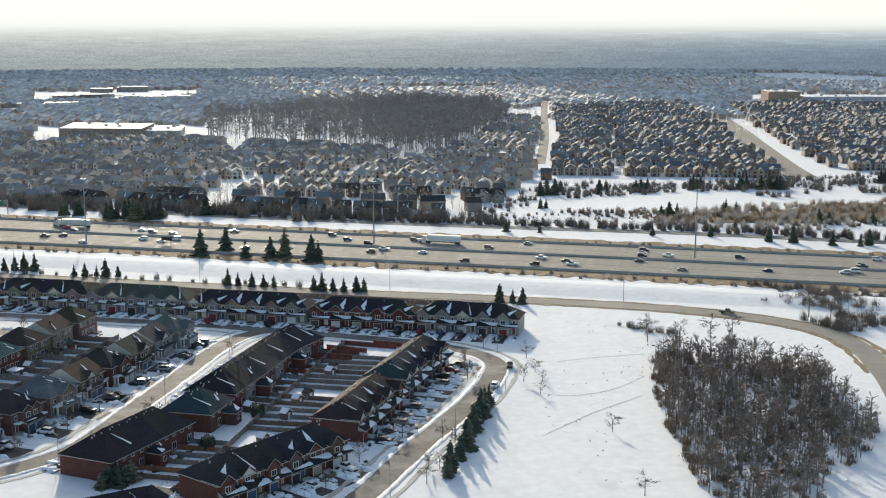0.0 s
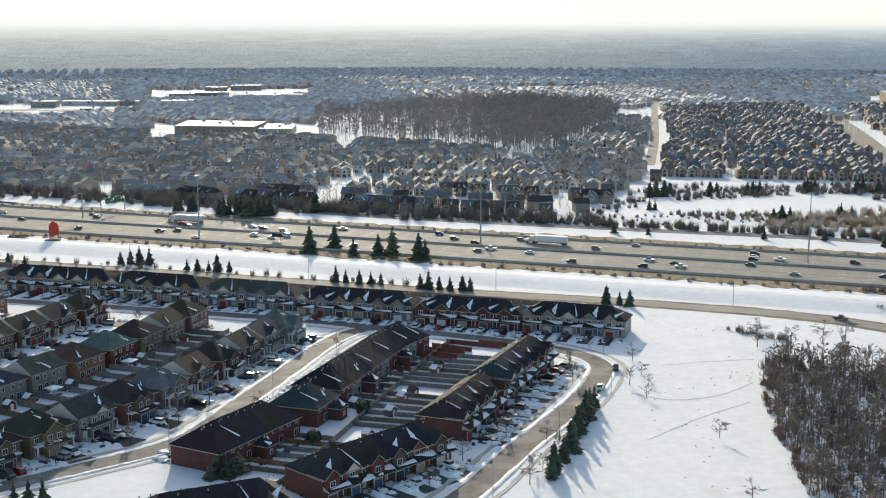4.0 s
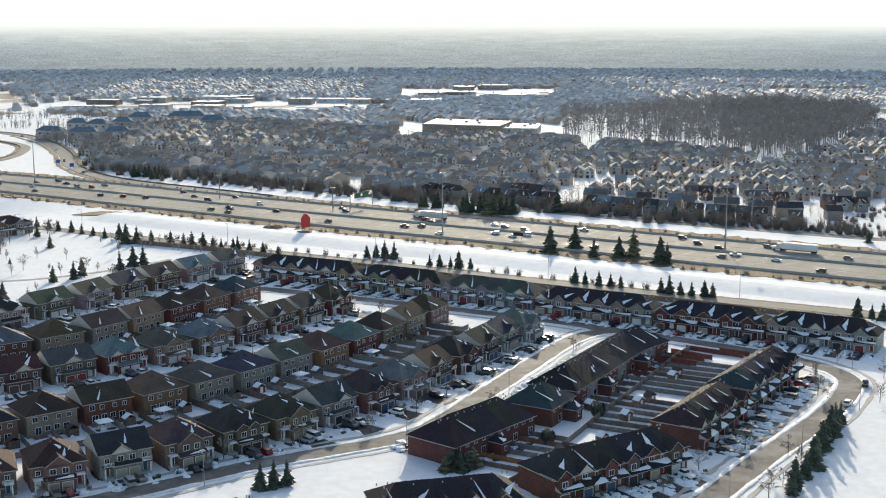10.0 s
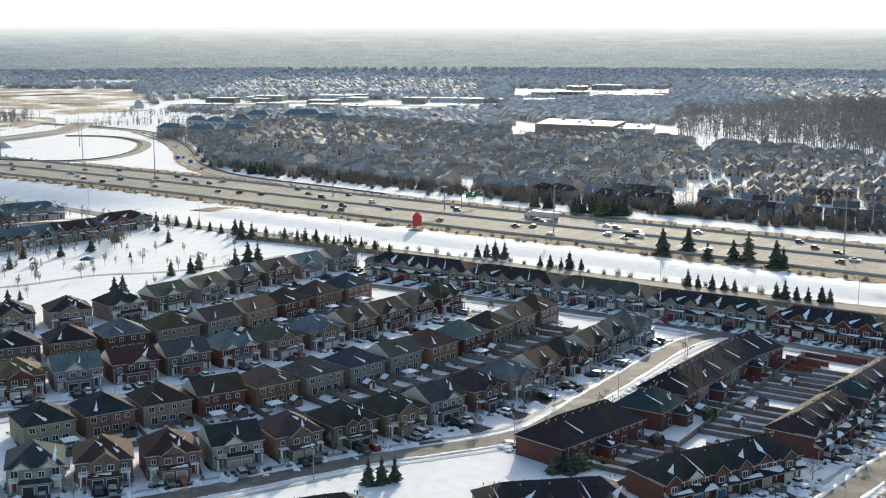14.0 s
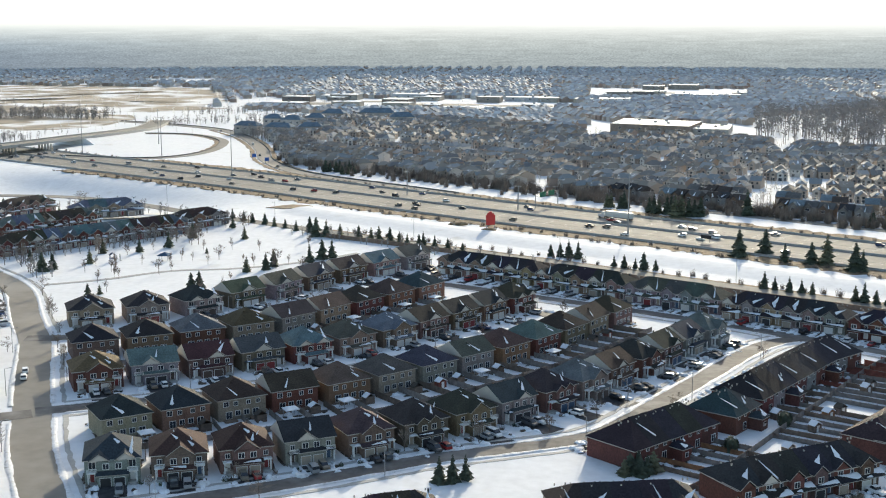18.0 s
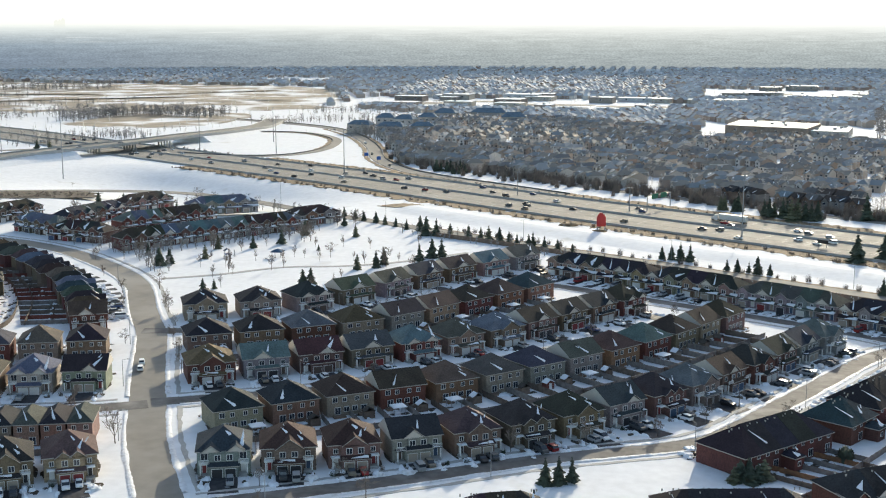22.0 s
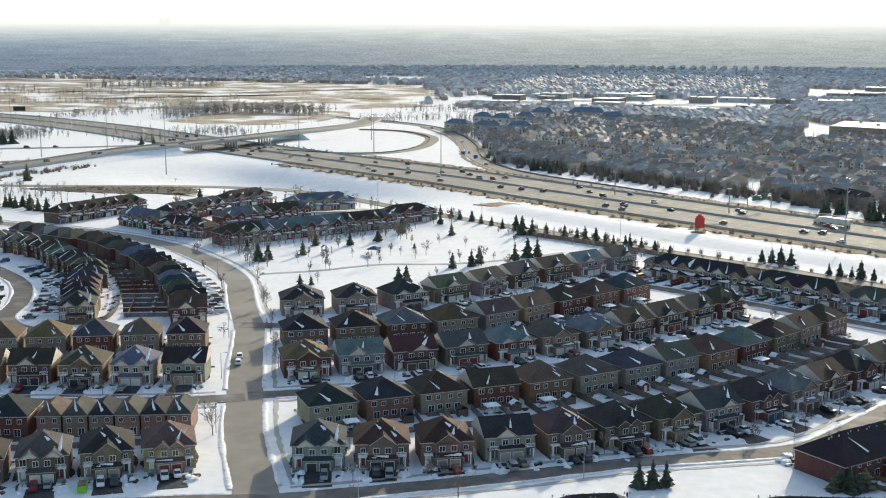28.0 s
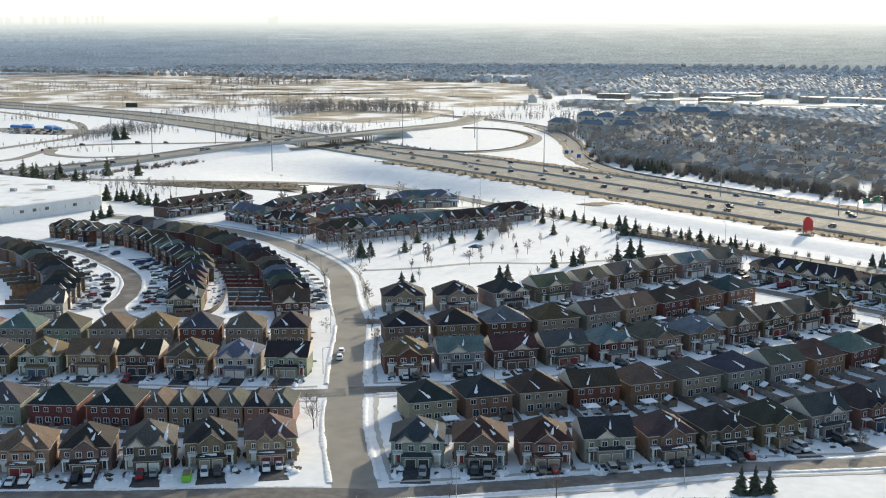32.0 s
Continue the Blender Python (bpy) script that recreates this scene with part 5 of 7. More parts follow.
def spruce(seed, h=8.0, r=2.7, wild=0.0, needles=NEEDLE):
    """A spruce: a tapered trunk under whorls of drooping, ragged boughs."""
    rnd = random.Random(seed)
    root = new("spruce_tree", data_of("trunk", shape([tube((0, 0, -0.3), (0, 0, h * 0.93), 0.17, 0.03, 6)]), BARK))
    boughs, z = [], h * 0.07
    while z < h * 0.97:
        u = 1 - z / h
        reach = r * (u ** 0.72) * rnd.uniform(0.7 - wild, 1.2 + wild) + 0.15
        n = max(5, int(6 + 7 * u))
        spin = rnd.random() * 6
        for k in range(n):
            a = spin + k * math.tau / n + rnd.uniform(-0.2, 0.2)
            l = reach * rnd.uniform(0.6 - wild * 0.6, 1.15)
            c, s = math.cos(a), math.sin(a)
            w, drop = l * rnd.uniform(0.26, 0.42) + 0.08, l * rnd.uniform(0.15, 0.42)
            v = [(0, 0, z + 0.25 * u + 0.15), (c * l * 0.55 - s * w, s * l * 0.55 + c * w, z - drop * 0.45), (c * l, s * l, z - drop), (c * l * 0.55 + s * w, s * l * 0.55 - c * w, z - drop * 0.55), (c * l * 0.5, s * l * 0.5, z - drop * 0.1 + 0.2), (c * l * 0.6, s * l * 0.6, z - drop - 0.35 * u)]
            boughs.append((v, [(0, 1, 4), (1, 2, 4), (2, 3, 4), (3, 0, 4), (1, 5, 2), (2, 5, 3)]))
        z += h * 0.055 * rnd.uniform(0.75, 1.2)
    part("crown", shape(boughs), needles, root)
    return root


def branchy(seed, h=8.0, spread=0.5, levels=3, kids=5, clear=0.25, twigs=5):
    """Trunk and bare crown of a leafless tree, as two lists of pieces."""
    rnd = random.Random(seed)
    trunk, crown = [], []

    def grow(p, d, length, r, level):
        q = p + d * length
        (trunk if level == 0 else crown).append(tube(p, q, r, r * 0.55, 5 if level == 0 else 3))
        if level >= levels:
            for _ in range(twigs):
                e = (d + Vector((rnd.uniform(-1, 1), rnd.uniform(-1, 1), rnd.uniform(-0.3, 0.9))) * 0.8).normalized() * length * rnd.uniform(0.5, 0.95)
                b = p.lerp(q, rnd.uniform(0.3, 1.0))
                side = e.orthogonal().normalized() * (0.025 + 0.003 * h)
                crown.append(([tuple(b - side), tuple(b + side), tuple(b + e)], [(0, 1, 2)]))
            return
        for i in range(kids):
            t_ = clear + (1 - clear) * (i + rnd.random()) / kids if level == 0 else 0.3 + 0.7 * (i + rnd.random()) / kids
            a = rnd.uniform(0, math.tau)
            out = Vector((math.cos(a), math.sin(a), 0))
            nd = (d * rnd.uniform(0.55, 1.0) + out * spread * rnd.uniform(0.8, 1.7)).normalized()
            grow(p.lerp(q, min(t_, 1.0)), nd, length * rnd.uniform(0.42, 0.62) * (1.15 - 0.35 * t_ if level == 0 else 1), r * 0.42, level + 1)

    grow(Vector((0, 0, -0.2)), Vector((rnd.uniform(-0.05, 0.05), rnd.uniform(-0.05, 0.05), 1)).normalized(), h * 0.72, h * 0.016 + 0.03, 0)
    return trunk, crown


def bare_tree(seed, **k):
    trunk, crown = branchy(seed, **k)
    root = new("bare_tree", data_of("trunk", shape(trunk), BARK))
    part("crown", shape(crown), TWIG, root)
    return root


SPRUCES = [spruce(1, 8, 2.5, 0.1), spruce(2, 8, 2.2, 0.2), spruce(3, 8, 2.8, 0.15), spruce(4, 8, 2.0, 0.25), spruce(5, 8, 2.6, 0.35, PINE)]
BARES = [bare_tree(11, h=8), bare_tree(12, h=8, spread=0.75, kids=5, clear=0.18), bare_tree(13, h=8, spread=0.4, kids=6, clear=0.15), bare_tree(14, h=8, spread=0.3, levels=2, kids=8, clear=0.25, twigs=7)]
plant_rnd = random.Random(9)


def put_spruce(x, y, h, group, label="dark green spruce tree standing in snow", wide=1.0):
    s = h / 8 * plant_rnd.uniform(0.92, 1.08)
    ob = copy_thing(plant_rnd.choice(SPRUCES), pose(x, y, hollow(x, y), 0, 0, plant_rnd.uniform(0, 360)))
    ob.matrix_basis = ob.matrix_basis @ Matrix.Diagonal((s * wide, s * wide, s, 1))
    return tagged(ob, label, "spruce", group)


def put_bare(x, y, h, group, label="leafless tree with grey-brown twigs", kind=None, wide=1.0):
    s = h / 8 * plant_rnd.uniform(0.85, 1.15)
    ob = copy_thing(BARES[plant_rnd.randrange(4) if kind is None else kind], pose(x, y, hollow(x, y), 0, 0, plant_rnd.uniform(0, 360)))
    ob.matrix_basis = ob.matrix_basis @ Matrix.Diagonal((s * wide, s * wide, s, 1))
    return tagged(ob, label, "tree", group)


for line, n, h, g in (([(1, 566), (14, 560)], 4, 7.5, "a"), ([(28, 542), (46, 535)], 5, 7, "a"), ([(86, 502), (104, 492)], 5, 7.5, "a"), ([(117, 482), (136, 470)], 6, 7, "a"), ([(179, 436), (187, 430)], 3, 7.5, "a"), ([(-116, 611), (-104, 608)], 3, 8.5, "a"), ([(-93, 606), (-62, 588)], 7, 8, "a"), ([(-60, 590), (-40, 574)], 4, 6, "a"), ([(-172, 664), (-122, 622)], 8, 7, "a")):
    for x, y, a in along(line, count=n):
        put_spruce(x + plant_rnd.uniform(-0.8, 0.8), y + plant_rnd.uniform(-1.2, 1.2), h * plant_rnd.uniform(0.7, 1.15), "spruces along the service road wall")
for x, y, h in ((86.5, 572, 14), (100, 582, 12), (105, 560, 9), (116, 557, 11), (122.5, 556, 13.5), (131.5, 542, 13), (134.5, 541, 10)):
    put_spruce(x, y, h, "spruces on the highway verge", "tall dark spruce on the highway verge", 1.0)
for x, y, h in ((-24.5, 275.5, 7), (-21.5, 276.5, 6.5), (-18.5, 277.5, 6.8), (123, 309, 7.5), (120, 304, 8.5), (117, 299, 7), (114, 294, 7.5), (110, 287, 6.5), (107, 281, 8), (103, 275, 7), (98, 268, 7.5), (96, 264, 6), (126, 313, 6.5), (121, 307, 6)):
    put_spruce(x, y, h, "spruces beside the near streets", "dense green spruce beside the street", 1.0)
for x, y, h in ((-142, 479, 8), (-140, 484, 7.5), (-129, 518, 7), (-122, 524, 8), (-120, 531, 7.5), (-106, 541, 8.5), (-102, 550, 9), (-98, 553, 9), (-180, 467, 5), (-176, 469, 4), (-217, 512, 9), (-214, 516, 8), (-203, 531, 7), (-206, 556, 7), (-180, 573, 8), (-176, 600, 8), (-190, 560, 7), (-164, 632, 7), (-232, 535, 6), (-150, 600, 6), (-158, 560, 3)):
    put_spruce(x, y, h, "spruces in the park", "green spruce standing in the snowy park")
for x, y, h in ((-430, 630, 9), (-424, 632, 8), (-415, 628, 8), (-402, 623, 9), (-396, 621, 8), (-390, 620, 9), (-382, 623, 8), (-372, 640, 8), (-360, 650, 7), (-540, 697, 14), (-534, 699, 12), (-528, 695, 13), (-522, 712, 12), (-500, 735, 13), (-480, 742, 11), (-334, 700, 7), (-320, 705, 7), (-300, 700, 7), (-282, 694, 6), (-262, 690, 6), (-244, 690, 7), (-510, 960, 11), (-502, 966, 10)):
    put_spruce(x, y, h, "spruces by the warehouse and overpass", "dark spruce near the overpass road")
for x, y, h in ((-646, 965, 14), (-640, 970, 13), (-534, 677, 8), (-527, 680, 7), (-520, 682, 9), (-515, 684, 11), (-519, 704, 9), (-503, 703, 8), (-498, 705, 8), (-434, 636, 8), (-420, 631, 9), (-414, 634, 7), (-408, 632, 9), (-393, 563, 6), (-393, 570, 7), (-392, 577, 7)):
    put_spruce(x, y, h, "spruces by the warehouse and overpass", "dark spruce near the overpass road", 1.2)
for x, y, n, h in ((64, 704, 5, 11), (78, 690, 5, 12), (40, 722, 4, 9), (110, 700, 1, 14), (-150, 885, 6, 9), (-140, 872, 3, 8), (170, 668, 2, 8), (248, 588, 1, 9), (263, 577, 1, 6), (313, 550, 1, 6), (338, 538, 1, 7), (358, 517, 1, 9), (366, 510, 1, 9), (380, 497, 1, 8), (392, 494, 1, 7), (398, 490, 1, 8), (325, 712, 4, 9), (360, 700, 2, 6), (387, 704, 3, 7), (426, 704, 2, 9), (458, 694, 3, 10), (478, 686, 3, 10), (300, 660, 2, 7), (395, 612, 3, 7), (570, 690, 5, 10)):
    for i in range(n):
        put_spruce(x + (i - n / 2) * 3.4 + plant_rnd.uniform(-1, 1), y + plant_rnd.uniform(-4, 4), h * plant_rnd.uniform(0.8, 1.15), "spruces across the highway", "dark spruce across the highway")
for x, y, h in ((326, 724, 8), (331, 726, 9), (336, 724, 8), (341, 727, 7), (366, 721, 7), (371, 722, 6), (388, 713, 7), (392, 714, 8), (397, 714, 7), (432, 716, 8), (437, 715, 7), (466, 689, 10), (471, 688, 9), (476, 686, 10), (345, 604, 7), (351, 606, 8), (356, 606, 7), (415, 558, 8), (420, 556, 7), (359, 552, 6), (442, 548, 7)):
    put_spruce(x, y, h, "spruces round the frozen pond", "dark spruce beside the frozen pond", 1.3)
for x, y, h in ((20, 285.5, 5.0), (22, 287, 5.6), (24, 285.5, 4.6), (18.6, 284.4, 4.2), (25.6, 287.4, 4.8), (22.3, 284.6, 4.4)):
    put_spruce(x, y, h, "evergreens beside the end terrace", "broad dark evergreen beside an end terrace", 1.6)
# small wood beside the field
GROVE = [(196, 347), (212, 341), (224, 332), (236, 312), (226, 294), (221, 276), (214, 258), (198, 243), (180, 233), (168, 220), (146, 220), (150, 243), (157, 260), (163, 279), (175, 307), (186, 328)]
n = 0
while n < 115:
    x, y = plant_rnd.uniform(140, 240), plant_rnd.uniform(214, 350)
    if inside(x, y, GROVE):
        put_bare(x, y, plant_rnd.uniform(5.5, 8.5), "trees of the small wood", "leafless grey-brown tree in the dense wood", plant_rnd.choice((0, 2, 2, 3, 3)), plant_rnd.uniform(0.6, 0.85))
        n += 1
for x, y, h in ((203, 362, 8), (213, 358, 8.5), (236, 362, 9), (226, 360, 7), (208, 372, 6), (276, 374, 11), (281, 368, 9), (289, 356, 8), (296, 350, 7), (148, 281, 5.5), (134, 238, 5), (152, 340, 5), (144, 318, 4.5), (156, 356, 5), (150, 330, 4), (96, 270, 5), (90, 262, 5), (104, 290, 5), (131, 336, 4)):
    put_bare(x, y, h, "bare trees round the field", "spreading leafless tree on the snowy field", 1, 1.1)


def brush(name, spots, label, mat, h=2.2, seed=0, n=48):
    """Many leafless shrubs as one mesh of thin stems."""
    rnd = random.Random(seed)
    v, f = [], []
    for x, y, k in spots:
        for i in range(n):
            a, l = rnd.uniform(0, math.tau), h * k * rnd.uniform(0.5, 1.1)
            lean = rnd.uniform(0.05, 0.75)
            bx, by = x + rnd.uniform(-0.7, 0.7) * k, y + rnd.uniform(-0.7, 0.7) * k
            w = 0.03 + 0.009 * h * k
            o = len(v)
            tx, ty = bx + math.cos(a) * l * lean, by + math.sin(a) * l * lean
            v += [(bx - w * math.sin(a), by + w * math.cos(a), -0.2), (bx + w * math.sin(a), by - w * math.cos(a), -0.2), (tx, ty, l * (1 - 0.4 * lean)), ((bx + tx) / 2 + rnd.uniform(-0.4, 0.4) * k, (by + ty) / 2 + rnd.uniform(-0.4, 0.4) * k, l * 0.95)]
            f += [(o, o + 1, o + 2), (o, o + 1, o + 3)]
    me = bpy.data.meshes.new(name)
    me.from_pydata(v, [], f)
    me.materials.append(mat)
    return tagged(new(name, me), label, "shrubs", kind="stuff")


RUST = material("rust_brown_twigs", (0.20, 0.145, 0.105), 0.95, 0.3, 0.4)
STRAW = material("straw_reeds", (0.40, 0.30, 0.19), 0.95, 0.3, 0.4)
spots = []
while len(spots) < 560:
    x, y = plant_rnd.uniform(138, 252), plant_rnd.uniform(212, 358)
    if inside(x, y, GROVE):
        spots.append((x, y, plant_rnd.uniform(0.8, 1.7)))
brush("undergrowth", spots, "brown leafless undergrowth of the small wood", RUST, 1.9, 1, 40)
spots = [(x + plant_rnd.uniform(-2.5, 2.5), y + plant_rnd.uniform(-2.5, 2.5), plant_rnd.uniform(0.6, 1.3)) for x, y, a in along(offset_line(HIGHWAY_LINE[:12], -38), 7)]
spots += [(x + plant_rnd.uniform(-3, 3), y + plant_rnd.uniform(-4, 4), plant_rnd.uniform(0.6, 1.6)) for x, y, a in along(offset_line(HIGHWAY_LINE[:11], 46), 6)]
tufts = []
for d0 in (-40, 41):
    for x, y, a in along(offset_line(HIGHWAY_LINE[:11], d0), 1.6):
        if noise.noise((x * 0.03, y * 0.03, d0)) > -0.25:
            q = plant_rnd.uniform(-7, 7)
            tufts.append((x - math.sin(a) * q, y + math.cos(a) * q, plant_rnd.uniform(0.5, 1.1)))
brush("verge_tufts", tufts, "tall dead grass standing on the highway verge", STRAW, 0.9, 15, 22)
brush("verge_shrubs", spots, "brown weeds and shrubs along the highway", TWIG, 1.8, 2)
spots = [(plant_rnd.uniform(330, 520), 0, plant_rnd.uniform(0.8, 2.0)) for _ in range(330)]
spots = [(x, 606 - (x - 340) * 0.32 + plant_rnd.uniform(-22, 24) + max(0, x - 430) * 0.5, k) for x, y, k in spots]
brush("pond_reeds", spots[:150], "tan willow scrub and reeds round the frozen pond", STRAW, 2.4, 3, 60)
spots = [(plant_rnd.uniform(262, 350), plant_rnd.uniform(600, 640), plant_rnd.uniform(0.5, 1.2)) for _ in range(60)] + [(plant_rnd.uniform(330, 640), plant_rnd.uniform(690, 732), plant_rnd.uniform(0.6, 1.9)) for _ in range(420)] + [(plant_rnd.uniform(300, 600), 0, plant_rnd.uniform(0.5, 1.4)) for _ in range(260)]
spots = [(x, y or 640 - (x - 300) * 0.68 + plant_rnd.uniform(-12, 12), k) for x, y, k in spots]
POND_SCRUB = [(326, 583), (350, 604), (385, 618), (446, 627), (491, 600), (520, 580), (500, 530), (455, 545), (400, 537), (355, 546), (337, 572)]
scrub = []
while len(scrub) < 520:
    x, y = plant_rnd.uniform(320, 520), plant_rnd.uniform(530, 630)
    if inside(x, y, POND_SCRUB):
        scrub.append((x, y, plant_rnd.uniform(0.9, 2.0)))
brush("willow_scrub", scrub[:230], "orange-tan willow scrub beside the frozen pond", STRAW, 2.4, 13, 60)
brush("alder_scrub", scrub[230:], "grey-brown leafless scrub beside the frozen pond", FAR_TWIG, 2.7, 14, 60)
for x, y, k, h in ((327, 724, 9, 1.9), (360, 743, 8, 2.0), (385, 704, 6, 1.4), (405, 712, 5, 1.5), (350, 700, 5, 1.2), (450, 695, 12, 2.4), (470, 690, 12, 2.4), (455, 664, 10, 2.2), (502, 676, 12, 2.3), (521, 655, 12, 2.3), (545, 650, 12, 2.2), (430, 705, 8, 1.9), (300, 690, 10, 1.7), (282, 672, 10, 1.5), (262, 650, 12, 1.4), (255, 632, 10, 1.2), (490, 705, 10, 2.0), (540, 690, 12, 2.2), (570, 665, 12, 2.2)):
    spots += [(x + plant_rnd.gauss(0, 6), y + plant_rnd.gauss(0, 5), h * plant_rnd.uniform(0.6, 1.1)) for _ in range(k)]
brush("pond_shrubs", spots, "leafless shrubs on the pond banks", TWIG, 2.8, 4)
spots = [(x + plant_rnd.uniform(-14, 26), y + plant_rnd.uniform(-8, 22), plant_rnd.uniform(1.2, 2.6)) for x, y, a in along([(-205, 985), (-190, 935), (-160, 900), (-110, 852), (-40, 796), (40, 742), (120, 690), (185, 648), (240, 616)], 1.7)]
spots += [(x + plant_rnd.uniform(-5, 5), y + plant_rnd.uniform(-4, 4), plant_rnd.uniform(0.8, 2.0)) for x, y, a in along(offset_line(FAR_SERVICE, 9), 1.6)]
brush("hedge_thicket", spots, "grey-brown leafless thicket between highway and houses", TWIG, 3.4, 5, 70)
spots = [(x + plant_rnd.uniform(-2, 2), y + plant_rnd.uniform(-2, 2), plant_rnd.uniform(0.8, 1.7)) for x, y, a in along(offset_line(SERVICE[5:10], 8), 8)] + [(280 + plant_rnd.uniform(-9, 16), 362 + plant_rnd.uniform(-12, 10), plant_rnd.uniform(1, 2.4)) for _ in range(40)] + [(x + plant_rnd.uniform(-3, 3), y + plant_rnd.uniform(-3, 3), plant_rnd.uniform(0.6, 1.4)) for x, y, a in along([(205, 384), (212, 374), (216, 366)], 1.5)]
spots += [(x + plant_rnd.uniform(-5, 5), y + plant_rnd.uniform(-5, 5), plant_rnd.uniform(0.7, 2.0)) for w in (-30, -24, 30) for x, y, a in along(offset_line(DECK[:5], w), 3)]
spots += [(296 + plant_rnd.gauss(0, 9), 392 + plant_rnd.gauss(0, 9), plant_rnd.uniform(1.2, 2.6)) for _ in range(60)] + [(x + plant_rnd.uniform(-5, 5), y + plant_rnd.uniform(-5, 5), plant_rnd.uniform(0.8, 1.8)) for x, y, a in along([(290, 428), (318, 398), (345, 372), (372, 350)], 1.2)]
brush("roadside_shrubs", spots, "leafless shrubs beside the service road", TWIG, 2.2, 6)
for x, y, h in ((-300, 774, 9), (-286, 760, 3), (-335, 790, 3), (-400, 800, 3), (-325, 745, 5), (-300, 732, 5), (-285, 728, 5), (-262, 735, 4)):
    put_bare(x, y, h, "lone bushes on the verge", "lone round leafless bush on snow", 1, 1.25)
spots = []
for i in range(420):
    x, y = plant_rnd.uniform(96, 240), plant_rnd.uniform(232, 420)
    if inside(x, y, [(112, 262), (140, 240), (158, 262), (182, 312), (200, 352), (215, 384), (185, 405), (160, 372), (152, 340), (138, 300)]) and noise.noise((x * 0.05, y * 0.05, 2.0)) > -0.05:
        spots.append((x, y, plant_rnd.uniform(0.12, 0.4)))
marsh_spots = []
while len(marsh_spots) < 260:
    x, y = plant_rnd.uniform(-460, -340), plant_rnd.uniform(696, 740)
    if inside(x, y, [(-457, 702), (-427, 722), (-366, 736), (-345, 722), (-352, 708), (-400, 698)]):
        marsh_spots.append((x, y, plant_rnd.uniform(0.5, 1.2)))
brush("marsh_weeds", marsh_spots, "dark brown weeds standing in the marshy hollow", TWIG, 1.3, 16, 30)
brush("field_weeds", spots, "sparse dead weeds poking through the field snow", TWIG, 1.4, 8, 10)
ROAD_POINTS = [p for line in (MAIN, STREET_A, STREET_B, STREET_C, STREET_D, STREET_L, STREET_K, STREET_N) for p in along(line, 5)]
# young park and street trees
for i in range(46):
    x, y = plant_rnd.uniform(-215, -110), plant_rnd.uniform(455, 600)
    if inside(x, y, [(-205, 470), (-170, 440), (-140, 462), (-115, 500), (-85, 560), (-110, 600), (-160, 600), (-205, 540)]):
        put_bare(x, y, plant_rnd.uniform(3.5, 6), "young trees in the park", "young leafless tree in the snowy park", 3, 0.7)
for x, y, h in ((-118, 526, 9), (-148, 544, 6), (-165, 510, 6), (-105, 520, 6)):
    put_bare(x, y, h, "young trees in the park", "leafless park tree with grey twigs", 0)
for line, w in ((MAIN[3:10], 8.5), (STREET_A[1:13], 7.5), (STREET_B, 7.5), (STREET_C[1:], 7), (STREET_D[1:10], 7.5), (STREET_L, 7)):
    for side in (-1, 1):
        for x, y, a in along(offset_line(line, side * w), 21):
            if plant_rnd.random() < 0.62 and all(math.dist((x, y), p[:2]) > 7.0 for p in ROAD_POINTS):
                put_bare(x + plant_rnd.uniform(-2, 2), y + plant_rnd.uniform(-2, 2), plant_rnd.uniform(4, 7), "street trees", "small leafless street tree in a snowy yard")
for i in range(40):
    x, y = plant_rnd.choice(((-270, 560), (-240, 530), (-195, 560), (-180, 590), (-330, 640), (-300, 610), (-250, 620), (-160, 640)))
    put_bare(x + plant_rnd.uniform(-14, 14), y + plant_rnd.uniform(-10, 10), plant_rnd.uniform(5, 9), "trees round the brick terraces", "leafless grey tree beside brick terraces")


# distant woods
def far_trees(name, spots, label, mat, seed, twigs=16):
    rnd = random.Random(seed)
    v, f = [], []
    for x, y, h, clear in spots:
        o = len(v)
        w = 0.16 + h * 0.012
        v += [(x - w, y, -0.3), (x + w, y, -0.3), (x, y, h)]
        f.append((o, o + 1, o + 2))
        for i in range(twigs):
            z = h * rnd.uniform(clear, 0.95)
            a, l = rnd.uniform(0, math.tau), h * 0.26 * rnd.uniform(0.4, 1.0)
            o = len(v)
            c, s = math.cos(a) * l, math.sin(a) * l
            t_ = 0.05 * h * rnd.uniform(0.4, 0.9)
            v += [(x, y, z), (x + c, y + s, z + l * rnd.uniform(0.1, 0.9)), (x + c * 0.8 - s * 0.2, y + s * 0.8 + c * 0.2, z + l * 0.3 + t_)]
            f.append((o, o + 1, o + 2))
    me = bpy.data.meshes.new(name)
    me.from_pydata(v, [], f)
    me.materials.append(mat)
    return tagged(new(name, me), label, "woods", kind="stuff")


spots = []
for line, n, h in (([(-236, 540), (-205, 575), (-176, 612)], 70, 6.5), ([(-268, 560), (-245, 585)], 30, 6), ([(-320, 640), (-270, 700), (-200, 668)], 50, 6), ([(-212, 500), (-232, 528), (-262, 552)], 40, 5.5), ([(-128, 618), (-70, 583), (0, 536)], 46, 4.5)):
    for x, y, a in along(line, count=n):
        spots.append((x + plant_rnd.uniform(-6, 6), y + plant_rnd.uniform(-6, 6), h * plant_rnd.uniform(0.6, 1.2), 0.2))
saplings = []
while len(saplings) < 620:
    x, y = plant_rnd.uniform(138, 252), plant_rnd.uniform(212, 358)
    if inside(x, y, GROVE):
        saplings.append((x, y, plant_rnd.uniform(4, 9), 0.12))
far_trees("wood_saplings", saplings, "thin leafless saplings of the small wood", TWIG, 12, 18)
far_trees("park_edge_trees", spots, "young leafless trees along the park edge", WOOD_TWIG, 2, 34)
spots = []
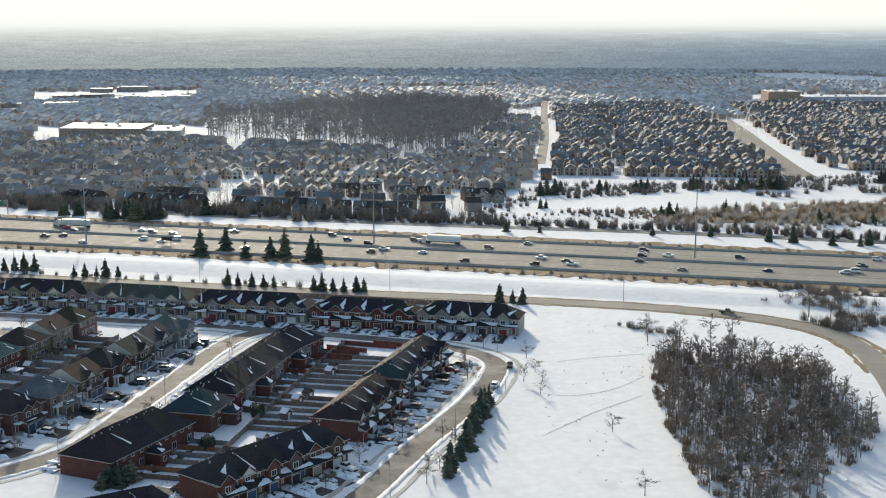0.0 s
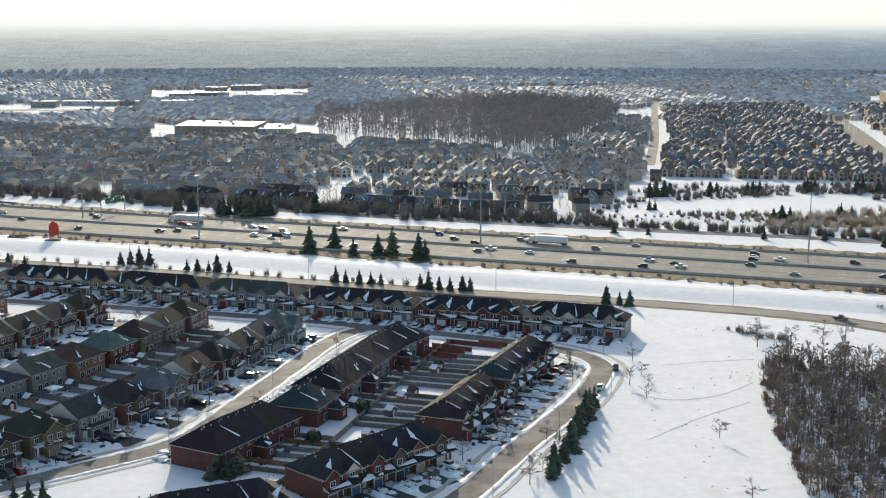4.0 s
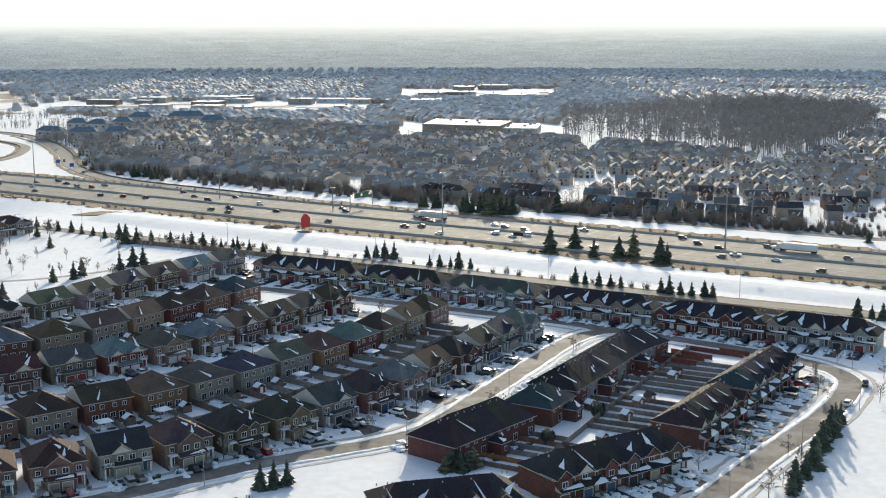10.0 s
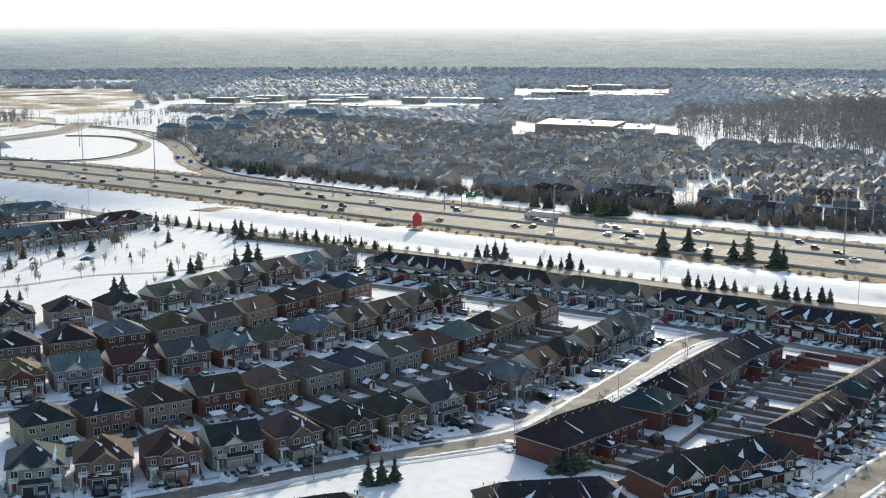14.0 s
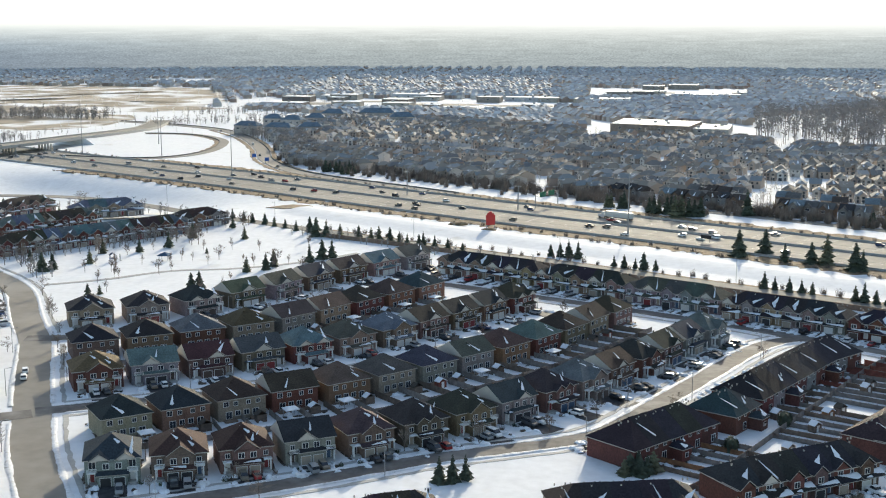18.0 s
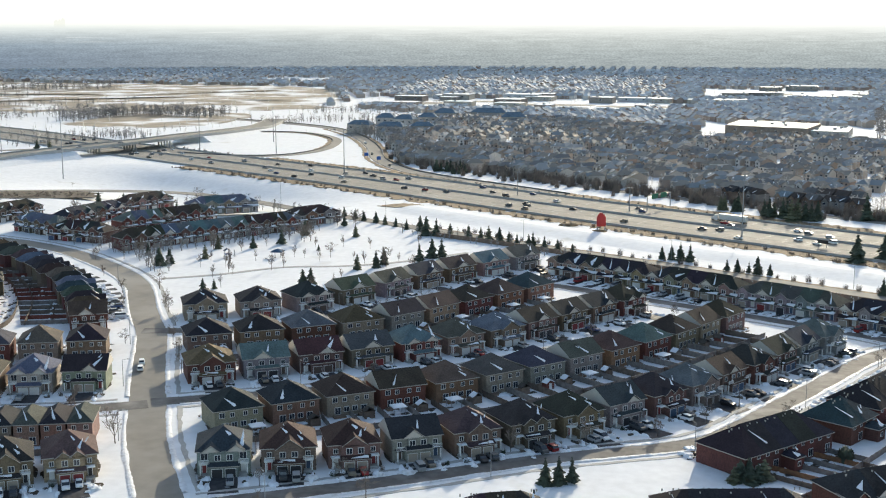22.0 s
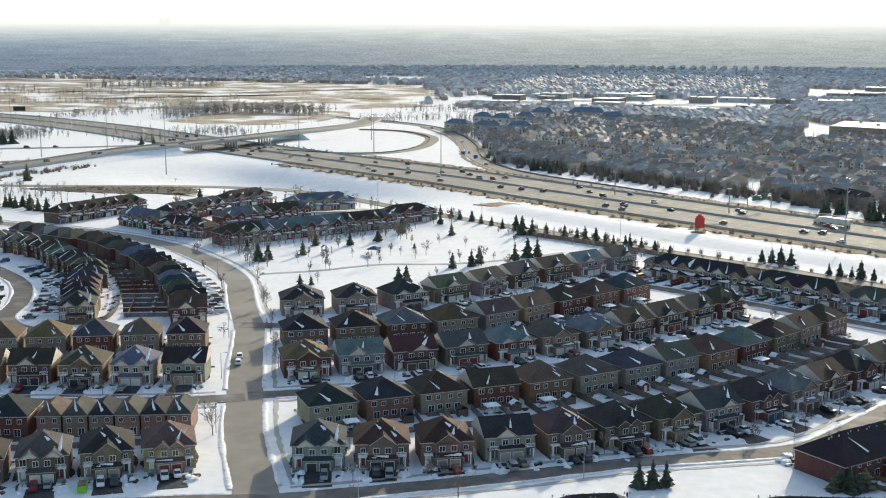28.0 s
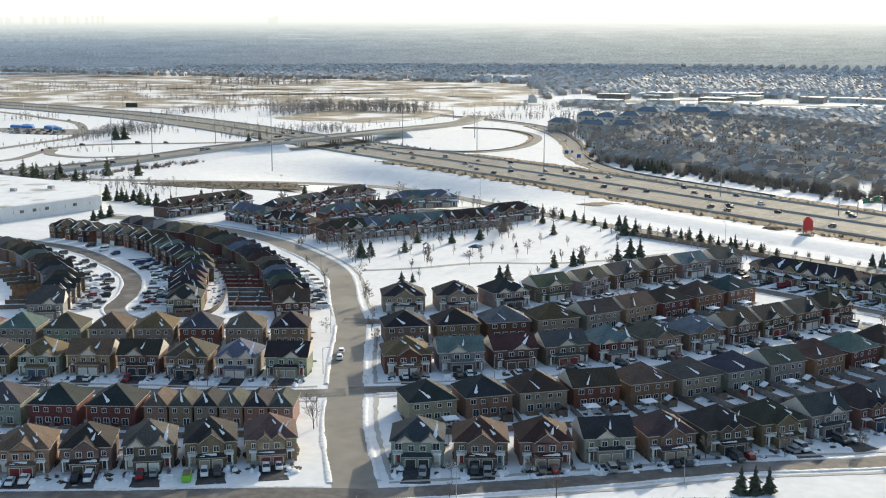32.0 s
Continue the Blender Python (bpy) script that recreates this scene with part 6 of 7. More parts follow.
while len(spots) < 2500:
    x, y = plant_rnd.uniform(180, 615), plant_rnd.uniform(950, 1610)
    if inside(x, y, WOOD) and plant_rnd.random() < np.interp(x / y, [0.18, 0.27, 0.33], [0.3, 0.5, 1.0]):
        spots.append((x, y, plant_rnd.uniform(14, 20), 0.42))
far_trees("far_wood", spots, "tall leafless wood behind the suburb", WOOD_TWIG, 3, 20)
spots = []
for i in range(8000):
    r, a = plant_rnd.uniform(640, 1500), radians(plant_rnd.uniform(-42, 42))
    x, y = r * math.sin(a), r * math.cos(a)
    if inside(x, y, R1) or inside(x, y, R2) or inside(x, y, R3):
        spots.append((x, y, plant_rnd.uniform(4, 9.5), 0.2))
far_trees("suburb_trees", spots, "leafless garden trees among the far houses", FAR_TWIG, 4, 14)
spots = []
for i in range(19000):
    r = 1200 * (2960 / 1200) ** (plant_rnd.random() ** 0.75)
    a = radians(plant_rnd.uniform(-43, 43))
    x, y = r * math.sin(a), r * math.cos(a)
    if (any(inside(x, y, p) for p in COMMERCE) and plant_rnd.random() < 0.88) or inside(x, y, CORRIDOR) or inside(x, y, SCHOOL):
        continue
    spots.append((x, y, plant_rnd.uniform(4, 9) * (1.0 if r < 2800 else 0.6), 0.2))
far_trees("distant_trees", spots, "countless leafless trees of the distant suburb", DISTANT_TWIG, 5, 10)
spots = []
for line, n, h in (([(-638, 1275), (-634, 1360), (-583, 1384), (-500, 1360)], 260, 11), ([(-767, 1243), (-744, 1279), (-710, 1310)], 60, 8), ([(-535, 1080), (-513, 1112), (-477, 1091)], 120, 7), ([(-672, 939), (-681, 995), (-683, 1045), (-674, 1076)], 140, 7), ([(-480, 662), (-465, 677), (-452, 685), (-425, 690)], 26, 7), ([(-700, 900), (-640, 880), (-600, 880)], 50, 4), ([(-290, 1180), (-240, 1120), (-215, 1060), (-200, 1000)], 260, 10), ([(-300, 1330), (-200, 1300)], 120, 10), ([(-690, 1345), (-600, 1370), (-510, 1410)], 150, 13), ([(-1070, 1850), (-980, 1890), (-880, 1915)], 160, 13), ([(-420, 1290), (-330, 1330), (-250, 1300)], 120, 9), ([(-900, 1500), (-700, 1600)], 60, 8), ([(-470, 1180), (-560, 1130), (-620, 1060)], 50, 6), ([(-1300, 1700), (-1100, 1740)], 70, 9), ([(-420, 1450), (-300, 1480)], 70, 9), ([(-560, 1010), (-540, 1050)], 30, 7), ([(-760, 830), (-640, 790)], 30, 6), ([(-552, 693), (-526, 700), (-501, 708)], 34, 5), ([(-470, 684), (-446, 692), (-420, 690)], 26, 6), ([(-461, 664), (-431, 667), (-395, 668)], 24, 5), ([(-691, 992), (-670, 1020), (-650, 1040)], 90, 9), ([(-700, 1050), (-690, 1075)], 40, 8), ([(-880, 1127), (-850, 1140)], 30, 8), ([(-760, 1275), (-700, 1390), (-560, 1440)], 120, 9), ([(-1000, 1420), (-900, 1480), (-780, 1500)], 90, 8), ([(-1300, 1560), (-1100, 1640), (-900, 1700)], 120, 9)):
    for x, y, a in along(line, count=n):
        spots.append((x + plant_rnd.uniform(-16, 16), y + plant_rnd.uniform(-22, 22), h * plant_rnd.uniform(0.5, 1.15), 0.15))
far_trees("field_hedges", spots, "leafless hedgerow trees in the open fields", WOOD_TWIG, 6, 26)
for o in SPRUCES + BARES:
    for c in o.children_recursive:
        bpy.data.objects.remove(c)
    bpy.data.objects.remove(o)
# ---- vehicles ----
def loft(sections):
    """A closed shell through cross sections (x, half width, z low, z high), flared a little at mid height."""
    v, f = [], []
    for i, (x, w, lo, hi) in enumerate(sections):
        mid = lo + (hi - lo) * 0.55
        v += [(x, -w * 0.94, lo), (x, -w, mid), (x, -w * 0.9, hi), (x, w * 0.9, hi), (x, w, mid), (x, w * 0.94, lo)]
        if i:
            o = 6 * i
            f += [(o - 6 + k, o + k, o + (k + 1) % 6, o - 6 + (k + 1) % 6) for k in range(6)]
    n = len(v)
    f += [(5, 4, 3, 2, 1, 0), tuple(range(n - 6, n))]
    return v, f


def wheel_mesh(r):
    v, f, n = [], [], 10
    for y in (-0.11, 0.11):
        for s in (1.0, 0.62):
            v += [(math.cos(k * math.tau / n) * r * s, y * (1.0 if s == 1.0 else 0.8), r + math.sin(k * math.tau / n) * r * s) for k in range(n)]
    for k in range(n):
        q = (k + 1) % n
        f += [(k, q, 2 * n + q, 2 * n + k), (k, n + k, n + q, q), (2 * n + k, 2 * n + q, 3 * n + q, 3 * n + k)]
    f += [tuple(range(2 * n - 1, n - 1, -1)), tuple(range(3 * n, 4 * n))]
    return data_of("wheel", shape([(v, f)]), RUBBER)


WHEELS = wheel_mesh(0.33)


def car(kind, far=False):
    body, cabin, roof = {
        "sedan": ([(-2.3, 0.7, 0.4, 0.85), (-2.2, 0.85, 0.28, 0.95), (-1.2, 0.9, 0.22, 0.98), (1.0, 0.9, 0.22, 0.95), (2.0, 0.86, 0.25, 0.82), (2.3, 0.68, 0.36, 0.68)], [(-1.75, 0.7, 0.93, 0.97), (-0.95, 0.74, 0.93, 1.4), (0.35, 0.74, 0.93, 1.42), (1.15, 0.72, 0.93, 0.97)], (-0.95, 0.35, 0.62, 1.45)),
        "suv": ([(-2.25, 0.78, 0.45, 1.0), (-2.15, 0.9, 0.32, 1.08), (-1.0, 0.94, 0.28, 1.08), (1.0, 0.94, 0.28, 1.06), (2.1, 0.9, 0.32, 0.98), (2.3, 0.74, 0.42, 0.82)], [(-2.15, 0.78, 1.05, 1.1), (-1.9, 0.8, 1.05, 1.66), (0.3, 0.8, 1.05, 1.7), (1.15, 0.78, 1.05, 1.1)], (-1.9, 0.32, 0.7, 1.73)),
        "van": ([(-2.5, 0.85, 0.4, 1.2), (-2.4, 0.97, 0.3, 1.25), (1.2, 0.97, 0.3, 1.2), (2.2, 0.93, 0.32, 1.05), (2.55, 0.78, 0.42, 0.85)], [(-2.45, 0.85, 1.2, 1.9), (-2.3, 0.88, 1.2, 1.98), (0.7, 0.88, 1.2, 1.98), (1.7, 0.84, 1.18, 1.25)], (-2.3, 0.7, 0.8, 2.02)),
        "pickup": ([(-2.8, 0.92, 0.5, 1.1), (-0.5, 0.96, 0.4, 1.12), (1.2, 0.96, 0.4, 1.15), (2.5, 0.94, 0.42, 1.08), (2.75, 0.8, 0.5, 0.9)], [(-0.75, 0.82, 1.1, 1.15), (-0.55, 0.84, 1.1, 1.8), (0.75, 0.84, 1.1, 1.8), (1.35, 0.82, 1.1, 1.16)], (-0.55, 0.75, 0.74, 1.83)),
    }[kind]
    root = new("pickup_truck" if kind == "pickup" else "van" if kind == "van" else "car", data_of("body", shape([loft(body)]), PAINT))
    part("window_band", shape([loft(cabin)]), GLASS, root, "dark car glass")
    x0, x1, w, z = roof
    part("roof", shape([loft([(x0 - 0.08, w, z - 0.07, z - 0.02), (x0 + 0.2, w + 0.05, z - 0.07, z), (x1 - 0.1, w + 0.05, z - 0.07, z), (x1 + 0.08, w, z - 0.07, z - 0.03)])]), PAINT, root)
    ends = 1.4 if kind in ("sedan", "suv") else 1.65
    if far:
        part("running_gear", shape([box(-ends - 0.3, -ends + 0.3, -0.9, 0.9, 0.02, 0.6), box(ends - 0.3, ends + 0.3, -0.9, 0.9, 0.02, 0.6), box(-ends, ends, -0.2, 0.2, 0.2, 0.4)]), RUBBER, root, "dark tyres and axles")
        return root
    for x in (-ends, ends):
        for y in (-0.84, 0.84):
            part("wheel", WHEELS, None, root, at=pose(x, y, 0))
    return root


CARS = {(k, f): car(k, f) for k in ("sedan", "suv", "van", "pickup") for f in (False, True)}
PAINTS = [((0.78, 0.79, 0.80), "white"), ((0.02, 0.02, 0.022), "black"), ((0.30, 0.31, 0.32), "silver"), ((0.10, 0.105, 0.11), "grey"), ((0.28, 0.02, 0.02), "red"), ((0.03, 0.06, 0.16), "blue"), ((0.20, 0.17, 0.13), "beige"), ((0.06, 0.065, 0.07), "dark grey")]
PICKS = [0, 0, 0, 1, 1, 2, 2, 3, 3, 7, 7, 4, 5, 6]
car_rnd = random.Random(31)


def put_car(x, y, deg, group, where, z=0.0, kind=None, colour=None):
    kind = kind or car_rnd.choice(("sedan", "sedan", "suv", "suv", "suv", "van", "pickup"))
    rgb, word = PAINTS[car_rnd.choice(PICKS) if colour is None else colour]
    ob = copy_thing(CARS[kind, math.hypot(x, y) > 370], pose(x, y, z, 0, 0, deg))
    ob.color = (*rgb, 1)
    for c in ob.children:
        if c.name.startswith("roof"):
            c.color = ob.color
    noun = {"sedan": "sedan car", "suv": "sport utility car", "van": "van", "pickup": "pickup truck"}[kind]
    return tagged(ob, f"{word} {noun} {where}", "car" if kind in ("sedan", "suv") else noun, group)


# highway traffic
for d, n, flip in ((6.5, 11, 0), (10.3, 12, 0), (14.1, 12, 0), (21.7, 10, 0), (25.5, 8, 0), (-6.5, 12, 1), (-10.3, 12, 1), (-14.1, 11, 1), (-21.7, 9, 1), (-25.3, 7, 1)):
    rows = along(offset_line(HIGHWAY_LINE[1:13], d), 4)
    for i in range(n):
        x, y, a = rows[int(len(rows) * (i + car_rnd.uniform(0.1, 0.9)) / n)]
        put_car(x, y, math.degrees(a) + 180 * flip, "highway traffic", "on the pale highway", 0.2)
for line, k in ((DECK[1:8], 9), ([(-330, 1230), (-282, 1143), (-245, 1045), (-221, 960), (-190, 895)], 4)):
    rows = along(line, 6)
    for i in range(k):
        j = int(len(rows) * (i + car_rnd.random()) / k)
        x, y, a = rows[j]
        z = deck_height(y) if k == 9 else 0.27
        put_car(x + 3 * math.sin(a), y - 3 * math.cos(a), math.degrees(a), "traffic on the ramps", "on the overpass road", float(z))


def lorry(x, y, deg, box_colour, label):
    root = new("lorry")
    part("trailer", shape([loft([(-8.1, 1.28, 1.1, 4.0), (-8.0, 1.3, 1.05, 4.1), (8.0, 1.3, 1.05, 4.1), (8.1, 1.28, 1.1, 4.0)])]), PAINT, root, colour=box_colour)
    part("cab", shape([loft([(9.0, 1.15, 0.6, 3.6), (10.6, 1.2, 0.5, 3.5), (11.2, 1.15, 0.5, 2.3), (12.8, 1.05, 0.5, 1.9), (13.1, 0.9, 0.6, 1.6)])]), PAINT, root, colour=(0.6, 0.6, 0.6))
    part("windscreen", shape([loft([(10.62, 1.0, 2.3, 3.3), (11.0, 1.0, 2.3, 2.6)])]), GLASS, root)
    for wx in (-7.2, -5.9, 7.2, 8.6, 11.8):
        for wy in (-1.0, 1.0):
            part("wheel", WHEELS, None, root, at=pose(wx, wy, 0) @ Matrix.Scale(1.5, 4))
    part("chassis", shape([box(-7.9, 10.5, -0.5, 0.5, 0.6, 1.1)]), RUBBER, root)
    root.matrix_basis = pose(x, y, 0.2, 0, 0, deg)
    return tagged(root, label, "lorry", "highway traffic")


rows = along(offset_line(HIGHWAY_LINE[1:13], -18), 4)
for j, colour, label in ((0.28, (0.74, 0.74, 0.74), "white articulated lorry on the highway"), (0.44, (0.6, 0.6, 0.58), "pale box lorry on the highway")):
    x, y, a = rows[int(len(rows) * j)]
    lorry(x, y, math.degrees(a), colour, label)


# drives with parked cars in front of the houses
DRIVE_MESH = data_of("driveway", shape([slab([(-3.5, -11.2), (-3.2, -7.5), (-3.25, -4.4), (-3.1, 0), (3.1, 0), (3.3, -5), (3.2, -8), (3.6, -11.2)], -0.3, 0.03)]), DRIVE)
DRIVE_NARROW = data_of("driveway", shape([slab([(-2.1, -11.0), (-1.8, -7), (-1.9, -4), (-1.7, 0), (1.7, 0), (1.9, -5), (1.8, -8), (2.1, -11.0)], -0.3, 0.03)]), DRIVE)
YARD_MESHES = []
for k in range(4):
    yard_rnd = random.Random(k)
    rim = [(math.cos(i * math.tau / 14) * yard_rnd.uniform(0.75, 1.1), math.sin(i * math.tau / 14) * yard_rnd.uniform(0.75, 1.1)) for i in range(14)]
    v = [(x, y, -0.25) for x, y in rim] + [(x * 0.72, y * 0.72, 0.75 + yard_rnd.uniform(-0.2, 0.2)) for x, y in rim] + [(0, 0, 1.0)]
    f = [(i, (i + 1) % 14, 14 + (i + 1) % 14, 14 + i) for i in range(14)] + [(14 + i, 14 + (i + 1) % 14, 28) for i in range(14)]
    YARD_MESHES.append(data_of("snow_mound", shape([(v, f)]), SNOW_BANK))


def forecourts(points, count, side, depth, wide, group, chance):
    """A drive, its cars and shovelled snow in front of each house of a row."""
    for x, y, a in along(points, count=count):
        turn = a + side * math.pi / 2
        m = pose(x, y, 0, 0, 0, math.degrees(turn) + 90) @ pose(0 if wide else -1.4, -depth, 0)
        ob = new("driveway", DRIVE_MESH if wide else DRIVE_NARROW)
        ob.matrix_basis = m
        tagged(ob, "dark wet asphalt driveway with melting snow", "driveway", kind="structure")
        for u in (-1.5, 1.5) if wide else (0.0,):
            if car_rnd.random() < chance:
                q = m @ pose(u, -car_rnd.uniform(3.2, 5.6), 0.06)
                put_car(q.translation.x, q.translation.y, math.degrees(turn) + (180 if car_rnd.random() < 0.5 else 0), group, "parked on a wet driveway", 0.06)
        if car_rnd.random() < 0.4:
            continue
        q = m @ pose((4.9 if wide else 3.2) * car_rnd.choice((-1, 1)), -car_rnd.uniform(3.5, 7), 0)
        heap = new("snow_mound", car_rnd.choice(YARD_MESHES))
        heap.matrix_basis = q @ pose(0, 0, 0, 0, 0, car_rnd.uniform(0, 360)) @ Matrix.Diagonal((car_rnd.uniform(1.0, 1.9), car_rnd.uniform(1.2, 2.4), car_rnd.uniform(0.4, 0.9), 1))
        tagged(heap, "shovelled heap of grey snow beside a driveway", "snow heap", "shovelled snow heaps")


forecourts(ROW_1, 15, -1, 8, True, "cars on the near street", 0.95)
forecourts(ROW_3, 11, -1, 8, True, "cars on the side street", 0.6)
forecourts(ROW_5, 9, -1, 8, True, "cars by the park", 0.4)
forecourts(L_1, 6, 1, 8, True, "cars west of the main road", 0.95)
forecourts(L_3, 9, 1, 8, True, "cars on the west street", 0.45)
for a, b, n, bricks, roofs in SERVICE_BLOCKS:
    forecourts([a, b], n, 1, 6.9, False, "cars before the terraces", 0.7)
for line, n in zip(COURT_E, (6, 5, 6)):
    forecourts(line, n, -1, 7.4, False, "cars before the terraces", 0.7)
forecourts([(-203, 410), (-217, 433), (-238, 462), (-264, 489)], 13, -1, 7.5, False, "cars on the main road", 0.7)
forecourts([(-243, 406), (-256, 433), (-274, 463), (-299, 485)], 12, 1, 7.5, False, "cars on the crescent", 0.75)
forecourts([(-286, 381), (-299, 406), (-320, 427), (-347, 450)], 11, -1, 7.5, False, "cars on the crescent", 0.75)
# parking lot by the overpass, with blue covers on the stacked goods
for i in range(26):
    x, y = -800 + (i % 9) * 9 + car_rnd.uniform(-2, 2), 985 + (i // 9) * 16 + car_rnd.uniform(-2, 2)
    put_car(x, y, 60 + car_rnd.uniform(-6, 6), "cars in the far parking lot", "parked in the far lot", 0.2)
BLUE_COVER = material("blue_tarpaulin", (0.05, 0.22, 0.55), 0.6, 0.2, 0.3)
for x, y in ((-812, 1042), (-806, 1052), (-797, 1040), (-768, 1040), (-760, 1034), (-775, 1046)):
    ob = new("covered_stack", data_of("covered_stack", shape([loft([(-6, 2.2, -0.2, 1.6), (-5, 3.0, -0.2, 2.6), (5, 3.0, -0.2, 2.4), (6, 2.2, -0.2, 1.5)])]), BLUE_COVER))
    ob.matrix_basis = pose(x, y, 0.1, 0, 0, car_rnd.uniform(-20, 40))
    tagged(ob, "stack of goods under a blue cover", "stack", "stacks in the far lot")
for line, k in (([(-694, 966), (-726, 1030), (-789, 1109), (-847, 1145)], 4), ([(-640, 846), (-650, 888), (-625, 926), (-567, 954)], 5)):
    rows = along(line, 6)
    for i in range(k):
        x, y, a = rows[int(len(rows) * (i + car_rnd.random()) / k)]
        put_car(x, y, math.degrees(a), "traffic on the ramps", "on the slip road", 0.22)
for line, side in (([(-205, 377), (-240, 372), (-262, 385), (-272, 410), (-288, 437), (-311, 459), (-352, 487)], 1),):
    for w in (-9.5, 9.0):
        for x, y, a in along(offset_line(line[2:], w), count=12):
            if car_rnd.random() < 0.85:
                put_car(x + car_rnd.uniform(-1.5, 1.5), y + car_rnd.uniform(-1, 1), math.degrees(a) + 90, "cars on the crescent", "parked on a snowy crescent drive", 0.06)
# parked at the kerb
for x, y, deg, kind, c in ((147, 348, 66, "pickup", 1), (134.6, 329.5, 56, "suv", 0), (121.4, 311.6, 50, "suv", 6), (127, 318.6, 52, "sedan", 1), (71.5, 251.5, 48, "sedan", 7), (-156, 350, 112, "suv", 0), (-158.5, 357, 112, "suv", 0), (11.5, 300.0, 130, "sedan", 1), (14, 302.5, 130, "suv", 7), (251, 389, -42, "pickup", 7)):
    put_car(x, y, deg, "cars parked at the kerb", "standing at the kerb", 0.14, kind, c)
for o in CARS.values():
    for c in o.children_recursive:
        bpy.data.objects.remove(c)
    bpy.data.objects.remove(o)
# ---- fences, sheds, lamps, signs ----
small_rnd = random.Random(21)


def fence(points, h=1.7, colour=(0.15, 0.11, 0.085), group="backyard fences", label="weathered wooden backyard fence"):
    """A board fence: close boards between posts, along a line."""
    rows = along(points, 2.4)
    v, f = [], []
    for i, (x, y, a) in enumerate(rows):
        c, s = math.cos(a), math.sin(a)
        top = h + small_rnd.uniform(-0.06, 0.06)
        for u, w, z in ((-0.08, 0.03, top), (-0.08, 0.07, h + 0.13), (0.08, 0.07, h + 0.13), (0.08, 0.03, top)):
            v += [(x + c * u - s * q, y + s * u + c * q, k) for q, k in ((-w, -0.3), (-w, z), (w, z), (w, -0.3))]
    n = len(v) // 4
    f = [(4 * i + k, 4 * i + k + 1, 4 * i + k + 5, 4 * i + k + 4) for i in range(n - 1) for k in range(3)] + [(0, 1, 2, 3), (4 * n - 1, 4 * n - 2, 4 * n - 3, 4 * n - 4)]
    pieces = [(v, f)]
    ob = part("fence", shape(pieces), BOARDS, colour=colour)
    return tagged(ob, label, "fence", group)


WOODS = [((0.15, 0.115, 0.09), "weathered brown"), ((0.19, 0.17, 0.155), "grey"), ((0.24, 0.12, 0.06), "cedar orange"), ((0.16, 0.05, 0.035), "red-stained"), ((0.12, 0.09, 0.07), "dark brown")]


def yard_fences(front_row, back_row, n_front, n_back, depth_front, depth_back):
    """The fences of the yards between two rows that stand back to back."""
    fr, bk = along(front_row, count=n_front), along(back_row, count=n_back)
    spine = []
    for i in range(n_front):
        x, y, a = fr[i]
        q = bk[min(range(n_back), key=lambda k: math.dist(bk[k][:2], (x, y)))]
        spine.append(((x + q[0]) / 2, (y + q[1]) / 2))
    fence(spine, 1.6, WOODS[1][0])
    for rows, depth in ((fr, depth_front), (bk, depth_back)):
        for (x0, y0, a0), (x1, y1, a1) in zip(rows, rows[1:]):
            for t_ in (0.0, 0.5):
                mx, my = x0 + (x1 - x0) * t_, y0 + (y1 - y0) * t_
                sx, sy = min(along(spine, count=120), key=lambda q: math.dist(q[:2], (mx, my)))[:2]
                dx, dy = sx - mx, sy - my
                l = math.hypot(dx, dy)
                if l > depth + 2:
                    c, w = small_rnd.choice(WOODS[:2] + WOODS[:2] + WOODS[4:])
                    fence([(mx + dx / l * depth, my + dy / l * depth), (sx, sy)], 1.7, c, "backyard fences", f"{w} wooden fence between snowy backyards")


yard_fences(ROW_1, ROW_2, 15, 13, 6.9, 6.9)
yard_fences(ROW_3, ROW_4, 11, 9, 6.9, 6.9)
yard_fences(L_1, [(-145, 289), (-176.5, 279), (-203, 271), (-217, 267)], 6, 6, 6.9, 6.6)
yard_fences(L_3, L_4, 9, 9, 6.9, 6.9)
for x, y, a in along([(-286, 381), (-299, 406), (-320, 427), (-347, 450)], count=12):
    fence([(x - math.sin(a) * 7, y + math.cos(a) * 7), (x - math.sin(a) * 19, y + math.cos(a) * 19)], 1.5, small_rnd.choice(WOODS)[0], "crescent fences", "wooden fence between the crescent yards")
# fences of the shared court between the terraces
spine = [(25, 268), (33, 275), (39.6, 284), (52, 304), (66, 328), (82, 354), (98, 381), (106, 392)]
fence(spine, 1.6, WOODS[1][0])
for line, n, depth in ((COURT_W[0], 5, 7), (COURT_W[2], 10, 7), (COURT_E[0], 6, 7), (COURT_E[1], 5, 7), (COURT_E[2], 6, 7)):
    for x, y, a in along(line, count=n + 1):
        sx, sy = min(along(spine, count=150), key=lambda q: math.dist(q[:2], (x, y)))[:2]
        l = math.dist((x, y), (sx, sy))
        if l > depth + 1.5:
            near_red = y > 362 and small_rnd.random() < 0.6
            c, w = WOODS[3] if near_red else small_rnd.choice((WOODS[1], WOODS[1], WOODS[1], WOODS[0], WOODS[2]) if 295 < y < 330 else (WOODS[1], WOODS[1], WOODS[0]))
            fence([(x + (sx - x) * depth / l, y + (sy - y) * depth / l), (sx, sy)], 1.25, c, "court fences", f"{w} wooden fence in the terrace court")
for line in ([(-243, 380), (-226, 392), (-240, 430), (-262, 464), (-290, 492)], [(-220, 398), (-235, 432), (-256, 464), (-282, 490), (-312, 512)]):
    fence(line, 1.7, WOODS[4][0])
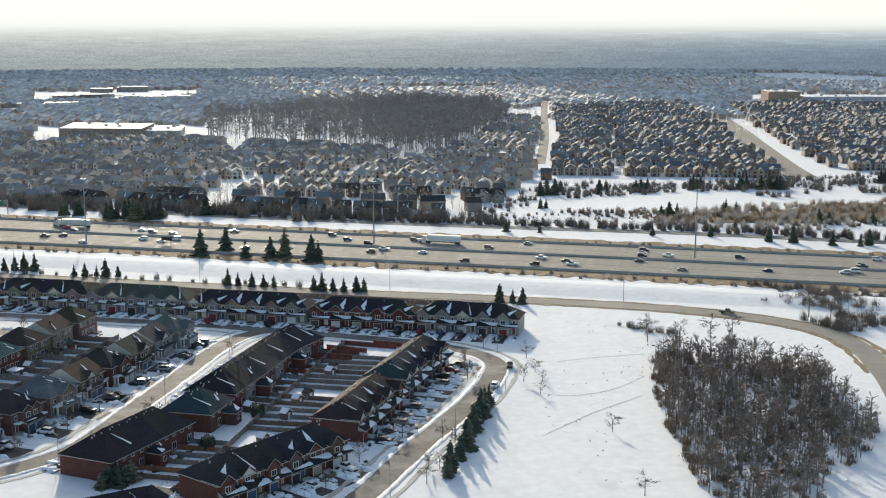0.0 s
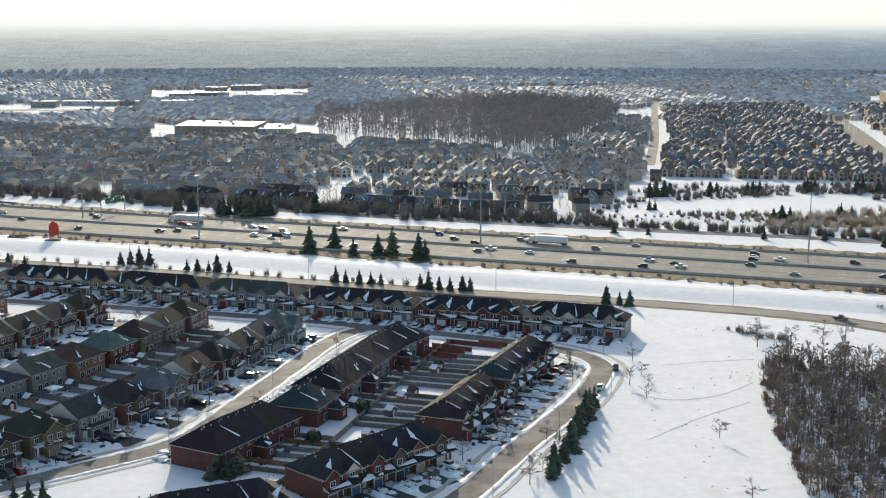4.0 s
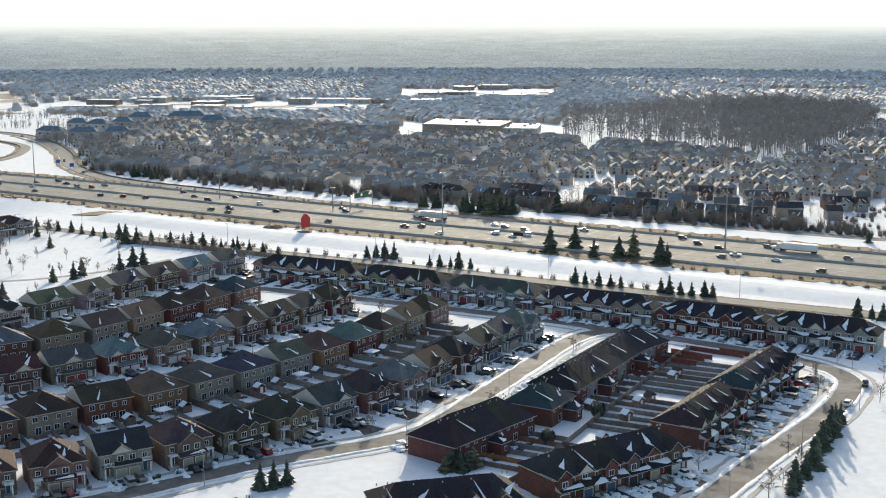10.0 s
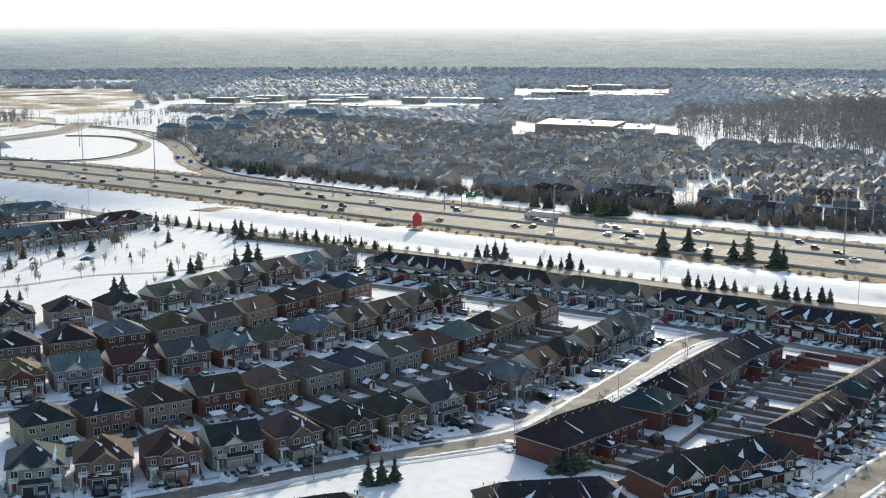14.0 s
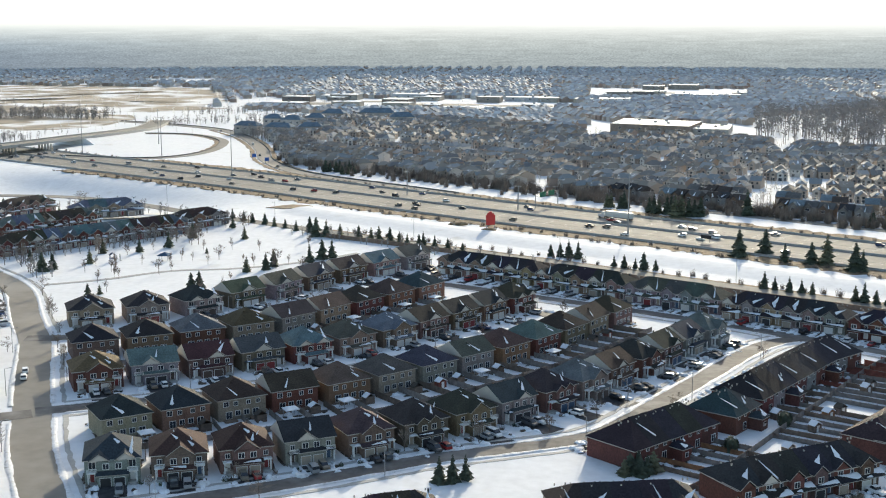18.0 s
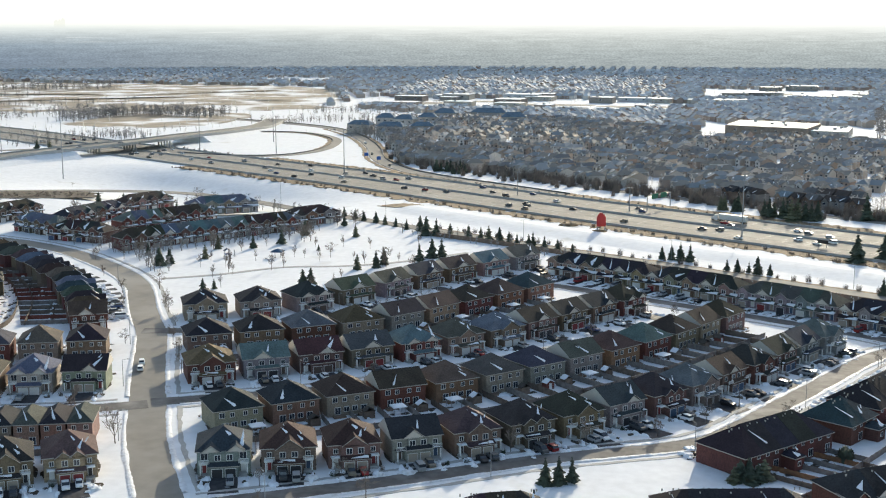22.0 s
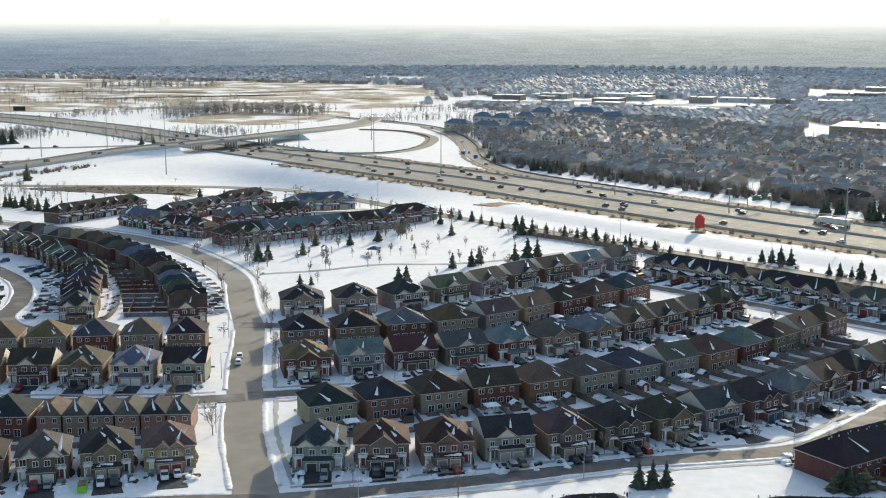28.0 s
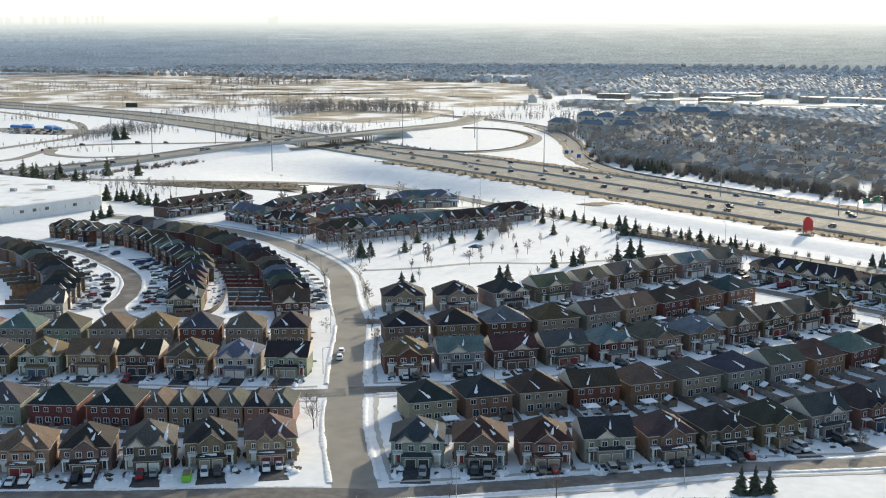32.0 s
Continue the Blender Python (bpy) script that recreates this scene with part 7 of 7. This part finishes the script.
for x, y, a in along([(-205, 404), (-226, 440), (-250, 474), (-282, 502)], count=16):
    fence([(x - 1.5, y), (x - 17, y - 5)], 1.4, small_rnd.choice(WOODS[:2] + WOODS[3:4])[0], "crescent fences", "wooden fence between the crescent yards")
for a, b in (((105, 393), (120.5, 381.5)), ((96, 385), (106.5, 376.5)), ((91, 374), (100.5, 369.5)), ((115, 389), (123, 383)), ((99, 389), (110, 380)), ((94, 380), (103, 373))):
    fence([a, b], 1.5, WOODS[3][0], "court fences", "red-stained wooden fence at the head of the court")
# noise wall behind the terraces
wall_line = [(-118, 604), (-70, 577), (-38, 556), (20, 518), (66, 487), (122, 452), (170, 418)]
tagged(part("noise_wall", shape([wall_profile(offset_line(wall_line, 7), (-0.15, -0.15, 0.15, 0.15), (-0.4, 1.9, 1.9, -0.4))]), FENCE), "long brown noise wall beside the service road", "wall", kind="structure")


def shed(x, y, deg, snow):
    root = new("garden_shed")
    part("wall", shape([box(-1.4, 1.4, -1.1, 1.1, -0.2, 2.0)]), BOARDS, root, colour=small_rnd.choice(WOODS)[0])
    part("door", shape([box(-0.5, 0.5, -1.16, -1.1, 0, 1.8)]), WHITE, root)
    part("roof", shape([gablet(0, 2.8, -1.1, 1.1, 2.0, 32, 0.2)[0]]), SHINGLE if not snow else ROOF_SNOW, root, colour=(0.08, 0.07, 0.06))
    root.matrix_basis = pose(x, y, 0, 0, 0, deg)
    return tagged(root, "small wooden garden shed under snow" if snow else "small wooden garden shed", "shed", "garden sheds")


def gazebo(x, y, deg):
    root = new("gazebo")
    for px in (-1.6, 1.6):
        for py in (-1.4, 1.4):
            part("post", shape([box(px - 0.06, px + 0.06, py - 0.06, py + 0.06, -0.2, 2.3)]), STEEL, root)
    v, f = hip(3.6, 3.2, 2.3, 20, 0.2)
    part("roof", shape([(v, f)]), ROOF_SNOW, root, "snow-laden roof")
    root.matrix_basis = pose(x, y, 0, 0, 0, deg)
    return tagged(root, "garden gazebo with snow-laden roof", "gazebo", "gazebos")


for front, n in ((ROW_2, 13), (ROW_4, 9), (L_4, 9)):
    for x, y, a in along(front, count=n):
        for q in (-1, 1):
            k = small_rnd.random()
            px, py = x + math.cos(a) * q * 3.5 + math.sin(a) * 11, y + math.sin(a) * q * 3.5 - math.cos(a) * 11
            if front is L_4:
                px, py = x + math.cos(a) * q * 3.5 - math.sin(a) * -11, y + math.sin(a) * q * 3.5 + math.cos(a) * -11 + 22 * 0
            if k < 0.36:
                shed(px, py, math.degrees(a) + 180 * (q > 0), k < 0.22)
            elif k < 0.52:
                gazebo(px, py, math.degrees(a))
for x, y in ((70, 321), (80, 337), (92, 358), (60, 303), (62, 331), (76, 333), (94, 362), (50, 288)):
    shed(x, y, 40, small_rnd.random() < 0.6)
for x, y in ((46, 303), (63, 325)):
    k = new("evergreen_bush", data_of("evergreen_bush", shape([(lambda v, f: (v, f))(*loft([(-1.6, 0.3, 0.2, 1.5), (-1.0, 1.3, 0.0, 2.9), (0.0, 1.7, -0.2, 3.8), (1.0, 1.2, 0.0, 2.7), (1.6, 0.3, 0.3, 1.4)]))]), NEEDLE))
    bm = bmesh.new()
    bush_rnd = random.Random(round(x * 10))
    for i in range(420):
        d = Vector((bush_rnd.gauss(0, 1), bush_rnd.gauss(0, 1), bush_rnd.gauss(0, 1))).normalized()
        p = Vector((d.x * 1.7, d.y * 1.6, 1.7 + d.z * 1.9)) * bush_rnd.uniform(0.75, 1.08)
        s1, s2 = d.orthogonal().normalized() * 0.35, d.cross(d.orthogonal()).normalized() * 0.3
        bm.faces.new([bm.verts.new(p - s1 - s2), bm.verts.new(p + s1 - s2 * 0.4), bm.verts.new(p + s2 + d * 0.4)])
    part("foliage", bm, NEEDLE, k)
    k.location = (x, y, 0)
    tagged(k, "dense dark evergreen bush beside a terrace", "bush", "evergreen bushes")


# high masts
def mast(x, y, h):
    root = new("high_mast_light", data_of("pole", shape([tube((0, 0, -0.3), (0, 0, h * 0.5), 0.42, 0.3, 8), tube((0, 0, h * 0.5), (0, 0, h), 0.3, 0.16, 8)]), STEEL))
    ring = [((math.cos(i * math.tau / 12), math.sin(i * math.tau / 12))) for i in range(12)]
    v = [(a * r, b * r, h - z) for r, z in ((1.25, 0.3), (1.25, 0.5), (1.05, 0.5), (1.05, 0.3)) for a, b in ring]
    f = [(12 * q + i, 12 * q + (i + 1) % 12, 12 * ((q + 1) % 4) + (i + 1) % 12, 12 * ((q + 1) % 4) + i) for q in range(4) for i in range(12)]
    part("lamp_ring", shape([(v, f), box(-1.1, 1.1, -0.06, 0.06, h - 0.45, h - 0.33), box(-0.06, 0.06, -1.1, 1.1, h - 0.47, h - 0.35)]), STEEL, root)
    for i in range(4):
        a, b = ring[i * 3]
        part("lamp_head", shape([box(a * 1.5 - 0.35, a * 1.5 + 0.35, b * 1.5 - 0.35, b * 1.5 + 0.35, h - 0.62, h - 0.38)]), CONCRETE, root)
    root.location = (x, y, hollow(x, y))
    return tagged(root, "tall grey steel high-mast light by the highway", "mast", "high-mast lights")


for x, y, h in ((298, 490, 32), (171, 576, 31), (39.5, 625, 32), (-88, 766, 15), (-222, 857, 31), (-312, 984, 31), (-417, 820, 46), (-380, 990, 31), (-345, 1081, 31), (-554, 878, 33), (-541, 958, 33), (-585, 868, 31), (-700, 1060, 31), (-17.8, 710, 14)):
    mast(x, y, h)


def street_lamp(x, y, deg, h, group):
    root = new("street_lamp", data_of("pole", shape([tube((0, 0, -0.3), (0, 0, h), 0.11, 0.07, 6)]), STEEL))
    part("arm", shape([tube((0, 0, h - 0.1), (1.6, 0, h + 0.15), 0.05, 0.04, 4)]), STEEL, root)
    part("lamp_head", shape([loft([(1.3, 0.12, h + 0.05, h + 0.18), (1.6, 0.17, h + 0.05, h + 0.24), (2.1, 0.1, h + 0.08, h + 0.18)])]), CONCRETE, root)
    root.matrix_basis = pose(x, y, 0, 0, 0, deg)
    return tagged(root, "slim grey steel street lamp", "street lamp", group)


for x, y in ((-228, 726), (-147, 656), (-66, 602), (5, 557), (77, 513), (146, 470), (224, 419), (276, 352)):
    street_lamp(x, y, 235, 10.4, "service road lamps")
for line, w, d in ((MAIN[2:9], 7.0, 52), (STREET_A[1:12], -6.5, 48), (STREET_B, 6.0, 44), (STREET_D[1:10], -6.5, 46), (STREET_L, 6.0, 48), (STREET_C[1:8], 6, 50)):
    for x, y, a in along(offset_line(line, w), d):
        if all(math.dist((x, y), p[:2]) > 5.4 for p in ROAD_POINTS):
            street_lamp(x, y, math.degrees(a) + (-90 if w > 0 else 90), 8.0, "residential lamps")


# red sign tower on the verge
sign = new("red_sign")
for px in (-2.6, 2.6):
    part("leg", shape([box(px - 0.3, px + 0.3, -0.3, 0.3, -0.3, 3.2)]), STEEL, sign)
outline = [(-3.1, 2.4), (3.1, 2.4), (3.1, 7.6), (2.2, 7.6), (2.2, 8.6), (1.0, 8.6), (1.0, 9.4), (-1.4, 9.4), (-1.4, 8.6), (-2.4, 8.6), (-2.4, 7.6), (-3.1, 7.6)]
v, f = slab([(x, z) for x, z in outline], -0.45, 0.45)
part("panel", shape([([(x, y, z) for x, z, y in v], f)]), RED_PAINT, sign, "red painted sign panel")
part("sign_back", shape([([(x * 0.98 + 0.4, y + 1.3, z * 0.97) for x, z, y in v], f)]), RED_PAINT, sign, "second red panel behind")
part("plinth", shape([box(-4.0, 4.0, -0.8, 2.2, -0.4, 0.5)]), CONCRETE, sign)
sign.matrix_basis = pose(-30, 636, 0.5, 0, 0, 14) @ Matrix.Diagonal((0.75, 0.8, 1, 1))
tagged(sign, "tall stepped red sign on steel legs by the highway", "sign")
for k, (x, y, w) in enumerate(((-48, 651, 5.5), (-31, 632.5, 5.0))):
    heap = new("earth_mound", YARD_MESHES[k])
    heap.data = heap.data.copy()
    heap.data.materials[0] = GRASS
    heap.matrix_basis = pose(x, y, 0.6, 0, 0, 20 * k) @ Matrix.Diagonal((w, 2.4, 1.2, 1))
    tagged(heap, "brown earth mound on the snowy verge", "mound", "earth mounds")
# overhead direction sign, roadside boards
GREEN = material("green_sign", (0.02, 0.16, 0.09), 0.5, 0.05)
BLUE = material("blue_sign", (0.03, 0.12, 0.42), 0.5, 0.05)
gantry = new("sign_gantry")
gx0, gy0, gx1, gy1 = -8, 716, 5, 738
for x, y in ((gx0, gy0), (gx1, gy1)):
    part("post", shape([tube((x, y, -0.2), (x, y, 8.2), 0.3, 0.25, 8)]), STEEL, gantry)
for z in (6.9, 8.0):
    part("beam", shape([tube((gx0, gy0, z), (gx1, gy1, z), 0.14, 0.14, 6)]), STEEL, gantry)
for t_ in (0.3, 0.68):
    part("sign_panel", shape([box(-3.2, 3.2, -0.1, 0.1, -1.5, 1.5)]), GREEN, gantry, "green direction sign", at=pose(gx0 + (gx1 - gx0) * t_, gy0 + (gy1 - gy0) * t_, 7.4, 0, 0, 59) @ pose(0, -0.35, 0))
tagged(gantry, "steel gantry with green signs over the highway", "gantry")
for x, y, m, w, h, z, deg, lb in ((-231, 962, BLUE, 3.4, 2.6, 1.8, 40, "blue roadside sign by the ramp"), (-215, 936, BLUE, 3.4, 2.6, 1.8, 40, "blue roadside sign by the ramp"), (76, 608, RUBBER, 5.6, 1.8, 2.0, -35, "dark roadside board with posts"), (-820, 1260, RUBBER, 14, 5, 6, 10, "dark billboard far across fields")):
    root = new("roadside_sign")
    part("board", shape([box(-w / 2, w / 2, -0.1, 0.1, z, z + h)]), m, root)
    for px in (-w * 0.35, w * 0.35):
        part("post", shape([box(px - 0.12, px + 0.12, 0.1, 0.3, -0.3, z + h * 0.8)]), STEEL, root)
    root.matrix_basis = pose(x, y, 0, 0, 0, deg)
    tagged(root, lb, "sign")
# trodden trails over the snowy field
for k, line in enumerate(([(163.6, 349.3), (178.7, 349.7), (194.4, 348.5)], [(129.7, 284.8), (150.8, 297.8), (171.0, 307.5)], [(141.9, 324.0), (150.3, 314.9), (165.2, 315.6), (181.8, 325.5)])):
    structure("trail", [strip(line, 0.35, 0.35, 0.03 + 0.004 * k, 0.2, 2.0, 0.15)], SNOW_BANK, "faint trodden trail across the snowy field", "path")
# park path, shelter, playground
structure("path", [strip([(-205, 484), (-184, 497), (-162, 517), (-137, 524), (-112, 540), (-88, 566)], 1.3, 1.3, 0.1)], CONCRETE, "narrow cleared footpath through the park", "path")
shelter = new("park_shelter")
for px in (-2, 2):
    for py in (-2, 2):
        part("post", shape([box(px - 0.1, px + 0.1, py - 0.1, py + 0.1, -0.3, 2.6)]), STEEL, shelter)
part("roof", shape([hip(5, 5, 2.6, 24, 0.3)]), SHINGLE, shelter, "blue hip roof", colour=(0.05, 0.10, 0.17))
shelter.location = (-172, 541, 0)
tagged(shelter, "small park shelter with blue roof", "shelter")
play = new("playground_frame")
for px, py in ((0, 0), (2.2, 0), (0, 2.2), (2.2, 2.2), (4.6, 1.0), (4.6, 2.6)):
    part("post", shape([box(px - 0.1, px + 0.1, py - 0.1, py + 0.1, -0.3, 3.0)]), STEEL, play)
part("platform", shape([box(-0.1, 2.3, -0.1, 2.3, 1.3, 1.45)]), BLUE, play)
part("roof", shape([gablet(1.1, 2.4, 0, 2.2, 3.0, 35, 0.2)[0]]), SHINGLE, play, colour=(0.05, 0.07, 0.12))
part("slide", shape([([(2.3, 0.4, 1.4), (2.3, 1.2, 1.4), (5.2, 1.2, 0.1), (5.2, 0.4, 0.1), (2.3, 0.4, 1.3), (2.3, 1.2, 1.3), (5.2, 1.2, 0.0), (5.2, 0.4, 0.0)], box(0, 1, 0, 1, 0, 1)[1])]), STEEL, play)
play.matrix_basis = pose(-195, 535, 0, 0, 0, 30)
tagged(play, "playground climbing frame with slide in the snow", "playground")
# skip on a drive
bin_ = new("waste_skip", data_of("waste_skip", shape([loft([(-2.4, 1.0, 0.15, 1.5), (-1.9, 1.1, 0.0, 1.5), (1.9, 1.1, 0.0, 1.5), (2.4, 1.0, 0.15, 1.5)])]), material("lime_green_paint", (0.16, 0.50, 0.03), 0.5, 0.1, 1.0)))
part("load", shape([box(-2.0, 2.0, -0.85, 0.85, 1.45, 1.58)]), GRASS, bin_)
bin_.matrix_basis = pose(-147.2, 242.2, 0.08, 0, 0, -65)
tagged(bin_, "bright green waste skip on a driveway", "skip")

# bare lawn, trodden paths and lumps of snow round the houses
def yard_scatter(points, count, side, half, front, seed, back=True, more=1):
    """Thin patches of wet bare lawn and small heaps of snow round each house of a row; half: half the width of a plot."""
    rnd = random.Random(seed)
    lawn, heap = [], []
    for x, y, a in along(points, count=count):
        turn = a + side * math.pi / 2 + math.pi / 2
        c, s = math.cos(turn), math.sin(turn)
        beds = [(sx * (half + rnd.uniform(-0.4, 0.4)), rnd.uniform(-4, 4), 0.7, rnd.uniform(2.5, 5.5)) for sx in (-1, 1)]
        beds += [(rnd.choice((-1, 1)) * rnd.uniform(half * 0.6, half), -rnd.uniform(front, front + 4.5), rnd.uniform(0.5, 1.5), rnd.uniform(0.5, 1.8)) for _ in range(4 * more)]
        lumps = [(rnd.choice((-1, 1)) * half * rnd.uniform(0.5, 0.95), -rnd.uniform(front, front + 7), rnd.uniform(0.4, 1.1), rnd.uniform(0.5, 1.9), rnd.uniform(0.25, 0.75)) for _ in range(7 * more)]
        if back:
            beds += [(rnd.uniform(-half, half), rnd.uniform(7.4, 12), rnd.uniform(0.6, 2.2), rnd.uniform(0.4, 1.3)) for _ in range(4)]
            lumps += [(rnd.uniform(-half, half), rnd.uniform(7.6, 12), rnd.uniform(0.4, 1.2), rnd.uniform(0.4, 1.0), rnd.uniform(0.2, 0.6)) for _ in range(4)]
        for u, v, rx, ry in beds:
            lift = rnd.uniform(0.03, 0.06)
            rim = [(u + math.cos(k * math.tau / 11) * rx * rnd.uniform(0.6, 1.25), v + math.sin(k * math.tau / 11) * ry * rnd.uniform(0.6, 1.25)) for k in range(11)]
            lawn.append(slab([(x + p * c - q * s, y + p * s + q * c) for p, q in rim], -0.2, lift))
        for u, v, rx, ry, h in lumps:
            ring = [(math.cos(k * math.tau / 9) * rx * rnd.uniform(0.7, 1.2), math.sin(k * math.tau / 9) * ry * rnd.uniform(0.7, 1.2)) for k in range(9)]
            pts = [(u + p, v + q, -0.2) for p, q in ring] + [(u + p * 0.6, v + q * 0.6, h * rnd.uniform(0.6, 1.0)) for p, q in ring] + [(u, v, h)]
            heap.append(([(x + p * c - q * s, y + p * s + q * c, z) for p, q, z in pts], [(k, (k + 1) % 9, 9 + (k + 1) % 9, 9 + k) for k in range(9)] + [(9 + k, 9 + (k + 1) % 9, 18) for k in range(9)]))
    tagged(part("bare_lawn", shape(lawn), LAWN), "dark wet lawn laid bare between the snow", "lawn", kind="stuff")
    tagged(part("snow_lumps", shape(heap), ROOF_SNOW), "shovelled lumps of white snow round the houses", "snow", kind="stuff")


for k, (line, n, side, half, front, back) in enumerate(((ROW_1, 15, -1, 6.2, 9, True), (ROW_2, 13, 1, 6.2, 7.5, True), (ROW_3, 11, -1, 6.2, 9, True), (ROW_4, 9, 1, 6.2, 7.5, True), (ROW_5, 9, -1, 6.2, 9, True), (L_1, 6, 1, 6.2, 9, True), (L_3, 9, 1, 6.2, 9, True), (L_4, 9, -1, 6.2, 8, True), ([(-203, 410), (-217, 433), (-238, 462), (-264, 489), (-298, 516)], 18, -1, 3.4, 8, True), ([(-243, 406), (-256, 433), (-274, 463), (-299, 485)], 13, 1, 3.4, 8, True), ([(-286, 381), (-299, 406), (-320, 427), (-347, 450)], 11, -1, 3.4, 8, True), (COURT_E[0], 6, -1, 3.2, 9, True), (COURT_E[1], 5, -1, 3.2, 9, True), (COURT_E[2], 6, -1, 3.2, 9, True), (COURT_W[0], 5, 1, 3.2, 9, True), (COURT_W[2], 9, 1, 3.2, 9, True), *(([a, b], n, 1, 3.2, 8, False) for a, b, n, bricks, roofs in SERVICE_BLOCKS))):
    yard_scatter(line, n, side, half, front, 70 + k, back, 2 if half < 6 else 1)

# clipped evergreens by the porches, bare shrubs in the yards
spots, twiggy = [], []
for line, n, side, depth in ((ROW_1, 15, -1, 9.5), (ROW_3, 11, -1, 9.5), (ROW_5, 9, -1, 9.5), (L_1, 6, 1, 9.5), (L_3, 9, 1, 9.5), (COURT_E[0], 6, -1, 9.0), (COURT_E[1], 5, -1, 9.0), (COURT_E[2], 6, -1, 9.0)):
    for x, y, a in along(line, count=n):
        nx, ny = -math.sin(a) * side, math.cos(a) * side
        for q in (-1, 1):
            u, d = q * small_rnd.uniform(4.2, 6.2), depth + small_rnd.uniform(-0.8, 2.5)
            spot = (x + math.cos(a) * u + nx * d, y + math.sin(a) * u + ny * d, small_rnd.uniform(0.45, 0.95))
            (spots if small_rnd.random() < 0.5 else twiggy).append(spot)
        for _ in range(2):
            u, d = small_rnd.uniform(-6, 6), -small_rnd.uniform(9.5, 13)
            twiggy.append((x + math.cos(a) * u + nx * d, y + math.sin(a) * u + ny * d, small_rnd.uniform(0.5, 1.4)))
brush("porch_evergreens", spots, "dark clipped evergreen shrubs beside the porches", NEEDLE, 1.5, 31, 60)
brush("yard_shrubs", twiggy, "leafless brown shrubs in the snowy yards", TWIG, 1.8, 32, 44)
